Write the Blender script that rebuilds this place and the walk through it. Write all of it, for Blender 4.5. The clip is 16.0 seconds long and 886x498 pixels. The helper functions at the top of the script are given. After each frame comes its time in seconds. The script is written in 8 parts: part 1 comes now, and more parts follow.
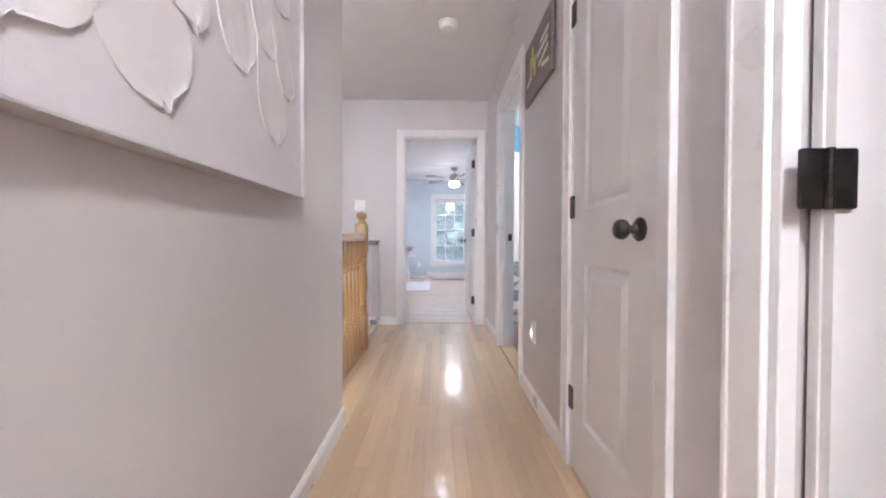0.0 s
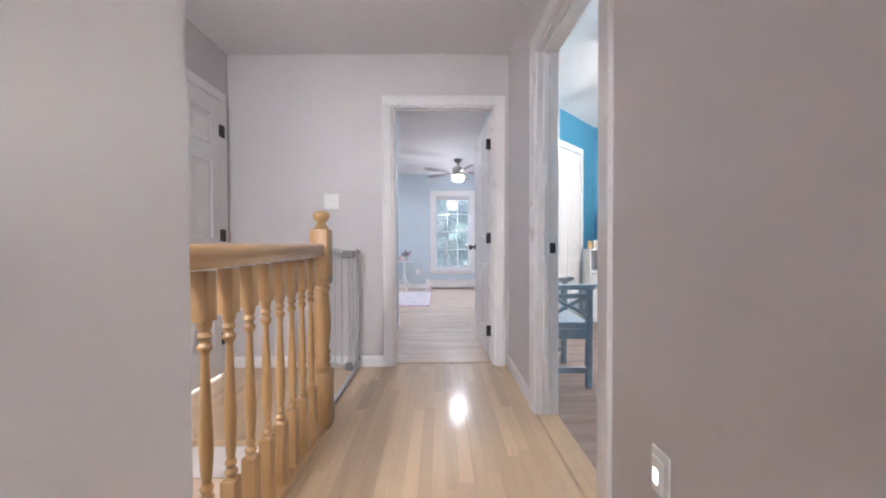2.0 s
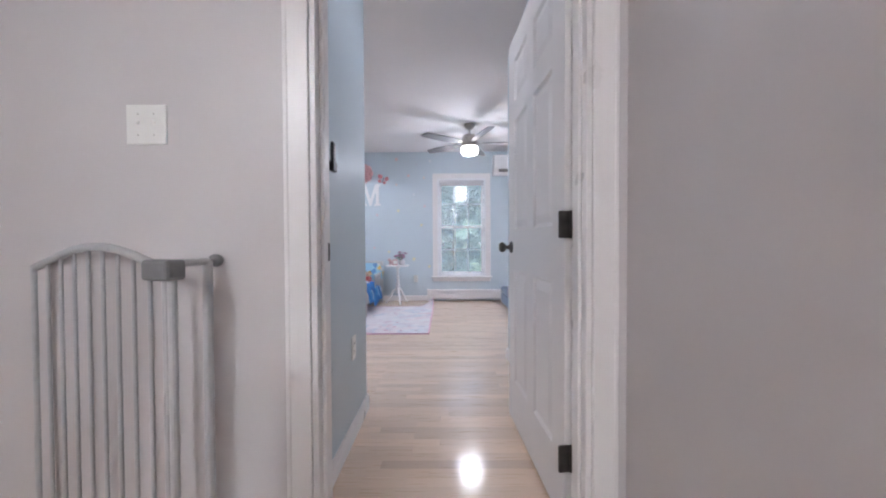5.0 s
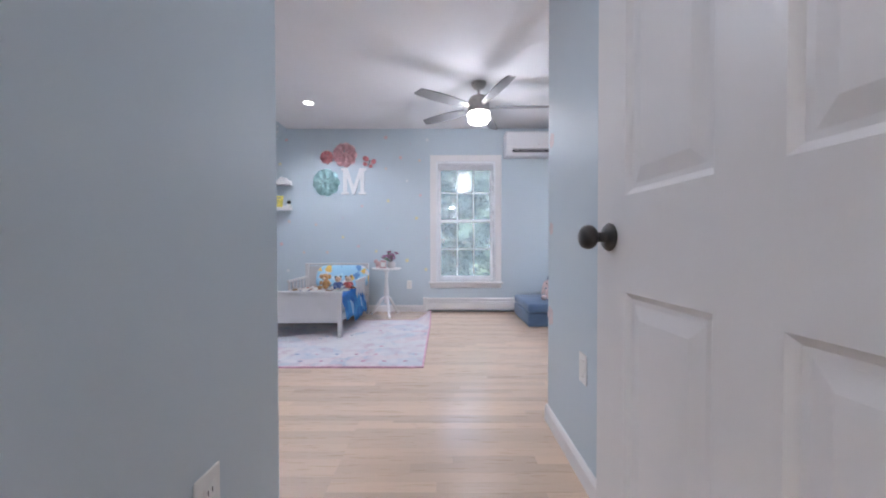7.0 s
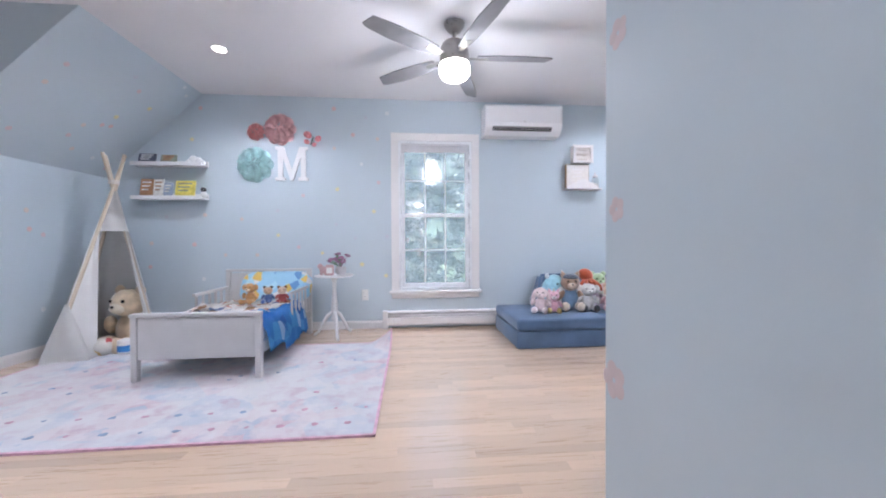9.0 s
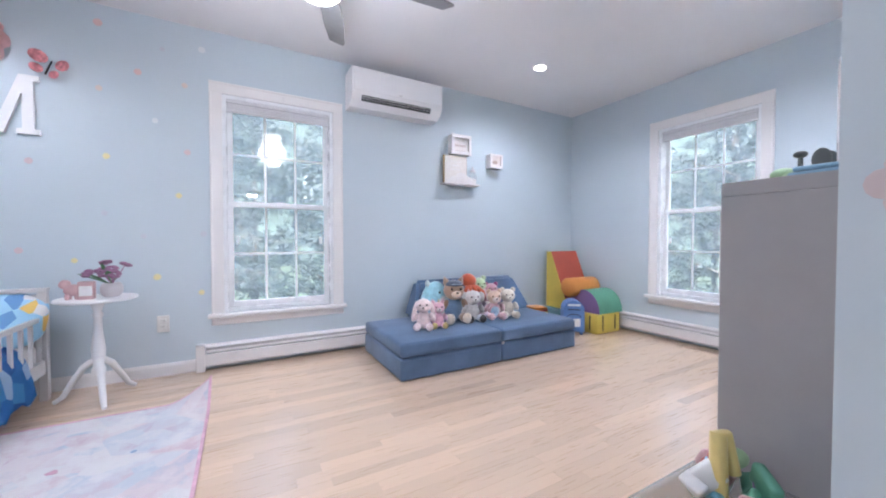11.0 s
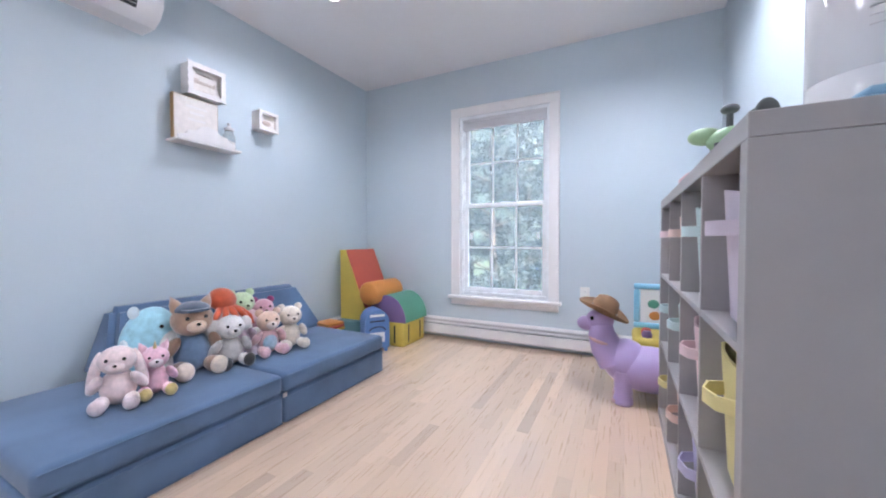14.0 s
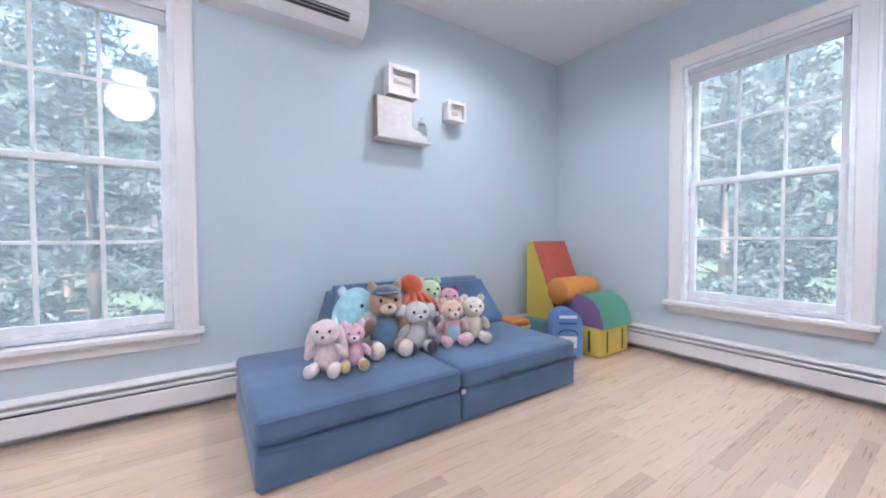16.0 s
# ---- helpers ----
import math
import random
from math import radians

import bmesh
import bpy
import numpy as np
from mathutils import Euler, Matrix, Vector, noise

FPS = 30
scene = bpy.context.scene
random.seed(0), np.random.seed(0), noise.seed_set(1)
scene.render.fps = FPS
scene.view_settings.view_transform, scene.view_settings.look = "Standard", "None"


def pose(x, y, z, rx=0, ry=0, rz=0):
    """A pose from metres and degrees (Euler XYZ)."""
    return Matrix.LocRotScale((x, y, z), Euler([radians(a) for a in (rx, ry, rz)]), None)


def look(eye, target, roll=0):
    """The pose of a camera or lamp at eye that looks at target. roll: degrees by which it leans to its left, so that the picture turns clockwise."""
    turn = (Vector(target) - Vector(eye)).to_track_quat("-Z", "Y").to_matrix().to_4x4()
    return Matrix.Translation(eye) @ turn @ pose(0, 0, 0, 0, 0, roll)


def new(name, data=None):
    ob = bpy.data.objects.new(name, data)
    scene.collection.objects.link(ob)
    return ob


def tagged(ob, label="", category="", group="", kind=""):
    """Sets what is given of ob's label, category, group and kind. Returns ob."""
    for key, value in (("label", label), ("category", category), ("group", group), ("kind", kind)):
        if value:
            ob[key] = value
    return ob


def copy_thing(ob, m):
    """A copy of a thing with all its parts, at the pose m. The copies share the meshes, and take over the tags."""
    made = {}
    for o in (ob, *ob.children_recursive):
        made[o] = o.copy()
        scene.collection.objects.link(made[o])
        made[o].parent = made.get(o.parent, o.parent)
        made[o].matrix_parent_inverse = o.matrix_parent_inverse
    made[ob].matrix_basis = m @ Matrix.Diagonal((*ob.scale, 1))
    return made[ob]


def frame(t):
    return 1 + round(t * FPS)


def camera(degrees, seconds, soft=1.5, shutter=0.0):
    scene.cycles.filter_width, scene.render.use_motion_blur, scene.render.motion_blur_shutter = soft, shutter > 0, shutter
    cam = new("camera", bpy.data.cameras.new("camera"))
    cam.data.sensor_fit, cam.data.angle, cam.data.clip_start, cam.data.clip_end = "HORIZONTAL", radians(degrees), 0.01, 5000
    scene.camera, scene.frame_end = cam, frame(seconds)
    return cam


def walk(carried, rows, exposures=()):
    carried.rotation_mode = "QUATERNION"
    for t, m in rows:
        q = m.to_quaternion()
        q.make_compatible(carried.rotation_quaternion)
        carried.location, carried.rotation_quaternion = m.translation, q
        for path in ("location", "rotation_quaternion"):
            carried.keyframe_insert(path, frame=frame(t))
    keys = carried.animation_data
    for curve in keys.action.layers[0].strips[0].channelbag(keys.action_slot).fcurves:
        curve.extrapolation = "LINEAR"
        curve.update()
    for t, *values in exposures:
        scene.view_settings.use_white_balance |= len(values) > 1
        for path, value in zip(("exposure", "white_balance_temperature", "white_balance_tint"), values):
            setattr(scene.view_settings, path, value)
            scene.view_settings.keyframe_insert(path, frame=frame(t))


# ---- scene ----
cam = camera(101.8, 16.0, soft=2.0)
EXPO = ((0.0, 3.05), (2.0, 2.98), (4.2, 2.78), (7.0, 2.75), (8.7, 2.97), (11.0, 3.03), (16.0, 3.05))
PATH = [
    (0, (0.022, 0.048, 0.889), (0.046, 2.048, 0.857), 0.2),
    (0.5, (0.027, 0.302, 0.917), (0.054, 2.302, 0.885), 0.1),
    (1, (0.033, 0.569, 0.943), (0.056, 2.569, 0.909), -0.1),
    (1.5, (0.023, 0.878, 0.956), (0.041, 2.878, 0.924), -0.1),
    (2, (0.003, 1.149, 0.97), (0.025, 3.148, 0.937), -0.2),
    (2.5, (0.014, 1.446, 0.975), (0.03, 3.446, 0.942), -0.2),
    (3, (-0.002, 1.749, 0.966), (0.011, 3.748, 0.928), -0.1),
    (3.5, (-0.023, 2.057, 0.958), (-0.015, 4.057, 0.925), -0.2),
    (4, (-0.01, 2.324, 0.95), (-0.007, 4.324, 0.914), -0.1),
    (4.2, (-0.002, 2.432, 0.954), (-0.004, 4.432, 0.919), -0.2),
    (6.3, (0.04, 3.691, 0.934), (0.023, 5.69, 0.899), -0.2),
    (6.5, (0.027, 3.772, 0.926), (0.025, 5.772, 0.894), -0.1),
    (7, (0.007, 4.045, 0.914), (0.001, 6.044, 0.882), -0.1),
    (7.5, (-0.004, 4.266, 0.902), (-0.003, 6.266, 0.87), -0.2),
    (8, (0.005, 4.495, 0.916), (0.01, 6.495, 0.885), -0.1),
    (8.5, (0.019, 4.724, 0.908), (0.061, 6.723, 0.877), -0.1),
    (8.7, (0.025, 4.825, 0.9), (0.116, 6.823, 0.87), -0.2),
    (10.8, (0.022, 5.703, 0.928), (0.909, 7.496, 0.885), -0.0),
    (11, (0.013, 5.762, 0.931), (0.991, 7.505, 0.887), -0.0),
    (11.5, (0.031, 5.9, 0.927), (1.261, 7.477, 0.884), -0.0),
    (12, (0.081, 6.043, 0.933), (1.509, 7.443, 0.89), -0.0),
    (12.5, (0.182, 6.194, 0.938), (1.76, 7.423, 0.891), 0.0),
    (13, (0.293, 6.317, 0.939), (1.991, 7.372, 0.882), 0.0),
    (13.5, (0.414, 6.428, 0.929), (2.184, 7.358, 0.873), 0.0),
    (14, (0.557, 6.462, 0.907), (2.343, 7.362, 0.854), -0.1),
    (14.5, (0.712, 6.48, 0.889), (2.453, 7.463, 0.832), -0.2),
    (15, (0.814, 6.514, 0.862), (2.418, 7.708, 0.809), -0.3),
    (15.5, (0.842, 6.571, 0.845), (2.218, 8.023, 0.797), -0.4),
    (16, (0.793, 6.645, 0.841), (1.903, 8.308, 0.785), -0.3),
]
walk(cam, [(t, look(e, g, r)) for t, e, g, r in PATH], EXPO)

# the origins of the spaces that the walk joins
HALL = Matrix.Translation((-0.035, -0.03, 0))
END = Matrix.Translation((0, 0, 0))
BEDROOM = Matrix.Translation((0, 0.17, 0))
SPACE = END

# ---- world and light ----
world = bpy.data.worlds.new("world")
scene.world = world
world.use_nodes = True
wn = world.node_tree
sky = wn.nodes.new("ShaderNodeTexSky")
sky.sky_type = "NISHITA"
sky.sun_disc = False
sky.sun_elevation = radians(48)
sky.sun_rotation = radians(218)
sky.dust_density = 3.0
wn.links.new(sky.outputs[0], wn.nodes["Background"].inputs[0])
wn.nodes["Background"].inputs[1].default_value = 0.15


def lamp(name, kind, m, energy, color=(1, 1, 1), size=0.2, size_y=None):
    d = bpy.data.lights.new(name, kind)
    d.energy, d.color = energy, color
    if kind == "AREA":
        d.size = size
        if size_y:
            d.shape, d.size_y = "RECTANGLE", size_y
    elif kind == "SUN":
        d.angle = radians(size)
    else:
        d.shadow_soft_size = size
    ob = new(name, d)
    ob.matrix_world = SPACE @ m
    return ob


lamp("sun", "SUN", look((0, 0, 10), (4.0, 5.2, 3.6)), 5.0, (0.93, 0.97, 1.0), 8)
DAY = (0.84, 0.92, 1.0)
# added area lamps outside, above the windows, standing in for daylight
lamp("sky_fill_lamp", "AREA", look((0.31, 9.62, 3.15), (0.31, 7.37, 0.9)), 5.0, DAY, 0.9, 0.8)
lamp("sky_fill_lamp", "AREA", look((4.32, 7.40, 3.15), (2.0, 7.40, 0.9)), 5.0, DAY, 0.9, 0.8)
lamp("sky_fill_lamp", "AREA", look((4.35, 4.0, 2.75), (2.0, 4.0, 0.9)), 24, DAY, 1.8, 0.9)
# unseen area lamp added on the lower floor to light up the stairs
lamp("stair_fill_lamp", "AREA", look((-1.05, 0.6, -2.3), (-1.05, 1.6, 2.0)), 5, (0.90, 0.93, 1.0), 0.9, 1.6)

# ---- materials ----
def nodes_of(name):
    m = bpy.data.materials.new(name)
    m.use_nodes = True
    nt = m.node_tree
    return m, nt, nt.nodes["Principled BSDF"]


def node(nt, kind, **kw):
    n = nt.nodes.new(kind)
    for k, v in kw.items():
        n.inputs[k].default_value = v
    return n


def ramp(nt, src, stops):
    r = nt.nodes.new("ShaderNodeValToRGB")
    while len(r.color_ramp.elements) < len(stops):
        r.color_ramp.elements.new(0.5)
    for e, (p, c) in zip(r.color_ramp.elements, stops):
        e.position, e.color = p, (*c, 1)
    nt.links.new(src, r.inputs[0])
    return r.outputs[0]


def shade(c, f):
    return tuple(min(1.0, v * f) for v in c)


def plain(name, color, rough=0.5, metal=0.0, scale=14.0, vary=0.06, bump=0.05, fine=180.0, sheen=0.0, coat=0.0, spec=0.5, coords="Object"):
    """Paint, plastic, cloth: two scales of tone, a fine relief and uneven gloss."""
    m, nt, b = nodes_of(name)
    tc = nt.nodes.new("ShaderNodeTexCoord")
    n1 = node(nt, "ShaderNodeTexNoise", Scale=scale, Detail=4.0)
    n2 = node(nt, "ShaderNodeTexNoise", Scale=fine, Detail=2.0)
    for n in (n1, n2):
        nt.links.new(tc.outputs[coords], n.inputs["Vector"])
    col = ramp(nt, n1.outputs[0], [(0.3, shade(color, 1 - vary)), (0.7, shade(color, 1 + vary))])
    nt.links.new(col, b.inputs["Base Color"])
    b.inputs["Roughness"].default_value = rough
    b.inputs["Metallic"].default_value = metal
    b.inputs["Sheen Weight"].default_value = sheen
    b.inputs["Coat Weight"].default_value = coat
    b.inputs["Specular IOR Level"].default_value = spec
    mr = node(nt, "ShaderNodeMapRange")
    mr.inputs["To Min"].default_value, mr.inputs["To Max"].default_value = max(0.02, rough - 0.08), min(1, rough + 0.08)
    nt.links.new(n1.outputs[0], mr.inputs["Value"])
    nt.links.new(mr.outputs[0], b.inputs["Roughness"])
    if bump:
        bp = node(nt, "ShaderNodeBump", Strength=bump, Distance=0.002)
        nt.links.new(n2.outputs[0], bp.inputs["Height"])
        nt.links.new(bp.outputs[0], b.inputs["Normal"])
    return m


def fur(name, color, vary=0.16, bump=0.8, fine=260.0):
    return plain(name, color, 0.95, 0, 30.0, vary, bump, fine, 0.6, spec=0.2)


def wood(name, dark, light, source, rough=0.3, along=0, grain=1.0, coat=0.15, streak=0.6):
    """Wood with its grain along an axis; source: where the piece's own tone comes from (OBJECT, ISLAND or NONE)."""
    m, nt, b = nodes_of(name)
    tc = nt.nodes.new("ShaderNodeTexCoord")
    mp = nt.nodes.new("ShaderNodeMapping")
    sc = [26.0 * grain] * 3
    sc[along] = 1.3 * grain
    mp.inputs["Scale"].default_value = sc
    nt.links.new(tc.outputs["Object"], mp.inputs["Vector"])
    if source == "OBJECT":
        rnd = nt.nodes.new("ShaderNodeObjectInfo").outputs["Random"]
    elif source == "ISLAND":
        rnd = nt.nodes.new("ShaderNodeNewGeometry").outputs["Random Per Island"]
    else:
        v = nt.nodes.new("ShaderNodeValue")
        v.outputs[0].default_value = 0.5
        rnd = v.outputs[0]
    off = node(nt, "ShaderNodeMath")
    off.operation = "MULTIPLY"
    off.inputs[1].default_value = 57.0
    nt.links.new(rnd, off.inputs[0])
    cx = nt.nodes.new("ShaderNodeCombineXYZ")
    for k in range(3):
        nt.links.new(off.outputs[0], cx.inputs[k])
    nt.links.new(cx.outputs[0], mp.inputs["Location"])
    g1 = node(nt, "ShaderNodeTexNoise", Scale=1.0, Detail=6.0, Roughness=0.65, Distortion=1.2)
    g2 = node(nt, "ShaderNodeTexNoise", Scale=4.5, Detail=3.0)
    for g in (g1, g2):
        nt.links.new(mp.outputs[0], g.inputs["Vector"])
    tone = ramp(nt, rnd, [(0.0, shade(light, 0.74)), (0.06, shade(light, 0.87)), (0.3, shade(light, 0.95)), (0.6, light), (0.88, shade(light, 1.10)), (1.0, shade(light, 0.88))])
    mx = nt.nodes.new("ShaderNodeMix")
    mx.data_type = "RGBA"
    fac = ramp(nt, g1.outputs[0], [(0.66 - 0.35 * streak, (0, 0, 0)), (0.80, (streak, streak, streak))])
    nt.links.new(fac, mx.inputs["Factor"])
    nt.links.new(tone, mx.inputs["A"])
    mx.inputs["B"].default_value = (*dark, 1)
    mx2 = nt.nodes.new("ShaderNodeMix")
    mx2.data_type, mx2.blend_type = "RGBA", "MULTIPLY"
    mx2.inputs["Factor"].default_value = 0.05
    nt.links.new(mx.outputs["Result"], mx2.inputs["A"])
    nt.links.new(ramp(nt, g2.outputs[0], [(0.35, (0.7, 0.68, 0.66)), (0.6, (1, 1, 1))]), mx2.inputs["B"])
    nt.links.new(mx2.outputs["Result"], b.inputs["Base Color"])
    mr = node(nt, "ShaderNodeMapRange")
    mr.inputs["To Min"].default_value, mr.inputs["To Max"].default_value = rough - 0.07, rough + 0.1
    nt.links.new(g2.outputs[0], mr.inputs["Value"])
    nt.links.new(mr.outputs[0], b.inputs["Roughness"])
    b.inputs["Coat Weight"].default_value = coat
    b.inputs["Coat Roughness"].default_value = 0.12
    bp = node(nt, "ShaderNodeBump", Strength=0.05, Distance=0.001)
    nt.links.new(g1.outputs[0], bp.inputs["Height"])
    nt.links.new(bp.outputs[0], b.inputs["Normal"])
    return m


def glow(name, color, strength):
    m, nt, b = nodes_of(name)
    b.inputs["Base Color"].default_value = (*color, 1)
    b.inputs["Emission Color"].default_value = (*color, 1)
    b.inputs["Emission Strength"].default_value = strength
    return m


GREY_WALL = plain("hall_paint", (0.60, 0.565, 0.565), 0.42, 0, 2.0, 0.025, 0.05, 260)
BLUE_WALL = plain("pale_blue_paint", (0.545, 0.62, 0.668), 0.48, 0, 2.0, 0.02, 0.05, 260)
TEAL_WALL = plain("strong_blue_paint", (0.07, 0.285, 0.45), 0.45, 0, 2.0, 0.03, 0.10, 260)
CEIL = plain("ceiling_paint", (0.80, 0.79, 0.80), 0.75, 0, 3.0, 0.015, 0.2, 140)
TRIM = plain("white_trim_paint", (0.80, 0.775, 0.77), 0.30, 0, 6.0, 0.02, 0.0)
DOORP = plain("door_paint", (0.76, 0.735, 0.73), 0.34, 0, 5.0, 0.02, 0.0)
BRONZE = plain("oil_rubbed_bronze", (0.075, 0.068, 0.065), 0.32, 0.85, 30, 0.25, 0.05, 300)
NICKEL = plain("brushed_nickel", (0.55, 0.53, 0.51), 0.28, 1.0, 30, 0.06, 0.04, 300)
PLATE = plain("switch_plastic", (0.82, 0.81, 0.79), 0.3, 0, 20, 0.02, 0.0)
VINYL = plain("window_vinyl", (0.84, 0.85, 0.87), 0.28, 0, 10, 0.015, 0.02)
# near-black colour that puts the shade into gaps, slots and vents
DARK = plain("dark_gap", (0.03, 0.03, 0.035), 0.7, 0, 20, 0.2, 0.0)
OAK_PARTS = wood("pale_maple_boards", (0.54, 0.35, 0.225), (0.68, 0.495, 0.355), "OBJECT", 0.28, 0, 1.0, 0.85, 0.20)
OAK_REST = wood("pale_maple_boards_rest", (0.54, 0.35, 0.225), (0.68, 0.495, 0.355), "ISLAND", 0.28, 0, 1.0, 0.85, 0.20)
HALL_PARTS = wood("honey_maple_boards", (0.36, 0.22, 0.12), (0.59, 0.42, 0.265), "OBJECT", 0.30, 1, 1.0, 0.55, 0.45)
VINYL_PLANK = wood("grey_brown_planks", (0.085, 0.05, 0.04), (0.35, 0.26, 0.225), "OBJECT", 0.42, 0, 0.6, 0.0, 0.85)
SUBFLOOR = plain("floor_joint", (0.52, 0.39, 0.28), 0.7, 0, 20, 0.2, 0.0)
OAK_RAIL = wood("honey_oak", (0.30, 0.16, 0.06), (0.50, 0.305, 0.14), "NONE", 0.36, 1, 1.2, 0.2)
OAK_POST = wood("honey_oak_post", (0.30, 0.15, 0.05), (0.46, 0.275, 0.12), "NONE", 0.36, 2, 1.2, 0.2)

gm, gnt, gb = nodes_of("window_glass")
gb.inputs["Transmission Weight"].default_value = 1.0
gb.inputs["Roughness"].default_value = 0.0
gb.inputs["IOR"].default_value = 1.42
gb.inputs["Specular IOR Level"].default_value = 0.5
GLASS = gm

# ---- mesh helpers ----
def box(bm, lo, hi, bev=0.0, seg=1, m=None):
    r = bmesh.ops.create_cube(bm, size=1.0)
    vs = r["verts"]
    for v in vs:
        v.co = Vector([lo[k] + (v.co[k] + 0.5) * (hi[k] - lo[k]) for k in range(3)])
    if bev:
        es = list({e for v in vs for e in v.link_edges})
        g = bmesh.ops.bevel(bm, geom=es, offset=bev, segments=seg, affect="EDGES", profile=0.5)
        vs = list({v for f in g["faces"] for v in f.verts} | {v for v in vs if v.is_valid})
    if m is not None:
        bmesh.ops.transform(bm, matrix=m, verts=vs)
    return vs


def lathe(bm, prof, seg=24, m=None):
    """Turn a profile of (radius, height) about z."""
    rings = []
    for r, z in prof:
        if r < 1e-5:
            rings.append([bm.verts.new((0, 0, z))])
        else:
            rings.append([bm.verts.new((r * math.cos(2 * math.pi * k / seg), r * math.sin(2 * math.pi * k / seg), z)) for k in range(seg)])
    for a, b in zip(rings, rings[1:]):
        for k in range(seg):
            j = (k + 1) % seg
            if len(a) == 1 and len(b) > 1:
                bm.faces.new((a[0], b[j], b[k]))
            elif len(b) == 1 and len(a) > 1:
                bm.faces.new((a[k], a[j], b[0]))
            elif len(a) > 1:
                bm.faces.new((a[k], a[j], b[j], b[k]))
    for ring, flip in ((rings[0], True), (rings[-1], False)):
        if len(ring) > 1:
            bm.faces.new(ring[::-1] if flip else ring)
    vs = [v for r in rings for v in r]
    if m is not None:
        bmesh.ops.transform(bm, matrix=m, verts=vs)
    return vs


def tube(bm, pts, r, seg=10, r1=None):
    """A round bar along points, tapering from r to r1."""
    r1 = r if r1 is None else r1
    pts = [Vector(p) for p in pts]
    rings = []
    for i, p in enumerate(pts):
        d = (pts[min(i + 1, len(pts) - 1)] - pts[max(i - 1, 0)]).normalized()
        q = d.to_track_quat("Z", "Y")
        rr = r + (r1 - r) * i / max(1, len(pts) - 1)
        rings.append([bm.verts.new(p + q @ Vector((rr * math.cos(2 * math.pi * k / seg), rr * math.sin(2 * math.pi * k / seg), 0))) for k in range(seg)])
    for a, b in zip(rings, rings[1:]):
        for k in range(seg):
            bm.faces.new((a[k], a[(k + 1) % seg], b[(k + 1) % seg], b[k]))
    bm.faces.new(rings[0][::-1])
    bm.faces.new(rings[-1])


def ball(bm, c, r, m=None, u=18, v=12, rot=None):
    """An ellipsoid at c; r: a radius or three."""
    r = (r, r, r) if isinstance(r, (int, float)) else r
    g = bmesh.ops.create_uvsphere(bm, u_segments=u, v_segments=v, radius=1.0)
    t = Matrix.Translation(c) @ (rot.to_4x4() if rot is not None else Matrix()) @ Matrix.Diagonal((*r, 1))
    bmesh.ops.transform(bm, matrix=(m @ t if m is not None else t), verts=g["verts"])
    return g["verts"]


def prism(bm, poly, lo, hi, axis=1):
    """A flat outline (two coordinates) drawn out along an axis."""
    def at(p, h):
        q = list(p)
        q.insert(axis, h)
        return bm.verts.new(q)
    a = [at(p, lo) for p in poly]
    b = [at(p, hi) for p in poly]
    n = len(poly)
    fs = [bm.faces.new(a), bm.faces.new(b[::-1])]
    for k in range(n):
        fs.append(bm.faces.new((a[k], b[k], b[(k + 1) % n], a[(k + 1) % n])))
    bmesh.ops.recalc_face_normals(bm, faces=fs)
    return a + b


def mesh_of(name, bm, mat, smooth=None):
    me = bpy.data.meshes.new(name)
    bmesh.ops.recalc_face_normals(bm, faces=bm.faces)
    if smooth is not None:
        for f in bm.faces:
            f.smooth = True
        for e in bm.edges:
            e.smooth = len(e.link_faces) == 2 and e.calc_face_angle(0) < radians(smooth)
    bm.to_mesh(me)
    bm.free()
    me.materials.append(mat)
    return me


def part(name, bm, mat, parent=None, label="", smooth=None, at=None):
    ob = new(name, mesh_of(name, bm, mat, smooth))
    if parent is not None:
        ob.parent = parent
    else:
        ob.matrix_basis = SPACE
    if at is not None:
        ob.matrix_basis = at
    if label:
        ob["label"] = label
    return ob


def thing(name, m, label, category, group=""):
    ob = new(name)
    ob.empty_display_size = 0.1
    ob.matrix_basis = SPACE @ m
    return tagged(ob, label, category, group)


def setting(name, bm, mat, label="", category="", smooth=None):
    ob = part(name, bm, mat, None, "", smooth)
    return tagged(ob, label, category, "", "structure")


def B():
    return bmesh.new()


def wall(name, axis, lo, hi, span, holes, mat, z0=0.0, z1=2.44, label="", rough_cut=None):
    """A straight wall along an axis: lo..hi is its thickness on the other axis; holes are (from, to, bottom, top)."""
    bm = B()

    def piece(a, b, c, d):
        if b - a < 1e-4 or d - c < 1e-4:
            return
        if axis == "x":
            box(bm, (a, lo, c), (b, hi, d))
        else:
            box(bm, (lo, a, c), (hi, b, d))
    at = span[0]
    for a, b, c, d in sorted(holes):
        piece(at, a, z0, z1)
        piece(a, b, z0, c)
        piece(a, b, d, z1)
        at = b
    piece(at, span[1], z0, z1)
    return setting(name, bm, mat, label, "wall")


H = 2.44
T = 0.06
SPACE = HALL
# ---- hall and stairwell ----
wall("wall_hall_left", "y", -0.57, -0.41, (-1.6, 1.83), [], GREY_WALL, label="plain warm grey painted hall wall ending at the stairs")
wall("wall_hall_right", "y", 0.585, 0.585 + T, (-1.6, 4.01), [(-0.18, 0.645, 0, 2.04), (0.93, 1.51, 0, 2.04), (2.39, 3.20, 0, 2.04)], GREY_WALL,
     label="warm grey painted hall wall with three doorways")
SPACE = END
wall("wall_hall_end", "x", 3.98, 3.98 + T, (-1.635, 0.61), [(-0.366, 0.45, 0, 2.045)], GREY_WALL, label="warm grey end wall with the bedroom doorway")
SPACE = HALL
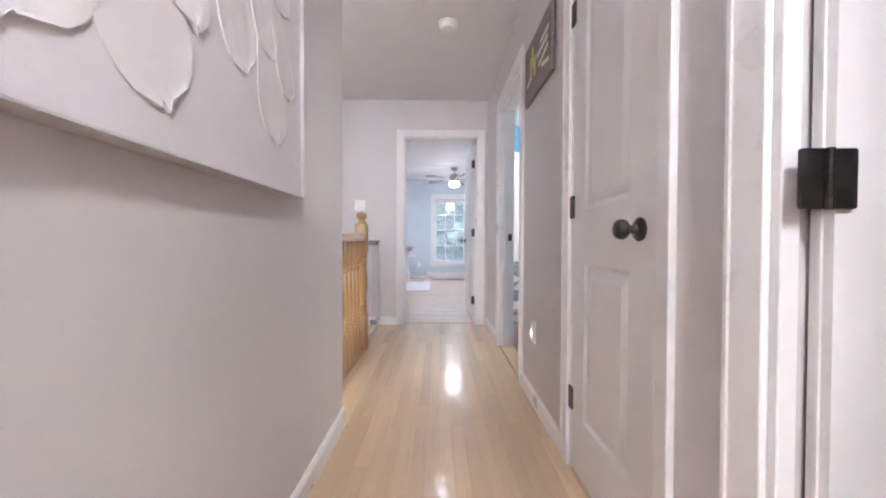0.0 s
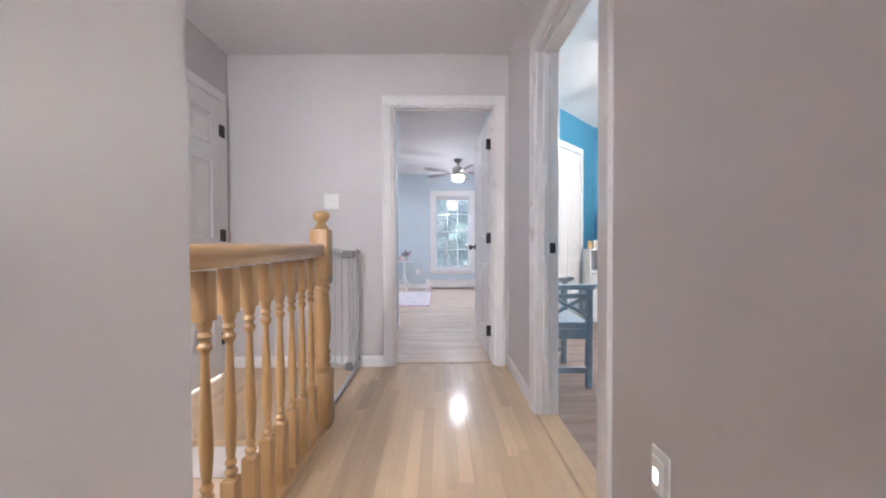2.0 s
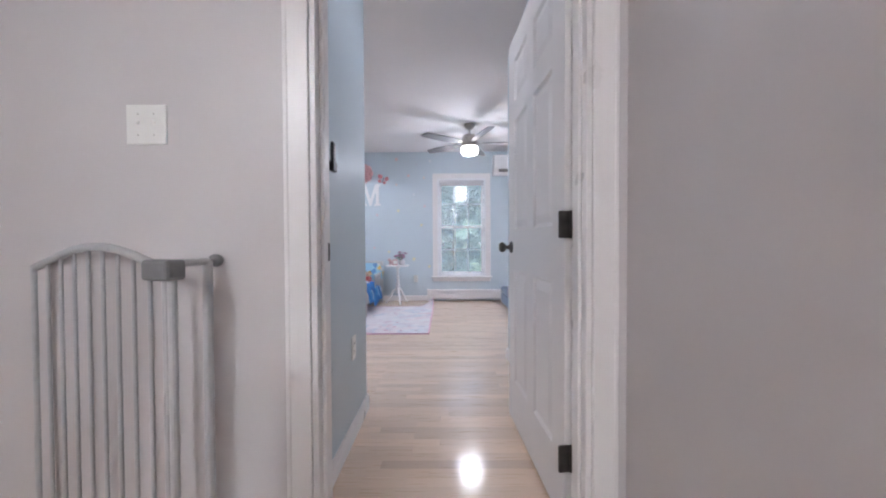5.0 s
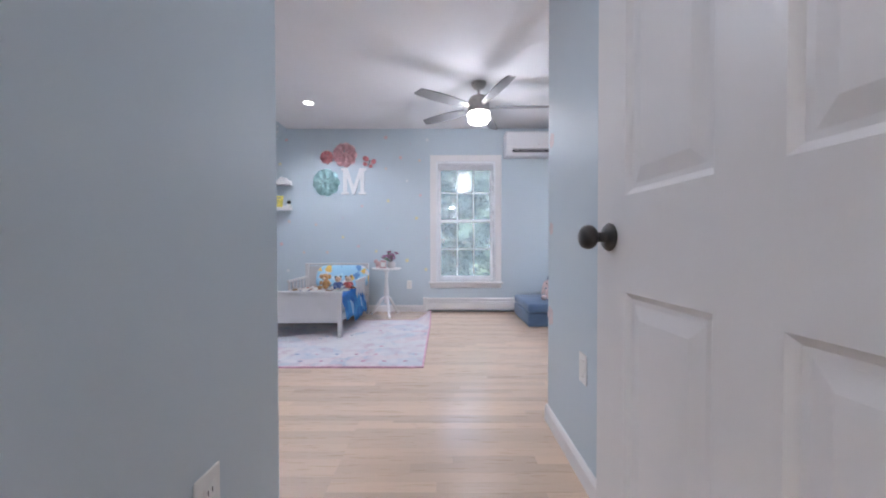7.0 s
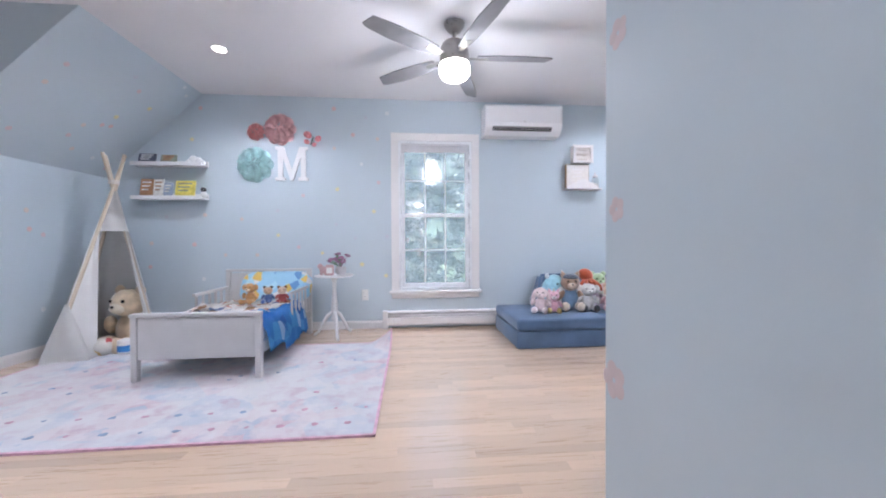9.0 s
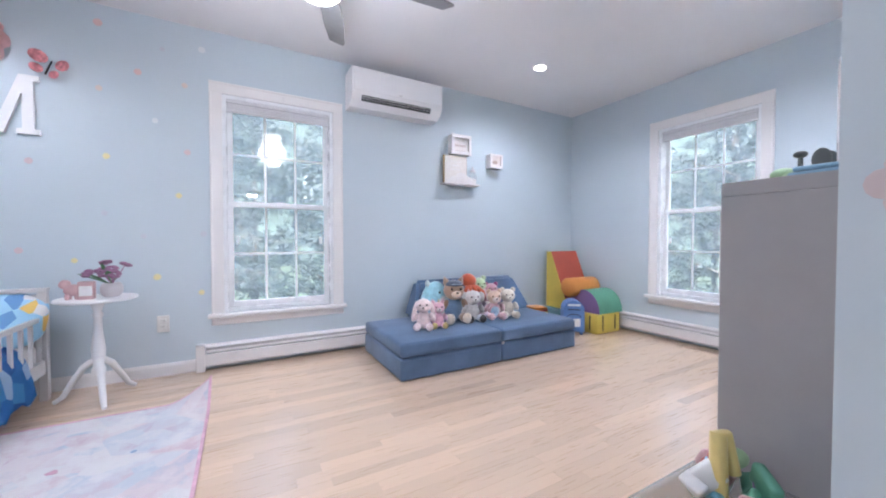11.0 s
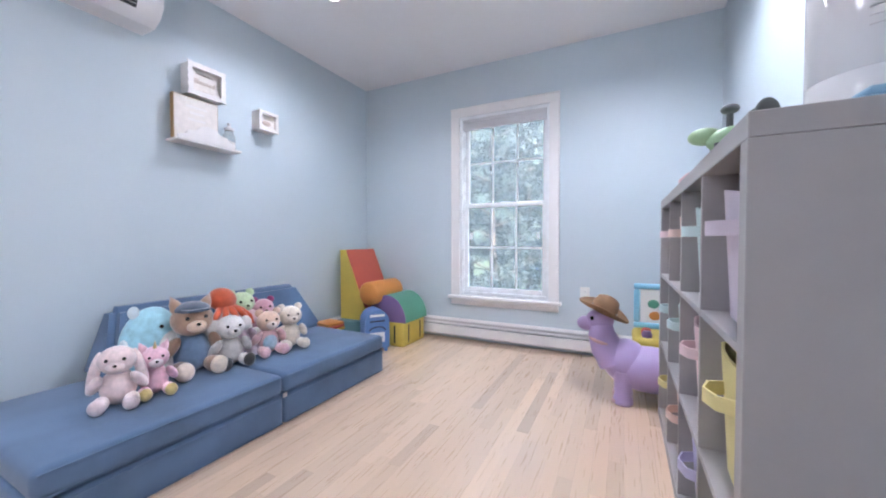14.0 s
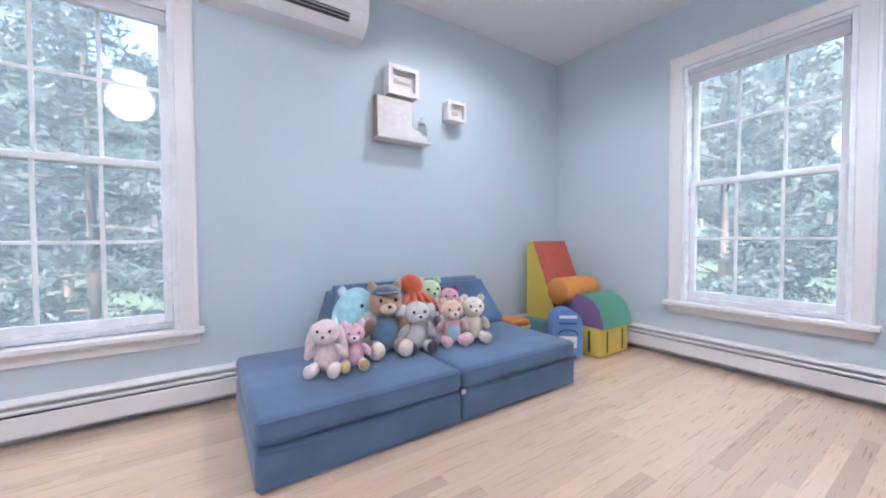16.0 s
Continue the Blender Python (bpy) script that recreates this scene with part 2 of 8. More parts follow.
wall("wall_stairs", "y", -1.72, -1.60, (-1.6, 4.07), [(3.10, 3.90, 0, 2.04)], GREY_WALL, -2.8, H, label="grey stairwell wall with a closed white door")
wall("wall_hall_back", "x", -1.66, -1.6, (-1.72, 0.645), [], GREY_WALL, -2.8, H, label="grey wall closing the hall")
wall("wall_stairs_inner", "y", -0.57, -0.50, (-1.6, 3.0), [], GREY_WALL, -2.8, -0.25, label="grey wall under the railing")
bm = B()
box(bm, (-1.72, -1.66, H), (0.645, 4.07, H + 0.1))
setting("ceiling_hall", bm, CEIL, "smooth white hall ceiling", "ceiling")
bm = B()
box(bm, (-1.72, -1.66, -2.9), (0.0, 4.07, -2.8))
setting("floor_lower", bm, SUBFLOOR, "wooden floor at the foot of the stairs", "floor")
bm = B()
box(bm, (-0.62, -1.6, -0.25), (0.645, 4.07, -0.006))
box(bm, (0.645, 2.39, -0.25), (0.70, 3.20, -0.006))
box(bm, (-1.60, 2.985, -0.25), (-0.62, 4.07, -0.006))
floor_hall = setting("floor_hall", bm, SUBFLOOR, "honey-coloured narrow strip maple floor", "floor")

# ---- bedroom ----
SPACE = BEDROOM
BY, RX, SY, KX, KZ, SX = 8.695, 3.565, 5.715, -2.98, 1.57, -2.08
STX, STL, DY0 = 0.54, -0.43, 3.93
W1 = (-0.098, 0.692, 0.40, 2.005)
W2 = (6.84, 7.635, 0.40, 2.005)
wall("wall_bedroom_entry", "x", DY0 - 0.06, DY0, (STL - 0.115, 0.645), [(-0.366, 0.45, 0, 2.045)], BLUE_WALL, label="pale blue wall round the bedroom doorway")
wall("wall_bedroom_left_stub", "y", STL - 0.115, STL, (DY0, 4.815), [], BLUE_WALL, label="pale blue wall beside the bedroom entry")
wall("wall_bedroom_south", "x", 4.705, 4.815, (-4.6, STL - 0.115), [], BLUE_WALL, label="pale blue bedroom wall")
wall("wall_bedroom_right_stub", "y", STX, 0.645, (DY0, SY), [], BLUE_WALL, label="pale blue wall with faded flower decals")
wall("wall_bedroom_shelf_side", "x", SY - 0.03, SY, (0.645, RX), [], BLUE_WALL, label="pale blue wall behind the cube shelf")
wall("wall_bedroom_back", "x", BY, BY + 0.13, (-4.6, RX + 0.13), [W1], BLUE_WALL, label="pale blue wall with scattered pastel dots and a window")
wall("wall_bedroom_right", "y", RX, RX + 0.13, (SY - 0.03, BY), [W2], BLUE_WALL, label="pale blue wall with a window")
wall("wall_bedroom_far_left", "y", -4.7, -4.6, (4.705, 7.33), [], BLUE_WALL, label="pale blue wall of the dormer")
wall("wall_knee", "y", KX - 0.1, KX, (7.36, BY), [], BLUE_WALL, 0, KZ, label="low pale blue knee wall under the sloped ceiling")
bm = B()
prism(bm, [(-4.6, 0.0), (KX, 0.0), (KX, KZ), (SX, H), (-4.6, H)], 7.33, 7.36, 1)
setting("wall_dormer_cheek", bm, BLUE_WALL, "pale blue dormer side wall following the roof slope", "wall")
bm = B()
prism(bm, [(KX, KZ), (SX, H), (SX, H + 0.1), (KX - 0.1, H + 0.1), (KX - 0.1, KZ)], 7.36, BY, 1)
setting("ceiling_slope", bm, BLUE_WALL, "pale blue sloped ceiling with pastel dots", "ceiling")
bm = B()
box(bm, (-4.7, SY - 0.03, H), (RX + 0.13, BY + 0.13, H + 0.1))
box(bm, (-4.7, DY0 - 0.06, H), (0.645, SY - 0.03, H + 0.1))
setting("ceiling_bedroom", bm, CEIL, "smooth white bedroom ceiling", "ceiling")
bm = B()
box(bm, (-4.6, DY0 - 0.06, -0.25), (RX, BY, -0.006))
floor_bed = setting("floor_bedroom", bm, SUBFLOOR, "pale narrow strip maple floor with a satin sheen", "floor")

# ---- blue room ----
SPACE = HALL
ORX, OY = 3.60, 5.80
BW = (3.05, 4.90, 0.55, 2.02)
wall("wall_office_hall_side", "y", 0.645, 0.70, (1.64, 4.48), [(2.39, 3.20, 0, 2.04)], TEAL_WALL, label="strong blue painted wall by the doorway")
wall("wall_office_back", "x", OY, OY + 0.027, (1.6, ORX), [], TEAL_WALL, label="strong blue painted wall with a hanging picture")
wall("wall_office_right", "y", ORX, ORX + 0.13, (1.64, SY + 0.16), [BW], TEAL_WALL, label="strong blue painted wall with a window")
wall("wall_office_south", "x", 1.58, 1.64, (0.645, ORX + 0.13), [], TEAL_WALL, label="strong blue painted wall")
bm = B()
prism(bm, [(0.66, 4.42), (2.04, OY), (1.93, OY + 0.02), (0.66, 4.53)], 0.0, H, 2)
setting("wall_office_diagonal", bm, TEAL_WALL, "strong blue slanted wall with a white closet door", "wall")
bm = B()
box(bm, (0.645, 1.58, H), (ORX + 0.13, SY + 0.16, H + 0.1))
setting("ceiling_office", bm, CEIL, "white ceiling of the blue room", "ceiling")
bm = B()
box(bm, (0.70, 1.64, -0.25), (ORX, OY, -0.006))
floor_off = setting("floor_office", bm, SUBFLOOR, "grey-brown wood-look plank floor", "floor")
# closets and the room behind the nearest doorway
wall("wall_closet", "x", 0.84, 0.90, (0.645, 1.5), [], GREY_WALL, label="plain grey wall between closets")
wall("wall_closet_back", "y", 1.5, 1.56, (-1.6, 1.58), [], GREY_WALL, label="plain grey closet wall")
bm = B()
box(bm, (0.645, -1.66, H), (1.56, 1.58, H + 0.1))
setting("ceiling_closet", bm, CEIL, "white closet ceiling", "ceiling")
bm = B()
box(bm, (0.645, -1.66, -0.25), (1.56, 1.58, -0.004))
setting("floor_closet", bm, OAK_REST, "pale wooden floor", "floor")
wall("wall_closet_near", "x", -1.66, -1.6, (0.645, 1.56), [], GREY_WALL, label="plain grey wall")


# ---- boards of the floors ----
def board_mesh(length, width, along, mat):
    bm = B()
    e = 0.0002
    lx, ly = (length, width) if along == 0 else (width, length)
    top = [bm.verts.new((x, y, 0)) for x, y in ((e, e), (lx - e, e), (lx - e, ly - e), (e, ly - e))]
    low = [bm.verts.new((x, y, -0.002)) for x, y in ((0.0001, 0.0001), (lx - 0.0001, 0.0001), (lx - 0.0001, ly - 0.0001), (0.0001, ly - 0.0001))]
    bm.faces.new(top)
    for k in range(4):
        bm.faces.new((low[k], low[(k + 1) % 4], top[(k + 1) % 4], top[k]))
    return mesh_of("board", bm, mat)


def lay(parent, rects, width, lengths, along, mat, rest_mat, near, seed):
    """Boards in rows over rectangles; those in the stretch near are parts, the others one joined part."""
    rng = random.Random(seed)
    cache, verts, faces, count = {}, [], [], 0
    for (x0, y0, x1, y1) in rects:
        a0, a1, c0, c1 = (x0, x1, y0, y1) if along == 0 else (y0, y1, x0, x1)
        c = c0
        while c < c1 - 0.004:
            w = min(width, c1 - c)
            a = a0
            first = True
            while a < a1 - 0.004:
                ln = rng.choice(lengths) * (rng.choice((0.35, 0.6, 0.85)) if first else 1.0)
                first = False
                ln = min(ln, a1 - a)
                if a1 - a - ln < 0.12:
                    ln = a1 - a
                px, py = (a, c) if along == 0 else (c, a)
                mx, my = (a + ln / 2, c) if along == 0 else (c, a + ln / 2)
                if count < 300 and near[0] < mx < near[2] and near[1] < my < near[3]:
                    key = (round(ln, 3), round(w, 4))
                    if key not in cache:
                        cache[key] = board_mesh(ln, w, along, mat)
                    ob = new("board", cache[key])
                    ob.parent = parent
                    ob.location = (px, py, 0)
                    count += 1
                else:
                    e = 0.0002
                    lx, ly = (ln, w) if along == 0 else (w, ln)
                    i = len(verts)
                    verts += [(px + e, py + e, 0), (px + lx - e, py + e, 0), (px + lx - e, py + ly - e, 0), (px + e, py + ly - e, 0),
                              (px, py, -0.003), (px + lx, py, -0.003), (px + lx, py + ly, -0.003), (px, py + ly, -0.003)]
                    faces += [(i, i + 1, i + 2, i + 3)] + [(i + 4 + k, i + 4 + (k + 1) % 4, i + (k + 1) % 4, i + k) for k in range(4)]
                a += ln
            c += w
    if verts:
        me = bpy.data.meshes.new("boards")
        me.from_pydata(verts, [], faces)
        me.materials.append(rest_mat)
        ob = new("boards", me)
        ob.parent = parent
        tagged(ob, "pale strip floorboards", "", "", "stuff")


def lay_all():
    lay(floor_hall, [(-0.62, -1.6, 0.585, 4.01), (-1.60, 2.985, -0.62, 4.01), (-0.331, 4.01, 0.485, 4.07)], 0.057, (0.45, 0.62, 0.8, 1.0, 1.25), 1, HALL_PARTS, HALL_REST, (-1.6, 0.6, 0.6, 4.1), 3)
    lay(floor_bed, [(STL, DY0 - 0.06, STX, SY), (-4.6, 4.815, STL, SY), (-4.6, SY, RX, 7.36), (KX, 7.36, RX, BY)], 0.057, (0.35, 0.5, 0.68, 0.85, 1.1, 1.35), 0, OAK_PARTS, OAK_REST,
        (0.3, 4.3, 3.6, 8.2), 5)
    lay(floor_off, [(0.66, 1.64, ORX, 4.48), (0.70, 4.48, ORX, OY)], 0.18, (1.22,), 0, VINYL_PLANK, VINYL_PLANK, (0, 0, 4, 6), 7)


HALL_REST = wood("honey_maple_boards_rest", (0.36, 0.22, 0.12), (0.59, 0.42, 0.265), "ISLAND", 0.30, 1, 1.0, 0.55, 0.45)

# ---- doors, casings, windows ----
CASE = ((0.0, 0.0005), (0.0, 0.011), (0.03, 0.0125), (0.80, 0.0155), (0.85, 0.018), (0.97, 0.018), (1.0, 0.016), (1.0, 0.0005))
def door_casing(name, axis, face, out, a, b, top, width=0.08, z0=0.0, label="white painted moulded door casing", cut=(1, 1)):
    """Casing of two legs and a head round an opening a..b on the wall's face; out: the side it stands proud on (+1, -1)."""
    th = thing(name, pose(0, 0, 0), label, "door casing")
    th["kind"] = "structure"

    def strip(inner, outer, c, d, n, vertical):
        bm = B()
        pts = [(inner + (outer - inner) * f, face + out * g) for f, g in CASE]
        if vertical:
            prism(bm, pts if axis == "x" else [(g, p) for p, g in pts], c, d, 2)
        else:
            prism(bm, [(g, p) for p, g in pts], c, d, 0 if axis == "x" else 1)
        part(n, bm, TRIM, th)
    strip(a, a - width * cut[0], z0, top, "casing_leg", True)
    strip(b, b + width * cut[1], z0, top, "casing_leg", True)
    strip(top, top + width, a - width * cut[0], b + width * cut[1], "casing_head", False)
    return th


def jamb(name, axis, lo, hi, a, b, top, stop=None):
    """Lining of a doorway through the wall lo..hi, with a stop strip."""
    bm = B()
    t = 0.018
    s = stop if stop is not None else (lo + hi) / 2
    for (p, q, c, d) in ((a, a + t, 0, top), (b - t, b, 0, top), (a + t, b - t, top - t, top)):
        if axis == "x":
            box(bm, (p, lo - 0.001, c), (q, hi + 0.001, d), 0.002)
        else:
            box(bm, (lo - 0.001, p, c), (hi + 0.001, q, d), 0.002)
    for (p, q, c, d) in ((a + t, a + t + 0.011, 0, top - t), (b - t - 0.011, b - t, 0, top - t), (a + t, b - t, top - t - 0.011, top - t)):
        if axis == "x":
            box(bm, (p, s - 0.017, c), (q, s + 0.017, d), 0.003)
        else:
            box(bm, (s - 0.017, p, c), (s + 0.017, q, d), 0.003)
    return setting(name, bm, TRIM, "white painted door lining", "door frame")


def panel_face(bm, x0, x1, z0, z1, y, out):
    """A raised panel sunk in a door's face: a groove round a bevelled field."""
    ins = ((0.0, 0.0), (0.012, -0.009), (0.022, -0.009), (0.05, -0.002))
    loops = []
    for d, h in ins:
        yy = y + out * h
        loops.append([bm.verts.new(p) for p in ((x0 + d, yy, z0 + d), (x1 - d, yy, z0 + d), (x1 - d, yy, z1 - d), (x0 + d, yy, z1 - d))])
    for a, b in zip(loops, loops[1:]):
        for k in range(4):
            bm.faces.new((a[k], a[(k + 1) % 4], b[(k + 1) % 4], b[k]))
    bm.faces.new(loops[-1])


def door_leaf(parent, w, h, panels, thick=0.035):
    """A panelled door in its own space: hinge edge at x=0, faces at y=0 and y=thick."""
    bm = B()
    for y, out in ((0.0, -1), (thick, 1)):
        xs = sorted({0.0, w} | {v for p in panels for v in p[:2]})
        zs = sorted({0.0, h} | {v for p in panels for v in p[2:]})
        for i in range(len(xs) - 1):
            for j in range(len(zs) - 1):
                cx, cz = (xs[i] + xs[i + 1]) / 2, (zs[j] + zs[j + 1]) / 2
                if not any(p[0] < cx < p[1] and p[2] < cz < p[3] for p in panels):
                    bm.faces.new([bm.verts.new(v) for v in ((xs[i], y, zs[j]), (xs[i + 1], y, zs[j]), (xs[i + 1], y, zs[j + 1]), (xs[i], y, zs[j + 1]))])
        for p in panels:
            panel_face(bm, p[0], p[1], p[2], p[3], y, out)
    for q in (((0, 0, 0), (0, thick, 0), (0, thick, h), (0, 0, h)), ((w, 0, 0), (w, thick, 0), (w, thick, h), (w, 0, h)),
              ((0, 0, h), (w, 0, h), (w, thick, h), (0, thick, h)), ((0, 0, 0), (w, 0, 0), (w, thick, 0), (0, thick, 0))):
        bm.faces.new([bm.verts.new(v) for v in q])
    bmesh.ops.remove_doubles(bm, verts=bm.verts, dist=0.0003)
    return part("door_leaf", bm, DOORP, parent)


def six_panels(w, h):
    st, mid = 0.115 * w / 0.78, 0.10 * w / 0.78
    c0, c1 = (w - mid) / 2, (w + mid) / 2
    zs = ((0.22, 0.80), (1.0, 1.56), (1.66, h - 0.12))
    return [(a, b, z0, z1) for z0, z1 in zs for a, b in ((st, c0), (c1, w - st))]


def three_panels(w, h):
    st = 0.13
    return [(st, w - st, 0.22, 0.80), (st, w - st, 1.0, h - 0.13)] if w < 0.65 else six_panels(w, h)


def knob(parent, x, z, y, out, name="door_knob"):
    bm = B()
    m = pose(x, y, z, -90 * out, 0, 0)
    lathe(bm, [(0.031, 0.0), (0.032, 0.004), (0.027, 0.010), (0.014, 0.013), (0.011, 0.022), (0.012, 0.032), (0.020, 0.036), (0.0265, 0.044), (0.0275, 0.052), (0.024, 0.062), (0.016, 0.067), (0.0, 0.068)], 24, m)
    return part(name, bm, BRONZE, parent, "dark bronze door knob with round rose", 40)


def hinge(parent, m, leaf=0.035):
    """Two leaves and a knuckle barrel along z."""
    bm = B()
    box(bm, (-leaf, -0.0015, -0.044), (-0.004, 0.0015, 0.044), 0.004, 2)
    box(bm, (0.004, -0.0015, -0.044), (leaf, 0.0015, 0.044), 0.004, 2)
    for k in range(5):
        lathe(bm, [(0.0055, -0.045 + k * 0.018), (0.006, -0.044 + k * 0.018), (0.006, -0.028 + k * 0.018), (0.0055, -0.0275 + k * 0.018)], 10, pose(0, 0.003, 0))
    bmesh.ops.transform(bm, matrix=m, verts=bm.verts)
    return part("hinge", bm, BRONZE, parent, "dark bronze butt hinge", 30)


def strike(parent, m):
    bm = B()
    box(bm, (-0.0015, -0.016, -0.029), (0.0015, 0.016, -0.013), 0.001)
    box(bm, (-0.0015, -0.016, 0.013), (0.0015, 0.016, 0.029), 0.001)
    box(bm, (-0.0015, -0.016, -0.013), (0.0015, -0.009, 0.013))
    box(bm, (-0.0015, 0.007, -0.013), (0.0015, 0.016, 0.013))
    box(bm, (-0.0008, -0.009, -0.013), (0.0002, 0.007, 0.013))
    bmesh.ops.transform(bm, matrix=m, verts=bm.verts)
    return tagged(part("strike_plate", bm, BRONZE, None), "dark bronze strike plate on the door lining", "strike plate")


# bedroom doorway
SPACE = END
door_casing("casing_bedroom_hall", "x", 3.98, -1, -0.366, 0.45, 2.045, 0.07)
door_casing("casing_bedroom_inside", "x", 4.10, 1, -0.366, 0.45, 2.045, 0.05)
jamb("frame_bedroom", "x", 3.98, 4.10, -0.366, 0.45, 2.045, 4.03)
strike(None, pose(-0.3465, 4.074, 0.925))
d = thing("door_1", pose(0.447, 4.108, 0.012, 0, 0, 92.6), "white six-panel bedroom door standing wide open", "door")
d["kind"] = "structure"
leaf = door_leaf(d, 0.805, 1.99, six_panels(0.805, 1.99))
knob(d, 0.745, 0.915, 0.035, 1)
knob(d, 0.745, 0.92, 0.0, -1)
for z in (0.235, 0.998, 1.765):
    hinge(d, pose(-0.004, 0.016, z, 0, 0, 95), 0.042)
bm = B()
box(bm, (-0.366, 4.035, -0.004), (0.45, 4.105, 0.007), 0.003)
setting("threshold", bm, HALL_REST, "low wooden threshold strip in the bedroom doorway", "threshold")
SPACE = HALL

# door to the left landing, closed
door_casing("casing_landing", "y", -1.60, 1, 3.10, 3.90, 2.04, 0.065)
jamb("frame_landing", "y", -1.72, -1.60, 3.10, 3.90, 2.04, -1.67)
d = thing("door_2", pose(-1.605, 3.879, 0.012, 0, 0, -90), "white six-panel door, closed", "door")
d["kind"] = "structure"
door_leaf(d, 0.757, 2.005, six_panels(0.757, 2.005))
knob(d, 0.695, 0.93, 0.035, 1)
for z in (0.255, 1.02, 1.79):
    hinge(d, pose(0.0, 0.036, z, 0, 0, 0))

# closet door in the hall, closed
door_casing("casing_closet", "y", 0.585, -1, 0.93, 1.51, 2.04, 0.06)
jamb("frame_closet", "y", 0.585, 0.645, 0.93, 1.51, 2.04, 0.635)
d = thing("door_3", pose(0.585, 1.490, 0.012, 0, 0, -90), "narrow white two-panel closet door, closed", "door")
d["kind"] = "structure"
door_leaf(d, 0.54, 2.005, [(0.115, 0.425, 0.22, 0.80), (0.115, 0.425, 1.0, 1.88)])
knob(d, 0.475, 0.915, 0.0, -1)
for z in (0.27, 1.02, 1.77):
    hinge(d, pose(0.0, -0.003, z, 0, 0, 0), 0.02)
bm = B()
box(bm, (0.60, 0.951, 0.90), (0.6015, 0.9495, 0.96))
box(bm, (0.5838, 0.930, 0.885), (0.5855, 0.9465, 0.955), 0.0005)
tagged(part("latch_plate", bm, BRONZE, None), "dark bronze latch plate on the closet door frame", "latch plate")

# nearest doorway with its open door
door_casing("casing_near", "y", 0.585, -1, -0.18, 0.645, 2.04, 0.075)
jamb("frame_near", "y", 0.585, 0.614, -0.18, 0.645, 2.04, 0.655)
d = thing("door_4", pose(0.640, 0.602, 0.012, 0, 0, 0), "white six-panel door standing open into a side room", "door")
d["kind"] = "structure"
door_leaf(d, 0.76, 2.005, six_panels(0.76, 2.005))
for z in (0.25, 0.985, 1.78):
    hinge(d, pose(-0.016, -0.004, z - 0.012, 0, 0, 180), 0.042)

# doorway of the blue room
door_casing("casing_office", "y", 0.585, -1, 2.39, 3.20, 2.04, 0.085)
jamb("frame_office", "y", 0.585, 0.70, 2.39, 3.20, 2.04, 0.635)
door_casing("casing_office_inside", "y", 0.70, 1, 2.39, 3.20, 2.04, 0.06)
strike(None, pose(0.672, 3.1805, 0.94, 0, 0, 90))
bm = B()
box(bm, (0.587, 2.409, -0.004), (0.702, 3.181, 0.006), 0.003)
setting("threshold_office", bm, HALL_REST, "low wooden threshold strip in the blue room doorway", "threshold")


# skirting boards
def skirting(name, axis, face, out, a, b, h=0.085, t=0.013):
    bm = B()
    prof = [(0, 0), (t, 0), (t, h - 0.02), (t * 0.75, h - 0.012), (t * 0.55, h - 0.004), (0.002, h), (0, h)]
    pts = [(face + out * p, z) for p, z in prof]
    if axis == "y":
        prism(bm, pts, a, b, 1)
    else:
        prism(bm, pts, a, b, 0)
    return setting(name, bm, TRIM, "white painted skirting board", "baseboard")


skirting("baseboard_hall_left", "y", -0.41, 1, -1.6, 1.842)
skirting("baseboard_hall_left_end", "x", 1.83, 1, -0.57, -0.41)
skirting("baseboard_hall_right", "y", 0.585, -1, 1.57, 2.305)
skirting("baseboard_hall_right_b", "y", 0.585, -1, 3.285, 3.997)
skirting("baseboard_hall_right_c", "y", 0.585, -1, 0.72, 0.868)
skirting("baseboard_hall_end", "x", 4.01, -1, -1.6, -0.402)
SPACE = BEDROOM
skirting("baseboard_bed_left_stub", "y", STL, 1, DY0 + 0.02, 4.828)
skirting("baseboard_bed_left_stub_end", "x", 4.815, 1, -4.6, STL - 0.001)
skirting("baseboard_bed_right_stub", "y", STX, -1, DY0 + 0.02, SY + 0.013)
skirting("baseboard_bed_shelf_side", "x", SY, 1, STX, RX)
skirting("baseboard_bed_back", "x", BY, -1, KX, -0.275)
skirting("baseboard_knee", "y", KX, 1, 7.318, BY - 0.013)
skirting("baseboard_cheek", "x", 7.33, -1, -4.6, KX)
SPACE = HALL
skirting("baseboard_office", "x", OY, -1, 2.02, ORX)


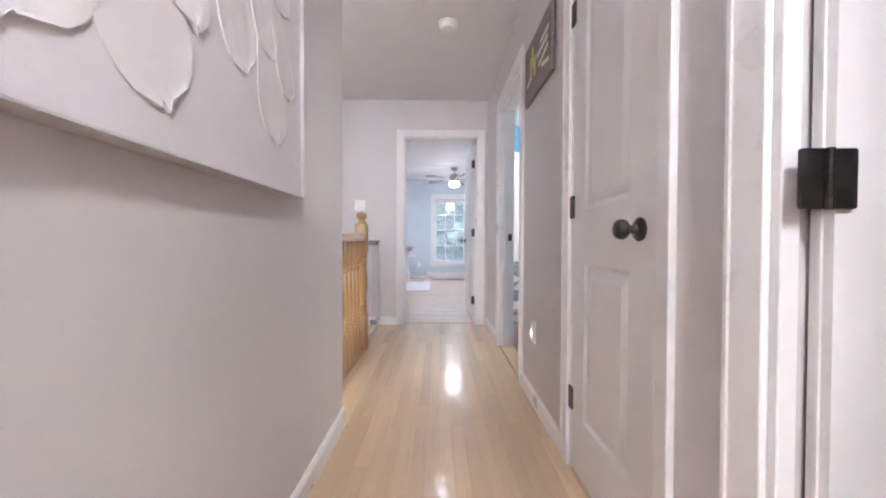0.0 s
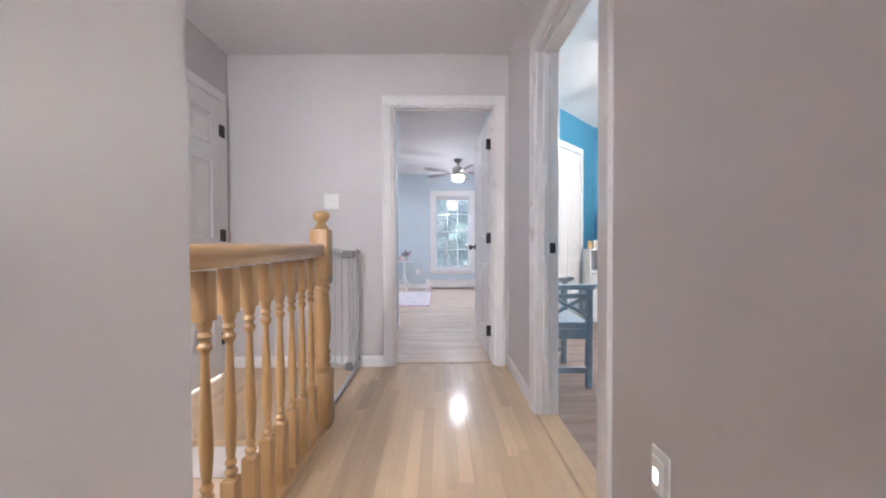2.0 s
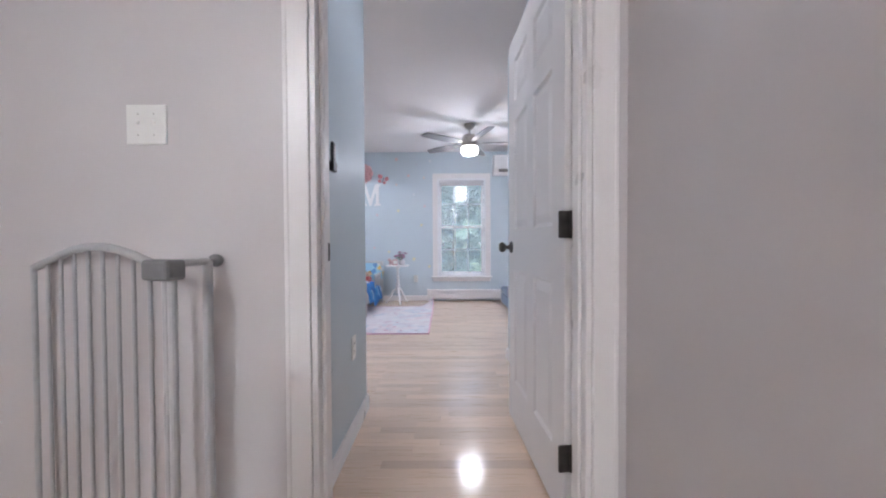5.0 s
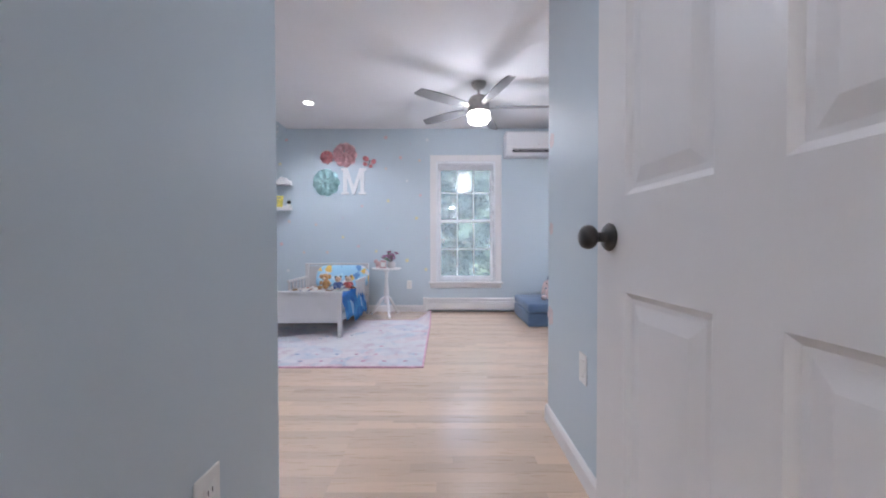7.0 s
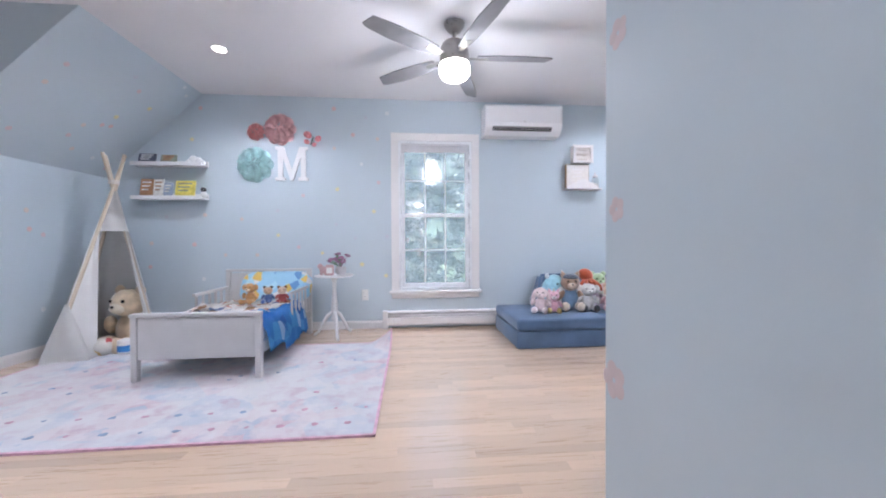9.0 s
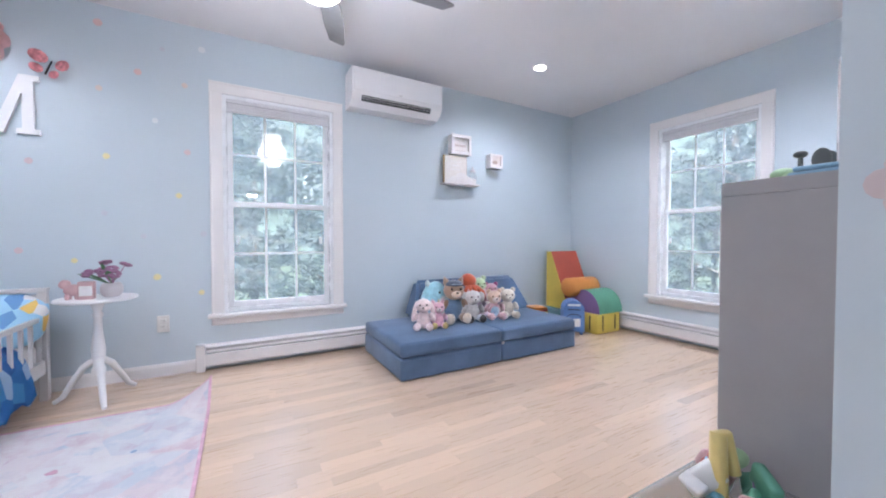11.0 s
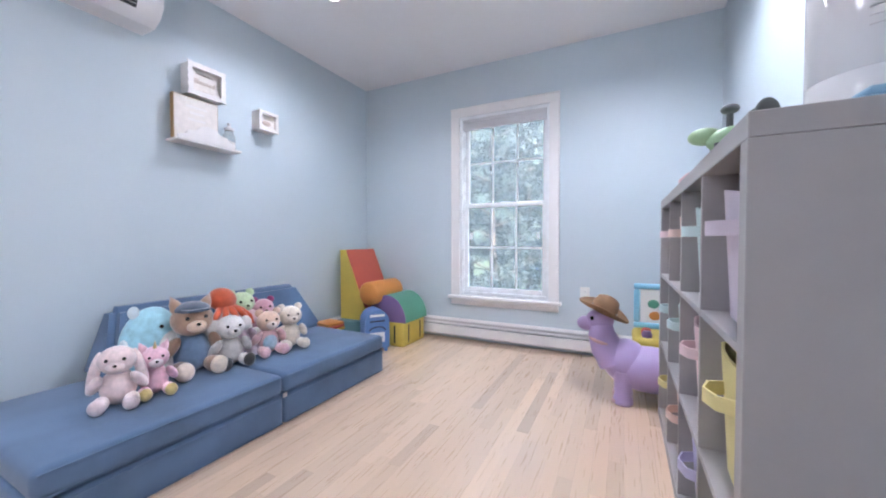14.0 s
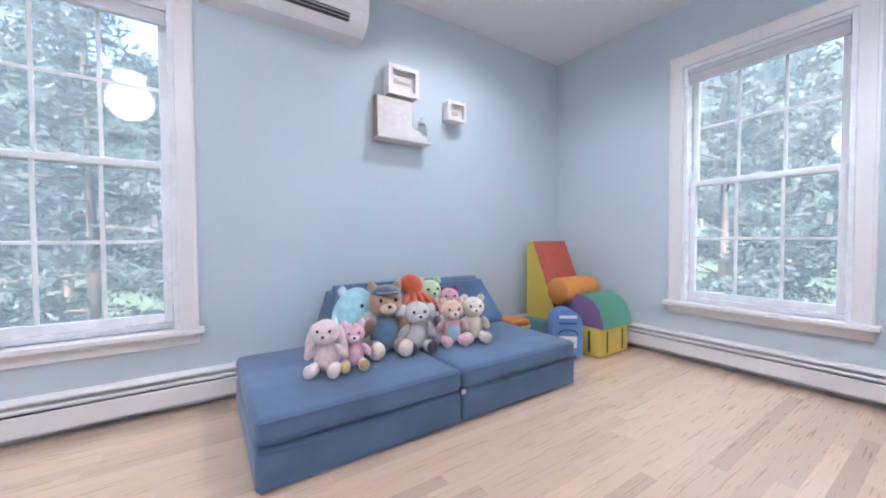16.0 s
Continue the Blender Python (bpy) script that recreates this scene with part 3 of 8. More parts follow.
def window(name, m, w, z0, z1, depth, label, lines=True):
    """A double-hung window in its own space: opening 0..w along x, the room at y<0, the wall from 0 to depth."""
    th = thing(name, m, label, "window")
    th["kind"] = "structure"
    cw = 0.08
    zt = z1
    for n, p0, p1 in (("casing_side", 0.0, -cw), ("casing_side", w, w + cw)):
        bm = B()
        prism(bm, [(p0 + (p1 - p0) * f, -g * 1.15) for f, g in CASE], z0, zt, 2)
        part(n, bm, TRIM, th)
    bm = B()
    prism(bm, [(-g * 1.15, zt + cw * f) for f, g in CASE], -cw, w + cw, 0)
    part("casing_head", bm, TRIM, th)
    bm = B()
    box(bm, (-cw - 0.022, -0.055, z0 - 0.028), (w + cw + 0.022, 0.03, z0), 0.006, 2)
    part("window_sill", bm, TRIM, th)
    bm = B()
    box(bm, (-cw, -0.016, z0 - 0.085), (w + cw, -0.0005, z0 - 0.028), 0.004)
    part("apron", bm, TRIM, th)
    bm = B()
    for lo, hi in (((0, 0, z0), (0.025, depth, zt)), ((w - 0.025, 0, z0), (w, depth, zt)), ((0.025, 0, zt - 0.025), (w - 0.025, depth, zt)), ((0.025, 0.03, z0), (w - 0.025, depth, z0 + 0.03))):
        box(bm, lo, hi, 0.002)
    part("window_frame", bm, VINYL, th)
    a, b = 0.027, w - 0.027
    zm = (z0 + zt) / 2 + 0.005
    for n, s0, s1, y0 in (("lower_sash", z0 + 0.03, zm + 0.018, 0.045), ("upper_sash", zm - 0.018, zt - 0.025, 0.075)):
        bm = B()
        r, y1 = 0.038, y0 + 0.028
        for lo, hi in (((a, y0, s0), (a + r, y1, s1)), ((b - r, y0, s0), (b, y1, s1)), ((a + r, y0, s0), (b - r, y1, s0 + r + 0.006)), ((a + r, y0, s1 - 0.032), (b - r, y1, s1))):
            box(bm, lo, hi, 0.003)
        sash = part(n, bm, VINYL, th)
        ga, gb_, g0, g1 = a + r, b - r, s0 + r + 0.006, s1 - 0.032
        yg = y0 + 0.014
        bm = B()
        for k in (1, 2):
            x = ga + (gb_ - ga) * k / 3
            box(bm, (x - 0.0085, yg - 0.006, g0), (x + 0.0085, yg - 0.001, g1), 0.0015)
        zc = (g0 + g1) / 2
        box(bm, (ga, yg - 0.0066, zc - 0.0085), (gb_, yg - 0.0014, zc + 0.0085), 0.0015)
        part("glazing_bars", bm, VINYL, sash)
        bm = B()
        box(bm, (ga, yg, g0), (gb_, yg + 0.004, g1))
        gl = part("pane", bm, GLASS, sash)
        gl.visible_shadow = False
    bm = B()
    for k in range(2):
        x = w * (0.12 + 0.76 * k)
        box(bm, (x - 0.012, 0.037, zm - 0.30), (x + 0.012, 0.046, zm - 0.24), 0.003)
    part("tilt_latch", bm, VINYL, th)
    # added sheet behind the panes that lays haze over the outdoor view
    bm = B()
    box(bm, (0.03, depth - 0.006, z0 + 0.03), (w - 0.03, depth - 0.005, zt - 0.03))
    sc = part("haze_veil", bm, VEILM, th, "thin pale veil added to haze the view outside")
    sc.visible_shadow = False
    bm = B()
    box(bm, (w / 2 - 0.035, 0.05, zm + 0.018), (w / 2 + 0.035, 0.072, zm + 0.03), 0.004, 2)
    part("sash_lock", bm, VINYL, th)
    # cellular shade drawn up under the head
    bm = B()
    box(bm, (0.028, 0.004, zt - 0.052), (w - 0.028, 0.043, zt - 0.026), 0.003)
    for k in range(4):
        box(bm, (0.03, 0.010, zt - 0.065 - 0.011 * k), (w - 0.03, 0.036, zt - 0.0545 - 0.011 * k), 0.003)
    box(bm, (0.028, 0.008, zt - 0.118), (w - 0.028, 0.039, zt - 0.0985), 0.004)
    part("shade", bm, SHADE, th, "pale grey pleated shade drawn up")
    return th


# mostly clear bluish white: outdoor haze put into a sheet's colour
VEILM, snt, sb_ = nodes_of("haze_veil_mix")
sb_.inputs["Base Color"].default_value = (0.75, 0.78, 0.80, 1)
sb_.inputs["Roughness"].default_value = 0.8
s_tl = snt.nodes.new("ShaderNodeBsdfTranslucent")
s_tl.inputs[0].default_value = (0.72, 0.80, 0.88, 1)
s_tr = snt.nodes.new("ShaderNodeBsdfTransparent")
s_m1, s_m2 = snt.nodes.new("ShaderNodeMixShader"), snt.nodes.new("ShaderNodeMixShader")
s_m1.inputs[0].default_value, s_m2.inputs[0].default_value = 0.7, 0.21
snt.links.new(sb_.outputs[0], s_m1.inputs[1])
snt.links.new(s_tl.outputs[0], s_m1.inputs[2])
snt.links.new(s_tr.outputs[0], s_m2.inputs[1])
snt.links.new(s_m1.outputs[0], s_m2.inputs[2])
snt.links.new(s_m2.outputs[0], snt.nodes["Material Output"].inputs[0])
SHADE = plain("shade_cloth", (0.66, 0.65, 0.67), 0.8, 0, 20, 0.03, 0.1)
SPACE = BEDROOM
window("window_1", pose(W1[0], BY, 0), W1[1] - W1[0], W1[2], W1[3], 0.13, "white double-hung window with grid bars and a raised shade")
window("window_2", pose(RX, W2[1], 0, 0, 0, -90), W2[1] - W2[0], W2[2], W2[3], 0.13, "white double-hung window with grid bars and a raised shade")
SPACE = HALL
window("window_3", pose(ORX, BW[1], 0, 0, 0, -90), 0.89, BW[2], BW[3], 0.13, "white double-hung window in the blue room")
window("window_4", pose(ORX, BW[1] - 0.96, 0, 0, 0, -90), 0.89, BW[2], BW[3], 0.13, "white double-hung window in the blue room")
bm = B()
box(bm, (ORX + 0.001, BW[1] - 0.96, BW[2]), (ORX + 0.125, BW[1] - 0.89, BW[3]))
setting("mullion", bm, TRIM, "white post between two windows", "window post")

# ---- hall: railing ----
BAL = [(0.0165, 0.0), (0.0165, 0.008), (0.012, 0.016), (0.017, 0.024), (0.012, 0.034), (0.0105, 0.05), (0.013, 0.10), (0.018, 0.20), (0.0205, 0.26), (0.017, 0.30), (0.012, 0.315),
       (0.0185, 0.325), (0.0185, 0.335), (0.012, 0.35), (0.0185, 0.365), (0.0185, 0.375), (0.013, 0.385), (0.0185, 0.398), (0.0185, 0.405)]


def baluster_mesh():
    bm = B()
    s = 0.021
    box(bm, (-s, -s, 0.03), (s, s, 0.27), 0)
    box(bm, (-s, -s, 0.765), (s, s, 0.898), 0)
    top = [(0.0185, 0.27), (0.0125, 0.278), (0.0185, 0.288), (0.0185, 0.294), (0.0115, 0.304), (0.017, 0.318), (0.0115, 0.332), (0.0150, 0.37), (0.0180, 0.42), (0.0165, 0.48), (0.0125, 0.58), (0.0095, 0.67),
           (0.012, 0.682), (0.0185, 0.692), (0.0185, 0.70), (0.0125, 0.708), (0.0125, 0.715), (0.019, 0.725), (0.013, 0.737), (0.0185, 0.752), (0.0185, 0.765)]
    lathe(bm, top, 16)
    return mesh_of("baluster", bm, OAK_POST, 24)


RAILX = -0.585
rail = thing("stair_railing", pose(RAILX, 0, 0), "honey oak stair railing with turned balusters and a ball-topped newel post", "railing")
bme = baluster_mesh()
for k in range(11):
    y = 2.812 + 0.1125 - 0.1125 * k
    if y > 1.88:
        ob = new("baluster", bme)
        ob.parent = rail
        ob.matrix_basis = pose(0, y, 0, 0, 0, 90 * (k % 4))
bm = B()
hp = [(-0.031, 0.905), (0.031, 0.905), (0.033, 0.913), (0.026, 0.924), (0.026, 0.931), (0.033, 0.940), (0.034, 0.953), (0.027, 0.965), (0.012, 0.971), (-0.012, 0.971), (-0.027, 0.965), (-0.034, 0.953), (-0.033, 0.940), (-0.026, 0.931), (-0.026, 0.924), (-0.033, 0.913)]
prism(bm, hp, 1.835, 3.052, 1)
part("handrail", bm, OAK_RAIL, rail, "", 40)
bm = B()
box(bm, (-0.04, 1.835, 0.0005), (0.035, 3.04, 0.03), 0.005, 2)
part("base_rail", bm, OAK_RAIL, rail)
bm = B()
s = 0.047
box(bm, (-s, 3.09 - s, 0.001), (s, 3.09 + s, 0.30), 0.004)
box(bm, (-s, 3.09 - s, 0.80), (s, 3.09 + s, 1.045), 0.006)
lathe(bm, [(0.047, 0.30), (0.040, 0.306), (0.044, 0.315), (0.044, 0.326), (0.036, 0.334), (0.043, 0.346), (0.043, 0.362), (0.036, 0.374), (0.043, 0.388), (0.043, 0.402), (0.034, 0.415), (0.040, 0.46), (0.046, 0.53), (0.044, 0.60), (0.036, 0.70), (0.034, 0.715),
           (0.044, 0.724), (0.044, 0.738), (0.035, 0.748), (0.044, 0.758), (0.044, 0.772), (0.036, 0.782), (0.046, 0.79), (0.046, 0.80)], 24, pose(0, 3.09, 0))
lathe(bm, [(0.036, 1.045), (0.038, 1.052), (0.030, 1.058), (0.034, 1.064), (0.024, 1.070), (0.020, 1.078), (0.030, 1.088), (0.041, 1.102), (0.044, 1.116), (0.039, 1.130), (0.024, 1.141), (0.0, 1.144)], 28, pose(0, 3.09, 0))
part("newel_post", bm, OAK_POST, rail, "turned newel post with a rounded top", 50)

# stairs going down from the landing
bm = B()
box(bm, (-1.60, 2.955, -0.035), (-0.62, 2.984, 0.0), 0.01, 3)
setting("landing_nosing", bm, HALL_REST, "rounded wooden edge of the landing", "stair nosing")
stairs = thing("staircase", pose(-1.085, 2.97, 0), "wooden stairs with white risers going down", "staircase")
for k in range(1, 13):
    bm = B()
    box(bm, (-0.512, -0.25 * k - 0.03, -0.19 * k - 0.03), (0.512, -0.25 * (k - 1) - 0.012, -0.19 * k), 0.008, 2)
    part("tread", bm, OAK_REST, stairs)
    bm = B()
    box(bm, (-0.512, -0.25 * (k - 1) - 0.012, -0.19 * k), (0.512, -0.25 * (k - 1) + 0.0, -0.19 * (k - 1) - 0.036))
    part("riser", bm, TRIM, stairs)
bm = B()
prism(bm, [(3.03, 0.10), (2.98, 0.10), (-0.35, -2.42), (-0.35, -2.75), (3.03, -0.22)], -1.598, -1.578, 0)
setting("stair_skirt", bm, TRIM, "white skirt board along the stairs", "baseboard")

# ---- hall: baby gate ----
GATE = plain("gate_paint", (0.54, 0.54, 0.55), 0.35, 0.3, 30, 0.05, 0.03)
GATEP = plain("gate_plastic", (0.22, 0.215, 0.22), 0.4, 0, 30, 0.08, 0.05)
gate = thing("safety_gate", pose(-0.60, 0, 0), "grey metal baby gate standing open at the top of the stairs", "safety gate")
bm = B()
tube(bm, [(0, 3.17, 0.03), (0, 3.17, 0.93)], 0.014, 12)
tube(bm, [(0.0, 3.96, 0.03), (0.0, 3.96, 0.905)], 0.013, 12)
tube(bm, [(0.0, 3.83, 0.03), (0.0, 3.83, 0.905)], 0.010, 12)
box(bm, (-0.014, 3.15, 0.006), (0.014, 3.975, 0.026), 0.004)
tube(bm, [(0, 3.83, 0.905), (0, 3.96, 0.905)], 0.010, 10)
part("gate_frame", bm, GATE, gate)
for y, z in ((3.138, 0.90), (3.138, 0.10), (3.985, 0.905), (3.985, 0.07)):
    bm = B()
    m = pose(0, y, z, 90)
    lathe(bm, [(0.006, -0.022), (0.006, 0.0), (0.017, 0.002), (0.019, 0.010), (0.017, 0.022)] if y > 3.5 else [(0.017, -0.0), (0.017, 0.004), (0.006, 0.006), (0.006, -0.03)][:2] + [(0.006, 0.01)], 14, m if y < 3.5 else pose(0, y, z, -90))
    part("wall_pad", bm, GATEP, gate)
leafm = pose(-0.012, 3.83, 0, 0, 0, 73.0)
bm = B()
n = 9
W = 0.53
tops = []
for k in range(n + 1):
    u = k / n
    tops.append((0.02, 0.03 + u * W, 0.885 + 0.062 * math.sin(math.pi * min(1, u * 1.02)) ** 1.0 - 0.0 * u))
tube(bm, tops, 0.011, 10)
bmesh.ops.transform(bm, matrix=leafm, verts=bm.verts)
part("top_rail", bm, GATE, gate, "", 50)
bm = B()
tube(bm, [(0.02, 0.03, 0.055), (0.02, 0.03 + W, 0.055)], 0.011, 10)
bmesh.ops.transform(bm, matrix=leafm, verts=bm.verts)
part("bottom_rail", bm, GATE, gate, "", 50)
for k in range(n + 1):
    bm = B()
    tube(bm, [(tops[k][0], tops[k][1], 0.055), tops[k]], 0.0055 if 0 < k < n else 0.0105, 8)
    bmesh.ops.transform(bm, matrix=leafm, verts=bm.verts)
    part("bar", bm, GATE, gate, "", 50)
bm = B()
box(bm, (-0.022, -0.028, 0.865), (0.028, 0.06, 0.915), 0.008, 2, leafm)
part("gate_hinge", bm, GATEP, gate)
bm = B()
box(bm, (-0.02, -0.02, 0.035), (0.024, 0.045, 0.085), 0.008, 2, leafm)
part("gate_hinge", bm, GATEP, gate)
bm = B()
box(bm, (-0.022, 3.15, 0.85), (0.025, 3.205, 0.945), 0.008, 2)
part("latch", bm, GATEP, gate)
bm = B()
box(bm, (-0.024, 3.145, 0.745), (0.03, 3.245, 0.80), 0.009, 2)
part("latch_housing", bm, GATEP, gate)

# ---- hall: wall things ----
art = thing("wall_art", pose(-0.41, 0.255, 1.034), "large off-white textured petal relief canvas in a thin silver frame", "wall art")
CANV = plain("textured_canvas", (0.72, 0.68, 0.69), 0.38, 0, 5, 0.04, 0.5, 60)
LEAFS = plain("plaster_petal", (0.76, 0.725, 0.725), 0.33, 0, 6, 0.05, 0.35, 70)
SILV = plain("silver_frame", (0.62, 0.59, 0.60), 0.35, 0.4, 20, 0.05, 0.02)
aw, ah = 0.96, 1.10
bm = B()
box(bm, (0.002, 0, 0.0), (0.034, aw, ah))
part("canvas", bm, CANV, art)
bm = B()
for lo, hi in (((0.001, -0.006, -0.006), (0.044, aw + 0.006, -0.002)), ((0.001, -0.006, ah + 0.002), (0.044, aw + 0.006, ah + 0.006)), ((0.001, -0.006, -0.002), (0.044, -0.002, ah + 0.002)), ((0.001, aw + 0.002, -0.002), (0.044, aw + 0.006, ah + 0.002))):
    box(bm, lo, hi)
part("frame", bm, SILV, art)
bm = B()
box(bm, (0.012, -0.002, -0.002), (0.030, aw + 0.002, 0.0))
box(bm, (0.012, aw, 0.0), (0.030, aw + 0.002, ah))
part("shadow_gap", bm, DARK, art)
prng = random.Random(4)


def petal(bm, y, z, ang, ln, wd, x):
    """A knife-laid petal: a tongue with a raised ragged rim at its tip."""
    nu, nv = 20, 11
    rows = []
    c, s_ = math.cos(ang), math.sin(ang)
    ph = prng.random() * 6
    for i in range(nu + 1):
        u = i / nu
        row = []
        for j in range(nv):
            v = j / (nv - 1) * 2 - 1
            half = wd * (0.35 + 0.65 * u) * math.sqrt(max(0.0, 1 - max(0.0, (u - 0.66) / 0.34) ** 2 * 0.985))
            a = u * ln + 0.010 * math.sin(v * 4 + ph) * u ** 3
            b = v * half
            rim = 0.0042 * (max(0.0, u - 0.6) / 0.4) ** 4 + 0.0018 * abs(v) ** 6 + 0.0007 * math.sin(v * 9 + u * 7 + ph)
            row.append(bm.verts.new((0.0346 + (x + rim - 0.0346) * min(1.0, u * 2.2), y + c * a - s_ * b, z + s_ * a + c * b)))
        rows.append(row)
    low = [[bm.verts.new((0.0345, v.co.y, v.co.z)) for v in (rows[-1])], [bm.verts.new((0.0345, r[0].co.y, r[0].co.z)) for r in rows], [bm.verts.new((0.0345, r[-1].co.y, r[-1].co.z)) for r in rows]]
    for a, b in zip(rows, rows[1:]):
        for j in range(nv - 1):
            bm.faces.new((a[j], a[j + 1], b[j + 1], b[j]))
    for j in range(nv - 1):
        bm.faces.new((rows[-1][j], rows[-1][j + 1], low[0][j + 1], low[0][j]))
    for i in range(nu):
        bm.faces.new((rows[i][0], rows[i + 1][0], low[1][i + 1], low[1][i]))
        bm.faces.new((rows[i][-1], rows[i + 1][-1], low[2][i + 1], low[2][i]))


# petals hanging from the flower's heart: tip (along, up), direction, length, half-width
PETALS = ((0.18, 0.08, -96, 0.42, 0.125), (0.40, 0.07, -72, 0.44, 0.115), (0.79, 0.12, -78, 0.36, 0.095), (0.06, 0.30, -118, 0.36, 0.11), (0.30, 0.27, -84, 0.32, 0.085),
          (0.47, 0.23, -70, 0.33, 0.08), (0.63, 0.24, -72, 0.34, 0.085), (0.87, 0.27, -66, 0.28, 0.065), (0.75, 0.33, -68, 0.30, 0.07), (0.53, 0.38, -68, 0.28, 0.075),
          (0.17, 0.45, -112, 0.28, 0.085), (0.36, 0.42, -82, 0.24, 0.07), (0.64, 0.45, -60, 0.25, 0.065), (0.86, 0.50, -36, 0.30, 0.08), (0.74, 0.58, -30, 0.26, 0.075),
          (0.88, 0.74, 5, 0.32, 0.085), (0.76, 0.88, 40, 0.30, 0.09), (0.52, 0.98, 82, 0.32, 0.10), (0.28, 0.96, 112, 0.30, 0.09), (0.08, 0.80, 150, 0.30, 0.09),
          (0.06, 0.58, 185, 0.28, 0.085), (0.62, 0.76, 28, 0.20, 0.06), (0.44, 0.82, 90, 0.20, 0.06), (0.28, 0.72, 140, 0.18, 0.06))
for k, (ty, tz, ang, ln, wd) in enumerate(PETALS):
    a = radians(ang)
    bm = B()
    petal(bm, ty - ln * math.cos(a), tz - ln * math.sin(a), a, ln, wd, 0.0350 + 0.00012 * k)
    for co, no in (((0, aw - 0.004, 0), (0, 1, 0)), ((0, 0.004, 0), (0, -1, 0)), ((0, 0, 0.004), (0, 0, -1)), ((0, 0, ah - 0.004), (0, 0, 1))):
        bmesh.ops.bisect_plane(bm, geom=bm.verts[:] + bm.edges[:] + bm.faces[:], plane_co=co, plane_no=no, clear_outer=True)
    part("petal", bm, LEAFS, art, "", 70)


def letters(name, text, size, mat, parent, m, depth=0.001, align="CENTER"):
    cu = bpy.data.curves.new(name, "FONT")
    cu.body, cu.size, cu.extrude, cu.align_x, cu.align_y = text, size, depth, align, "CENTER"
    tmp = bpy.data.objects.new(name, cu)
    scene.collection.objects.link(tmp)
    me = bpy.data.meshes.new_from_object(tmp.evaluated_get(bpy.context.evaluated_depsgraph_get()))
    bpy.data.objects.remove(tmp)
    me.materials.clear()
    me.materials.append(mat)
    ob = new(name, me)
    ob.parent = parent
    ob.matrix_basis = m
    return ob


WOODSIGN = wood("weathered_sign", (0.10, 0.085, 0.08), (0.22, 0.19, 0.18), "OBJECT", 0.6, 1, 1.0, 0)
CREAM = plain("cream_paint", (0.78, 0.74, 0.66), 0.6, 0, 20, 0.05, 0.1)
MUST = plain("mustard_paint", (0.66, 0.53, 0.22), 0.6, 0, 20, 0.05, 0.1)
sg = thing("wooden_sign", pose(0.585, 1.96, 1.84), "weathered brown wooden sign with cream and mustard brush lettering", "sign")
for k in range(4):
    bm = B()
    box(bm, (-0.022, -0.245, -0.16 + 0.08 * k), (-0.004, 0.245, -0.081 + 0.08 * k), 0.002)
    part("board", bm, WOODSIGN, sg)
bm = B()
box(bm, (-0.004, -0.2, -0.12), (-0.0005, 0.2, 0.12))
part("backing", bm, DARK, sg)
srng = random.Random(9)
for k, (cy, cz, w, h, mt) in enumerate(((0.14, 0.06, 0.14, 0.02, CREAM), (0.10, 0.02, 0.18, 0.022, CREAM), (0.12, -0.03, 0.16, 0.018, CREAM), (0.15, -0.08, 0.12, 0.02, CREAM), (-0.07, 0.05, 0.03, 0.13, MUST), (-0.11, 0.02, 0.03, 0.10, MUST), (-0.03, -0.01, 0.03, 0.10, MUST), (-0.15, -0.05, 0.10, 0.02, CREAM))):
    bm = B()
    box(bm, (-0.0236, -w / 2, -h / 2), (-0.0222, w / 2, h / 2), 0.0004, 1, pose(0, -cy, cz, srng.uniform(-14, 14)))
    part("lettering", bm, mt, sg)


def plate(name, m, label, kind="outlet", gang=1, category="outlet"):
    """A cover plate in its own space: wall at y=0, front towards -y."""
    th = thing(name, m, label, category)
    w = 0.07 + 0.046 * (gang - 1)
    bm = B()
    box(bm, (-w / 2, -0.006, -0.0575), (w / 2, -0.0005, 0.0575), 0.003, 2)
    part("cover_plate", bm, PLATE, th)
    for g in range(gang):
        x = (g - (gang - 1) / 2) * 0.046
        if kind == "outlet":
            for z in (-0.02, 0.02):
                bm = B()
                box(bm, (x - 0.0165, -0.0085, z - 0.014), (x + 0.0165, -0.0055, z + 0.014), 0.003, 2)
                soc = part("socket", bm, PLATE, th)
                bm = B()
                for dx in (-0.006, 0.006):
                    box(bm, (x + dx - 0.001, -0.0092, z - 0.003), (x + dx + 0.001, -0.0084, z + 0.006))
                part("slot", bm, DARK, soc)
        elif kind == "toggle":
            bm = B()
            box(bm, (x - 0.005, -0.016, -0.004), (x + 0.005, -0.005, 0.009), 0.002, 1, pose(0, 0, 0, -15))
            part("toggle", bm, PLATE, th)
            for z in (-0.03, 0.03):
                bm = B()
                lathe(bm, [(0.0025, 0), (0.0025, 0.0012)], 8, pose(x, -0.0058, z, 90))
                part("screw", bm, NICKEL, th)
        else:
            bm = B()
            box(bm, (x - 0.0165, -0.0085, -0.033), (x + 0.0165, -0.0055, 0.033), 0.003, 2)
            part("rocker", bm, PLATE, th)
    return th


plate("switch_plate", pose(-0.80, 4.01, 1.297), "white double toggle switch plate", "toggle", 2, "light switch")
plate("outlet", pose(0.585, 2.05, 0.40, 0, 0, -90), "white wall outlet with a small lit night light", "rocker")
NL = glow("night_light", (0.95, 0.97, 1.0), 0.7)
nlt = thing("night_light", pose(0.585, 2.05, 0.40), "small lit white night light in the outlet", "night light")
bm = B()
box(bm, (-0.016, -0.02, -0.045), (-0.009, 0.02, 0.04), 0.004, 2)
part("body", bm, PLATE, nlt)
bm = B()
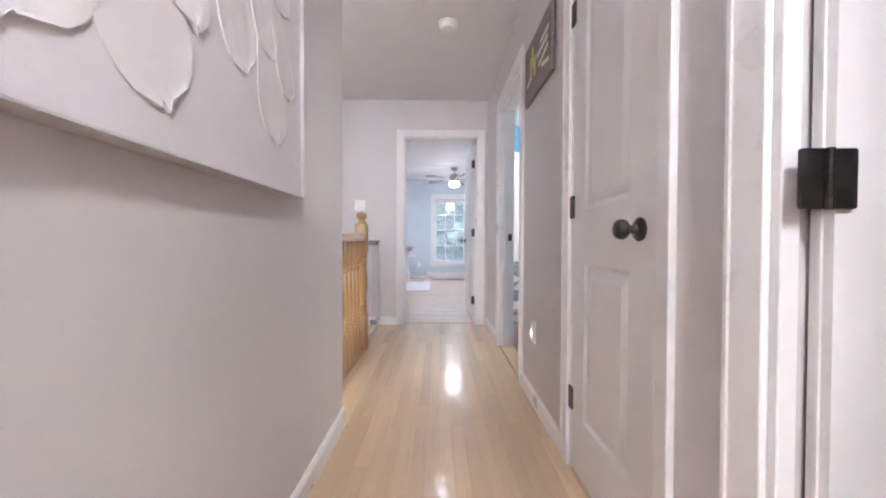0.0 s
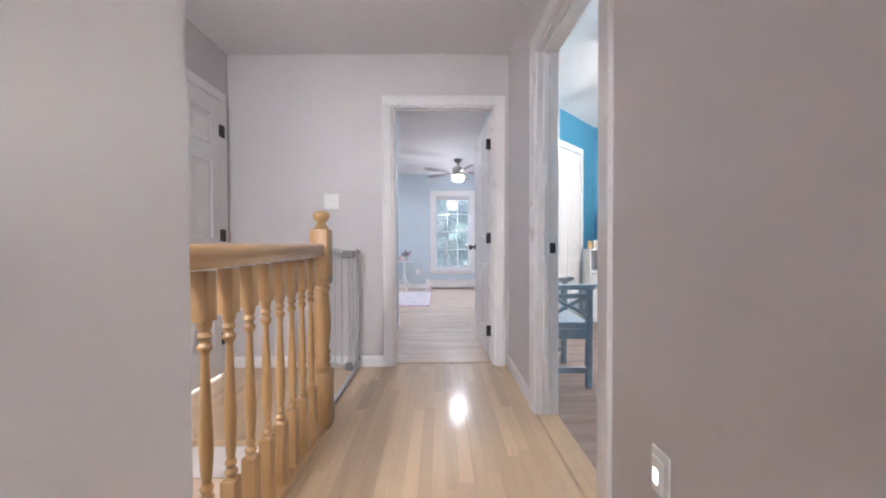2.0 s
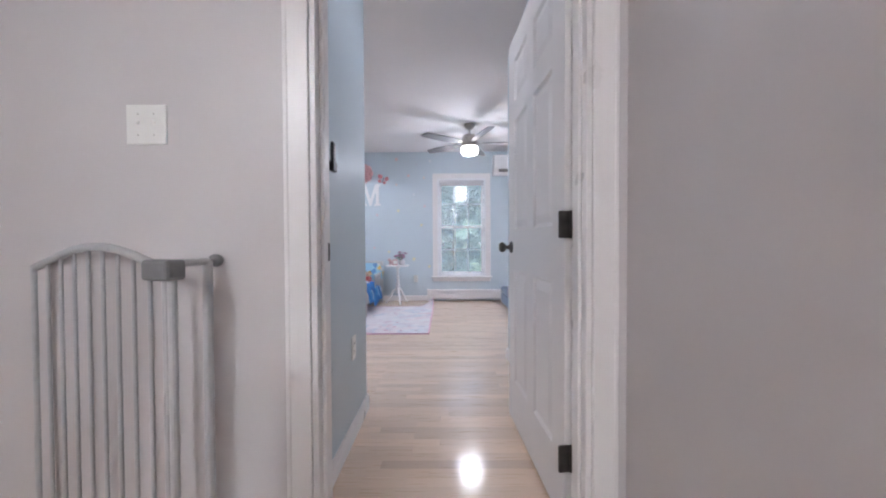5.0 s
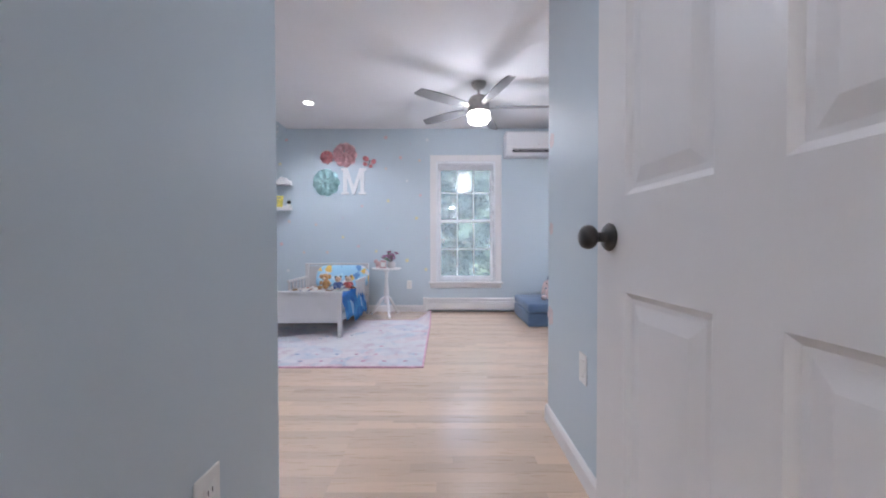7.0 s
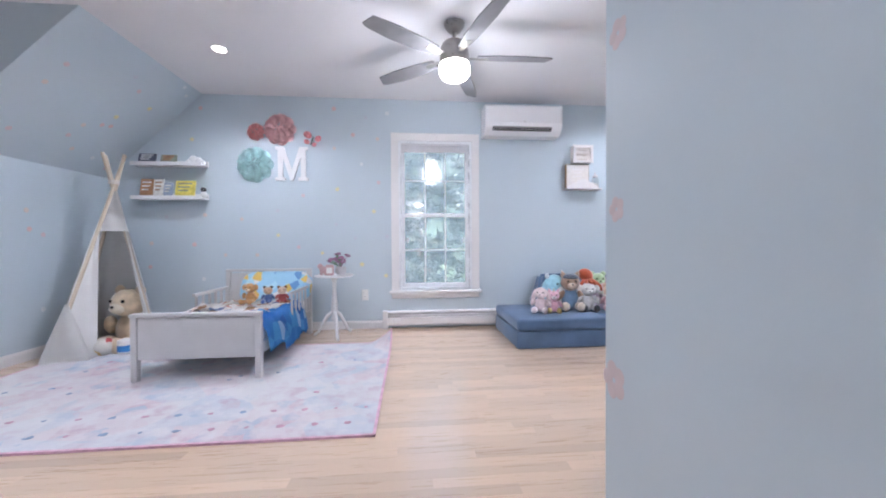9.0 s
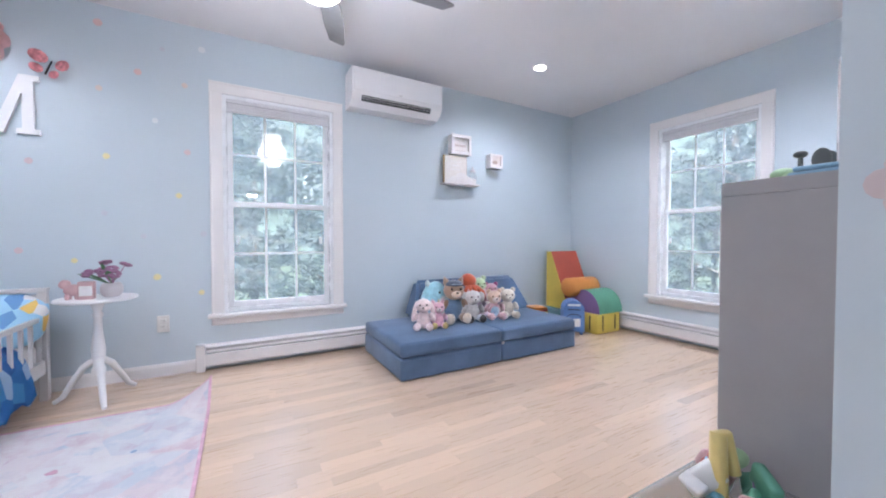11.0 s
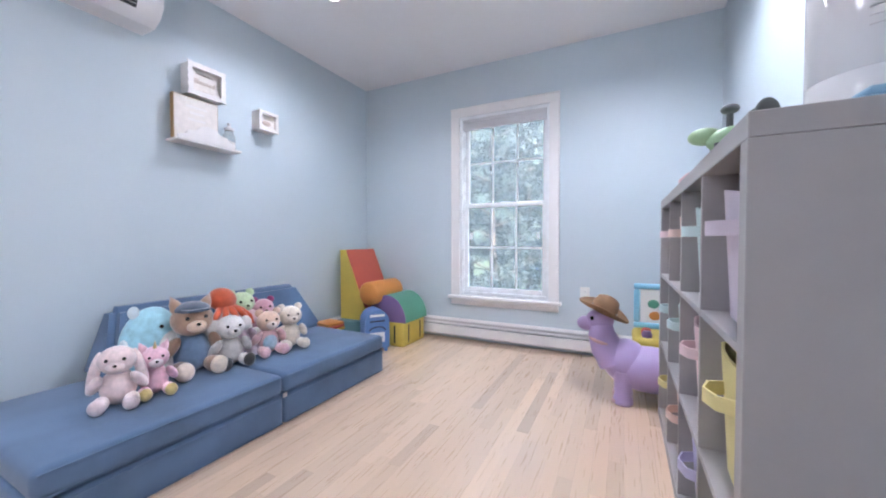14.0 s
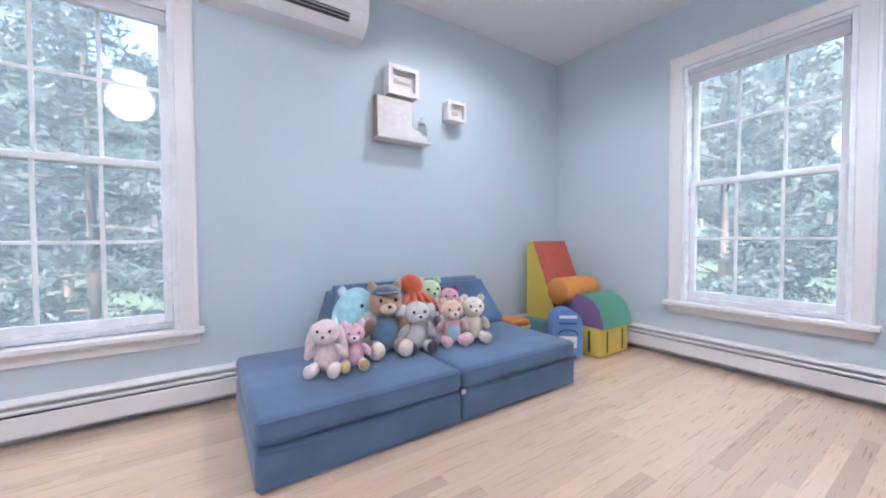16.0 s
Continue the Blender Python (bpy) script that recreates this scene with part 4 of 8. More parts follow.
box(bm, (-0.0185, -0.008, -0.022), (-0.0162, 0.008, 0.012), 0.0008)
part("lens", bm, NL, nlt, "glowing lens")
sd = thing("smoke_detector", pose(0.116, 2.64, H), "round white smoke detector on the ceiling", "smoke detector")
bm = B()
lathe(bm, [(0.066, -0.0005), (0.066, -0.012), (0.062, -0.014)], 32)
part("base", bm, PLATE, sd, "", 40)
bm = B()
lathe(bm, [(0.058, -0.014), (0.058, -0.026), (0.05, -0.042), (0.03, -0.047), (0.0, -0.048)], 32)
part("cover", bm, PLATE, sd, "", 40)
# unseen fixture added behind the start of the walk to light the hall
hl = thing("ceiling_light", pose(0.40, -0.95, H), "unseen round flush ceiling light with a frosted bowl, added to light the hall", "ceiling light")
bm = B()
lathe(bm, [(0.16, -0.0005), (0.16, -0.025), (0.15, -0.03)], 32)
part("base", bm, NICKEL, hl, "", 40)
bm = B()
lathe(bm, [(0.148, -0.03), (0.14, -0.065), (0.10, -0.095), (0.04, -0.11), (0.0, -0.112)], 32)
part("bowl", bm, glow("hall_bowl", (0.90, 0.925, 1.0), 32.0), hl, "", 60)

# the same unseen fixture, added again to brighten the landing
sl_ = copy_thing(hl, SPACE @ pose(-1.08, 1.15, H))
tagged(sl_, "unseen round flush ceiling light added above the stairs")
# ---- blue room ----
closet = thing("closet_door", Matrix.Translation((0.80, 4.56, 0)) @ pose(0, 0, 0, 0, 0, 45.0), "white panelled closet door in a white casing", "door")
closet["kind"] = "structure"
bm = B()
for lo, hi in (((-0.07, -0.02, 0), (0.0, -0.001, 2.09)), ((1.30, -0.02, 0), (1.37, -0.001, 2.09)), ((0.0, -0.02, 2.02), (1.30, -0.001, 2.09))):
    box(bm, lo, hi, 0.003)
part("casing", bm, TRIM, closet)
for k in range(4):
    lf = B()
    x0 = 0.008 + 0.322 * k
    box(lf, (x0, -0.012, 0.012), (x0 + 0.315, -0.001, 2.012), 0.003)
    for z0, z1 in ((0.15, 0.75), (0.90, 1.85)):
        box(lf, (x0 + 0.07, -0.016, z0), (x0 + 0.245, -0.0115, z1), 0.004)
    lv = part("door_leaf", lf, DOORP, closet)
    if k in (1, 2):
        bm = B()
        lathe(bm, [(0.006, 0), (0.006, 0.012), (0.014, 0.018), (0.013, 0.026), (0, 0.028)], 14, pose(x0 + (0.285 if k == 1 else 0.03), -0.012, 0.93, 90))
        part("handle", bm, NICKEL, lv)

GREYWOOD = plain("grey_stained_wood", (0.19, 0.17, 0.18), 0.45, 0, 12, 0.22, 0.3, 90)
GREYDARK = plain("dark_grey_wood", (0.07, 0.065, 0.07), 0.5, 0, 12, 0.2, 0.3, 90)
buf = thing("buffet", pose(2.60, 5.42, 0), "antique buffet painted grey with carved doors and turned legs", "sideboard")
bw, bd = 0.46, 0.20
bm = B()
box(bm, (-bw - 0.02, -bd - 0.02, 0.82), (bw + 0.02, bd, 0.845), 0.006, 2)
part("top", bm, GREYWOOD, buf)
bm = B()
box(bm, (-bw, -bd, 0.46), (bw, bd, 0.82), 0.004)
part("body", bm, GREYWOOD, buf)
bm = B()
ap = [(-bw, 0.46), (bw, 0.46), (bw, 0.40)] + [(bw - 2 * bw * k / 24, 0.415 - 0.025 * abs(math.sin(k / 24 * math.pi * 3)) + 0.03 * math.sin(k / 24 * math.pi)) for k in range(1, 24)] + [(-bw, 0.40)]
prism(bm, ap, -bd, -bd + 0.02, 1)
part("apron", bm, GREYWOOD, buf)
for x in (-0.27, 0.0, 0.27):
    bm = B()
    if x:
        box(bm, (x - 0.14, -bd - 0.012, 0.49), (x + 0.14, -bd - 0.001, 0.80), 0.004)
    dr = part("door", bm, GREYWOOD, buf) if x else None
    bm2 = B()
    if x:
        for k in range(4):
            a = radians(45 + 90 * k)
            tube(bm2, [(x + 0.035 * math.cos(a) + 0.03 * math.cos(q), -bd - 0.016, 0.645 + 0.035 * math.sin(a) + 0.03 * math.sin(q)) for q in [2 * math.pi * j / 10 for j in range(11)]], 0.006, 6)
        tube(bm2, [(x + 0.078 * math.cos(q), -bd - 0.014, 0.645 + 0.07 * math.sin(q)) for q in [2 * math.pi * j / 20 for j in range(21)]], 0.005, 6)
        part("carving", bm2, GREYDARK, dr)
    else:
        bm.free()
        tube(bm2, [(0.06 * math.cos(q), -bd - 0.006, 0.645 + 0.13 * math.sin(q)) for q in [2 * math.pi * j / 24 for j in range(25)]], 0.008, 6)
        part("oval_moulding", bm2, GREYDARK, buf)
for x in (-bw + 0.035, bw - 0.035):
    for y in (-bd + 0.035, bd - 0.035):
        bm = B()
        lathe(bm, [(0.014, 0.0), (0.022, 0.015), (0.016, 0.04), (0.022, 0.06), (0.02, 0.13), (0.026, 0.15), (0.04, 0.23), (0.04, 0.29), (0.022, 0.33), (0.03, 0.345), (0.03, 0.36), (0.026, 0.46)], 18, pose(x, y, 0))
        part("leg", bm, GREYWOOD, buf, "", 50)
bm = B()
box(bm, (-bw + 0.05, bd - 0.05, 0.10), (bw - 0.05, bd - 0.02, 0.14), 0.004)
box(bm, (-bw + 0.03, -bd + 0.02, 0.10), (-bw + 0.06, bd - 0.02, 0.13), 0.004)
box(bm, (bw - 0.06, -bd + 0.02, 0.10), (bw - 0.03, bd - 0.02, 0.13), 0.004)
part("stretcher", bm, GREYWOOD, buf)
SCREEN = plain("screen_glass", (0.012, 0.013, 0.016), 0.10, 0, 5, 0.05, 0.0, spec=0.8)
BLACK = plain("black_plastic", (0.02, 0.02, 0.022), 0.4, 0, 20, 0.1, 0.05)
tv = thing("television", pose(2.53, 5.44, 0.845), "flat black television on the buffet reflecting the windows", "television")
bm = B()
box(bm, (-0.48, -0.012, 0.045), (0.48, 0.03, 0.60), 0.005, 2)
part("housing", bm, BLACK, tv)
bm = B()
box(bm, (-0.47, -0.0145, 0.058), (0.47, -0.0124, 0.592))
part("screen", bm, SCREEN, tv)
for s_ in (-1, 1):
    bm = B()
    tube(bm, [(s_ * 0.36, -0.07, 0.008), (s_ * 0.34, 0.0, 0.05)], 0.007, 8)
    tube(bm, [(s_ * 0.36, 0.09, 0.008), (s_ * 0.34, 0.0, 0.05)], 0.007, 8)
    part("foot", bm, BLACK, tv)
cabm = plain("file_cabinet_paint", (0.17, 0.17, 0.185), 0.4, 0.3, 10, 0.06, 0.05)
fc = thing("file_cabinet", pose(3.24, 5.45, 0), "dark grey two-drawer metal file cabinet", "cabinet")
bm = B()
box(bm, (-0.19, -0.20, 0.0), (0.19, 0.2, 0.62), 0.005)
part("body", bm, cabm, fc)
for z in (0.03, 0.325):
    bm = B()
    box(bm, (-0.178, -0.215, z), (0.178, -0.201, z + 0.28), 0.004)
    dw = part("drawer", bm, cabm, fc)
    bm = B()
    box(bm, (-0.05, -0.228, z + 0.19), (0.05, -0.214, z + 0.205), 0.003)
    part("handle", bm, BLACK, dw)
pr = thing("printer", pose(3.22, 5.45, 0.62), "dark grey inkjet printer on the file cabinet", "printer")
bm = B()
box(bm, (-0.19, -0.17, 0.0), (0.19, 0.15, 0.10), 0.012, 3)
part("body", bm, cabm, pr)
bm = B()
box(bm, (-0.18, -0.15, 0.102), (0.18, 0.14, 0.16), 0.014, 3)
part("scanner_lid", bm, BLACK, pr)
bm = B()
box(bm, (-0.12, -0.24, 0.02), (0.12, -0.16, 0.032), 0.003)
part("paper_tray", bm, BLACK, pr)
bm = B()
box(bm, (-0.07, -0.178, 0.05), (0.07, -0.1705, 0.085), 0.002)
part("panel", bm, PLATE, pr)
KRAFT = plain("kraft_board", (0.42, 0.27, 0.13), 0.7, 0, 12, 0.1, 0.2)
pc = thing("hanging_picture", pose(2.60, OY, 1.90), "brown clipboard-like picture with white flower drawing, hung on the wall", "picture")
bm = B()
box(bm, (-0.14, -0.016, -0.2), (0.14, -0.001, 0.2), 0.003)
part("board", bm, KRAFT, pc)
for k in range(9):
    bm = B()
    a = radians(20 + 40 * k)
    ball(bm, (-0.02 + 0.045 * math.cos(a), -0.018, 0.10 + 0.045 * math.sin(a)), (0.03, 0.003, 0.014), None, 10, 6, Euler((0, -a, 0)).to_matrix())
    part("white_petal", bm, CREAM, pc)
bm = B()
tube(bm, [(-0.02, -0.018, 0.06), (-0.05, -0.018, -0.03), (-0.08, -0.018, -0.17)], 0.004, 6)
part("white_stem", bm, CREAM, pc)
for z in (-0.09, -0.13):
    bm = B()
    box(bm, (0.01, -0.0175, z), (0.10, -0.0162, z + 0.016))
    part("lettering", bm, CREAM, pc)
bm = B()
tube(bm, [(-0.03, -0.006, 0.2), (0.0, -0.004, 0.27), (0.03, -0.006, 0.2)], 0.002, 6)
part("wire", bm, NICKEL, pc)
RUSTIC = wood("rustic_frame", (0.09, 0.05, 0.035), (0.22, 0.14, 0.10), "NONE", 0.6, 1, 1, 0)
pc = thing("framed_picture", pose(ORX, 5.372, 1.60), "landscape photograph in a rustic dark wooden frame", "picture")
bm = B()
for lo, hi in (((-0.028, -0.175, -0.22), (-0.001, 0.175, -0.17)), ((-0.028, -0.175, 0.17), (-0.001, 0.175, 0.22)), ((-0.028, -0.175, -0.17), (-0.001, -0.13, 0.17)), ((-0.028, 0.13, -0.17), (-0.001, 0.175, 0.17))):
    box(bm, lo, hi, 0.003)
part("frame", bm, RUSTIC, pc)
bm = B()
box(bm, (-0.013, -0.13, -0.17), (-0.002, 0.13, 0.17))
part("mount", bm, PLATE, pc)
SEPIA = plain("old_photograph", (0.36, 0.33, 0.32), 0.4, 0, 22, 0.7, 0.0)
bm = B()
box(bm, (-0.0145, -0.10, -0.11), (-0.0132, 0.10, 0.03))
part("photograph", bm, SEPIA, pc)
plate("outlet", pose(ORX, 5.09, 0.445, 0, 0, -90), "white wall outlet with a plugged cord", "outlet", 2)
cd = thing("power_cord", pose(ORX, 5.1, 0), "grey cord hanging from the outlet", "cord")
bm = B()
tube(bm, [(-0.035, 0, 0.45), (-0.04, 0.01, 0.38), (-0.075, 0.04, 0.25), (-0.09, 0.12, 0.1), (-0.08, 0.22, 0.012), (-0.08, 0.33, 0.008)], 0.004, 8)
part("cord", bm, BLACK, cd)
bm = B()
box(bm, (-0.045, -0.015, 0.435), (-0.0095, 0.015, 0.465), 0.004)
part("plug", bm, BLACK, cd)


def heater(name, m, length, label, cap0=True):
    """Baseboard heater in its own space: along +x, wall at y=0, front towards -y."""
    th = thing(name, m, label, "baseboard heater")
    bm = B()
    prism(bm, [(-0.058, 0.035), (-0.062, 0.045), (-0.062, 0.122), (-0.056, 0.125), (-0.056, 0.042)], 0.0, length, 0)
    part("front_panel", bm, HEAT, th)
    bm = B()
    prism(bm, [(-0.001, 0.185), (-0.008, 0.185), (-0.030, 0.170), (-0.033, 0.162), (-0.029, 0.161), (-0.006, 0.177), (-0.006, 0.02), (-0.001, 0.02)], 0.0, length, 0)
    part("back_panel", bm, HEAT, th)
    bm = B()
    prism(bm, [(-0.042, 0.148), (-0.052, 0.139), (-0.051, 0.135), (-0.040, 0.144)], 0.0, length, 0)
    part("damper", bm, HEAT, th)
    # plain fin block; the shade behind the slot is in its near-black colour
    bm = B()
    box(bm, (0.002, -0.053, 0.045), (length - 0.002, -0.008, 0.118))
    part("heating_element", bm, DARK, th)
    for x in ((0.0, length) if cap0 else (length,)):
        bm = B()
        x0 = x - 0.055 if x == 0.0 else x
        box(bm, (x0, -0.066, 0.001), (x0 + 0.055, -0.001, 0.19), 0.003)
        part("end_cap", bm, HEAT, th)
    return th


HEAT = plain("heater_enamel", (0.78, 0.75, 0.74), 0.35, 0, 8, 0.02, 0.03)
heater("baseboard_heater", pose(ORX, OY - 0.055, 0, 0, 0, -90), 2.6, "white baseboard heater along the blue wall", False)
WCAB = plain("white_furniture", (0.80, 0.79, 0.79), 0.4, 0, 10, 0.02, 0.03)
wc = thing("drawer_cabinet", pose(1.96, 5.42, 0), "narrow white cabinet with two drawers and an open shelf", "cabinet")
bm = B()
for lo, hi in (((-0.2, -0.16, 0.06), (-0.182, 0.16, 0.875)), ((0.022, -0.16, 0.06), (0.04, 0.16, 0.875)), ((-0.2, -0.16, 0.875), (0.04, 0.16, 0.893)), ((-0.182, -0.155, 0.62), (0.022, 0.155, 0.635)), ((-0.182, 0.15, 0.06), (0.022, 0.158, 0.875)), ((-0.182, -0.155, 0.06), (0.022, 0.155, 0.075))):
    box(bm, lo, hi, 0.002)
part("body", bm, WCAB, wc)
for z in (0.08, 0.35):
    bm = B()
    box(bm, (-0.18, -0.165, z), (0.02, -0.145, z + 0.26), 0.003)
    dw = part("drawer", bm, WCAB, wc)
    bm = B()
    tube(bm, [(-0.10, -0.166, z + 0.235), (-0.08, -0.178, z + 0.228), (-0.06, -0.166, z + 0.235)], 0.006, 8)
    part("handle", bm, BLACK, dw)
for x in (-0.19, 0.03):
    for y in (-0.14, 0.14):
        bm = B()
        lathe(bm, [(0.012, 0.0), (0.018, 0.06)], 12, pose(x, y, 0))
        part("leg", bm, WCAB, wc)
tb = thing("photo_block", pose(1.90, 5.38, 0.893), "small wooden photo block on the white cabinet", "photo block")
bm = B()
box(bm, (-0.05, -0.01, 0), (0.05, 0.012, 0.10), 0.003)
part("block", bm, CREAM, tb)
bm = B()
box(bm, (-0.04, -0.012, 0.012), (0.04, -0.0102, 0.09))
part("photo", bm, SEPIA, tb)
tb = thing("small_jar", pose(1.80, 5.36, 0.893), "small tan jar on the white cabinet", "jar")
bm = B()
lathe(bm, [(0.022, 0), (0.028, 0.01), (0.028, 0.09), (0.02, 0.10), (0.0, 0.1)], 18)
part("jar", bm, KRAFT, tb)

CHAIR = plain("chalk_grey_paint", (0.42, 0.46, 0.51), 0.5, 0, 14, 0.08, 0.15)
ch = thing("bench", pose(0.885, 3.62, 0), "grey-blue painted wooden bench chair with crossed back and open arms", "chair")
for y in (-0.06, 0.42):
    for x in (-0.12, 0.15):
        bm = B()
        box(bm, (x - 0.02, y - 0.02, 0), (x + 0.02, y + 0.02, 0.66 if x > 0 else 0.72), 0.004)
        part("leg", bm, CHAIR, ch)
bm = B()
box(bm, (-0.12, -0.06, 0.40), (0.16, 0.44, 0.44), 0.006, 2)
box(bm, (0.13, -0.07, 0.33), (0.155, 0.43, 0.40), 0.003)
box(bm, (-0.12, -0.075, 0.33), (0.15, -0.055, 0.40), 0.003)
part("seat", bm, CHAIR, ch)
for y in (-0.06, 0.42):
    bm = B()
    prism(bm, [(-0.14, 0.66), (0.17, 0.66), (0.215, 0.675), (0.225, 0.69), (0.205, 0.70), (0.16, 0.69), (-0.14, 0.69)], y - 0.028, y + 0.028, 1)
    part("armrest", bm, CHAIR, ch)
    bm = B()
    box(bm, (-0.10, y - 0.012, 0.10), (0.13, y + 0.012, 0.14), 0.003)
    part("stretcher", bm, CHAIR, ch)
    for s_ in (-1, 1):
        bm = B()
        tube(bm, [(-0.10, y, 0.55 - s_ * 0.06), (0.13, y, 0.55 + s_ * 0.06)], 0.013, 6)
        part("cross_bar", bm, CHAIR, ch)
    bm = B()
    box(bm, (-0.10, y - 0.012, 0.60), (0.13, y + 0.012, 0.63), 0.003)
    part("side_rail", bm, CHAIR, ch)
# ceiling fan with three glass shades
FANW = wood("cherry_blade", (0.05, 0.02, 0.016), (0.12, 0.05, 0.035), "NONE", 0.35, 0, 1, 0.1)
BRASS = plain("antique_brass", (0.40, 0.30, 0.18), 0.35, 0.9, 20, 0.1, 0.0)
SHADEG = glow("lit_glass_shade", (1.0, 0.95, 0.90), 1.3)
fan2 = thing("ceiling_fan", pose(2.12, 4.02, H), "ceiling fan with reddish wood blades and three lit glass shades", "ceiling fan")
bm = B()
lathe(bm, [(0.07, -0.0005), (0.065, -0.03), (0.03, -0.05), (0.013, -0.055), (0.013, -0.12), (0.05, -0.13), (0.10, -0.15), (0.11, -0.18), (0.10, -0.22), (0.06, -0.24), (0.05, -0.27), (0.02, -0.29), (0, -0.292)], 28)
part("motor", bm, BRASS, fan2, "", 50)
for k in range(5):
    a = 180 + 22 + 72 * k
    bm = B()
    prism(bm, [(0.13, -0.035), (0.22, -0.055), (0.60, -0.07), (0.66, -0.04), (0.66, 0.04), (0.60, 0.07), (0.22, 0.055), (0.13, 0.035)], -0.004, 0.004, 2)
    bmesh.ops.transform(bm, matrix=pose(0, 0, -0.20, 0, 0, a) @ pose(0, 0, 0, 11), verts=bm.verts)
    part("blade", bm, FANW, fan2)
for k in range(3):
    a = radians(160 + 120 * k)
    bm = B()
    tube(bm, [(0.04 * math.cos(a), 0.04 * math.sin(a), -0.26), (0.10 * math.cos(a), 0.10 * math.sin(a), -0.25), (0.13 * math.cos(a), 0.13 * math.sin(a), -0.28)], 0.008, 8)
    arm = part("lamp_arm", bm, BRASS, fan2)
    bm = B()
    lathe(bm, [(0.022, 0.0), (0.03, -0.02), (0.045, -0.06), (0.07, -0.10), (0.085, -0.115), (0.07, -0.113), (0.0, -0.105)], 24, pose(0.13 * math.cos(a), 0.13 * math.sin(a), -0.28))
    part("glass_shade", bm, SHADEG, arm, "", 60)
lamp("fan_light", "POINT", pose(2.12, 4.02, H - 0.46), 12, (1.0, 0.96, 0.93), 0.12)
CURT = plain("white_curtain", (0.75, 0.74, 0.74), 0.8, 0, 8, 0.04, 0.1)
for yc, wdt in ((3.10, 0.22), (3.975, 0.30), (4.84, 0.16)):
    cu = thing("curtain", pose(ORX - 0.055, yc, 0), "white sheer curtain panel beside the window", "curtain", "curtains of the blue room")
    bm = B()
    npt = 40
    front = [(0.018 * math.sin(k / npt * math.pi * 12), -wdt / 2 + wdt * k / npt) for k in range(npt + 1)]
    poly = front + [(x + 0.003, y) for x, y in reversed(front)]
    prism(bm, poly, 0.30, 2.12, 2)
    part("cloth", bm, CURT, cu, "", 60)
    bm = B()
    tube(bm, [(0, -wdt / 2 - 0.02, 2.13), (0, wdt / 2 + 0.02, 2.13)], 0.008, 8)
    part("rod", bm, NICKEL, cu)

SPACE = BEDROOM
# ---- bedroom: fixtures ----
heater("baseboard_heater", pose(-0.218, BY, 0), 3.715, "white baseboard heater under the bedroom window")
heater("baseboard_heater", pose(RX, BY - 0.066, 0, 0, 0, -90), 2.87, "white baseboard heater along the bedroom side wall", False)
STEEL = plain("fan_nickel", (0.42, 0.40, 0.38), 0.3, 0.9, 30, 0.08, 0.02)
BLADE = plain("grey_blade", (0.20, 0.195, 0.20), 0.4, 0, 10, 0.12, 0.1, 60)
fan = thing("ceiling_fan", pose(0.34, 7.33, H), "nickel ceiling fan with five grey blades and lit lamp", "ceiling fan")
bm = B()
lathe(bm, [(0.072, -0.0005), (0.07, -0.02), (0.045, -0.055), (0.02, -0.062)], 28)
part("canopy", bm, STEEL, fan, "", 40)
bm = B()
lathe(bm, [(0.013, -0.06), (0.013, -0.125)], 14)
part("downrod", bm, STEEL, fan, "", 40)
bm = B()
lathe(bm, [(0.03, -0.12), (0.075, -0.135), (0.095, -0.16), (0.10, -0.20), (0.105, -0.255), (0.10, -0.285)], 32)
part("motor_housing", bm, STEEL, fan, "", 40)
bm = B()
lathe(bm, [(0.103, -0.286), (0.108, -0.31), (0.105, -0.35), (0.09, -0.375), (0.05, -0.388), (0.0, -0.39)], 32)
part("lamp_glass", bm, glow("fan_lamp_glass", (1.0, 0.98, 0.97), 1.8), fan, "lit frosted lamp glass", 60)
for k in range(5):
    a = -1.5 + 72 * k
    bm = B()
    prism(bm, [(0.16, -0.045), (0.30, -0.065), (0.50, -0.066), (0.66, -0.05), (0.69, -0.035), (0.66, 0.045), (0.50, 0.055), (0.30, 0.05), (0.16, 0.035)], -0.004, 0.004, 2)
    bmesh.ops.transform(bm, matrix=pose(0, 0, -0.235, 0, 0, a) @ pose(0, 0, 0, 12), verts=bm.verts)
    bl = part("blade", bm, BLADE, fan)
    bm = B()
    box(bm, (0.09, -0.02, -0.008), (0.24, 0.02, -0.004), 0.001, 1, pose(0, 0, -0.235, 0, 0, a) @ pose(0, 0, 0, 12))
    part("blade_iron", bm, STEEL, bl)
lamp("fan_lamp", "POINT", pose(0.34, 7.33, H - 0.50), 3.3, (0.80, 0.84, 1.0), 0.15)
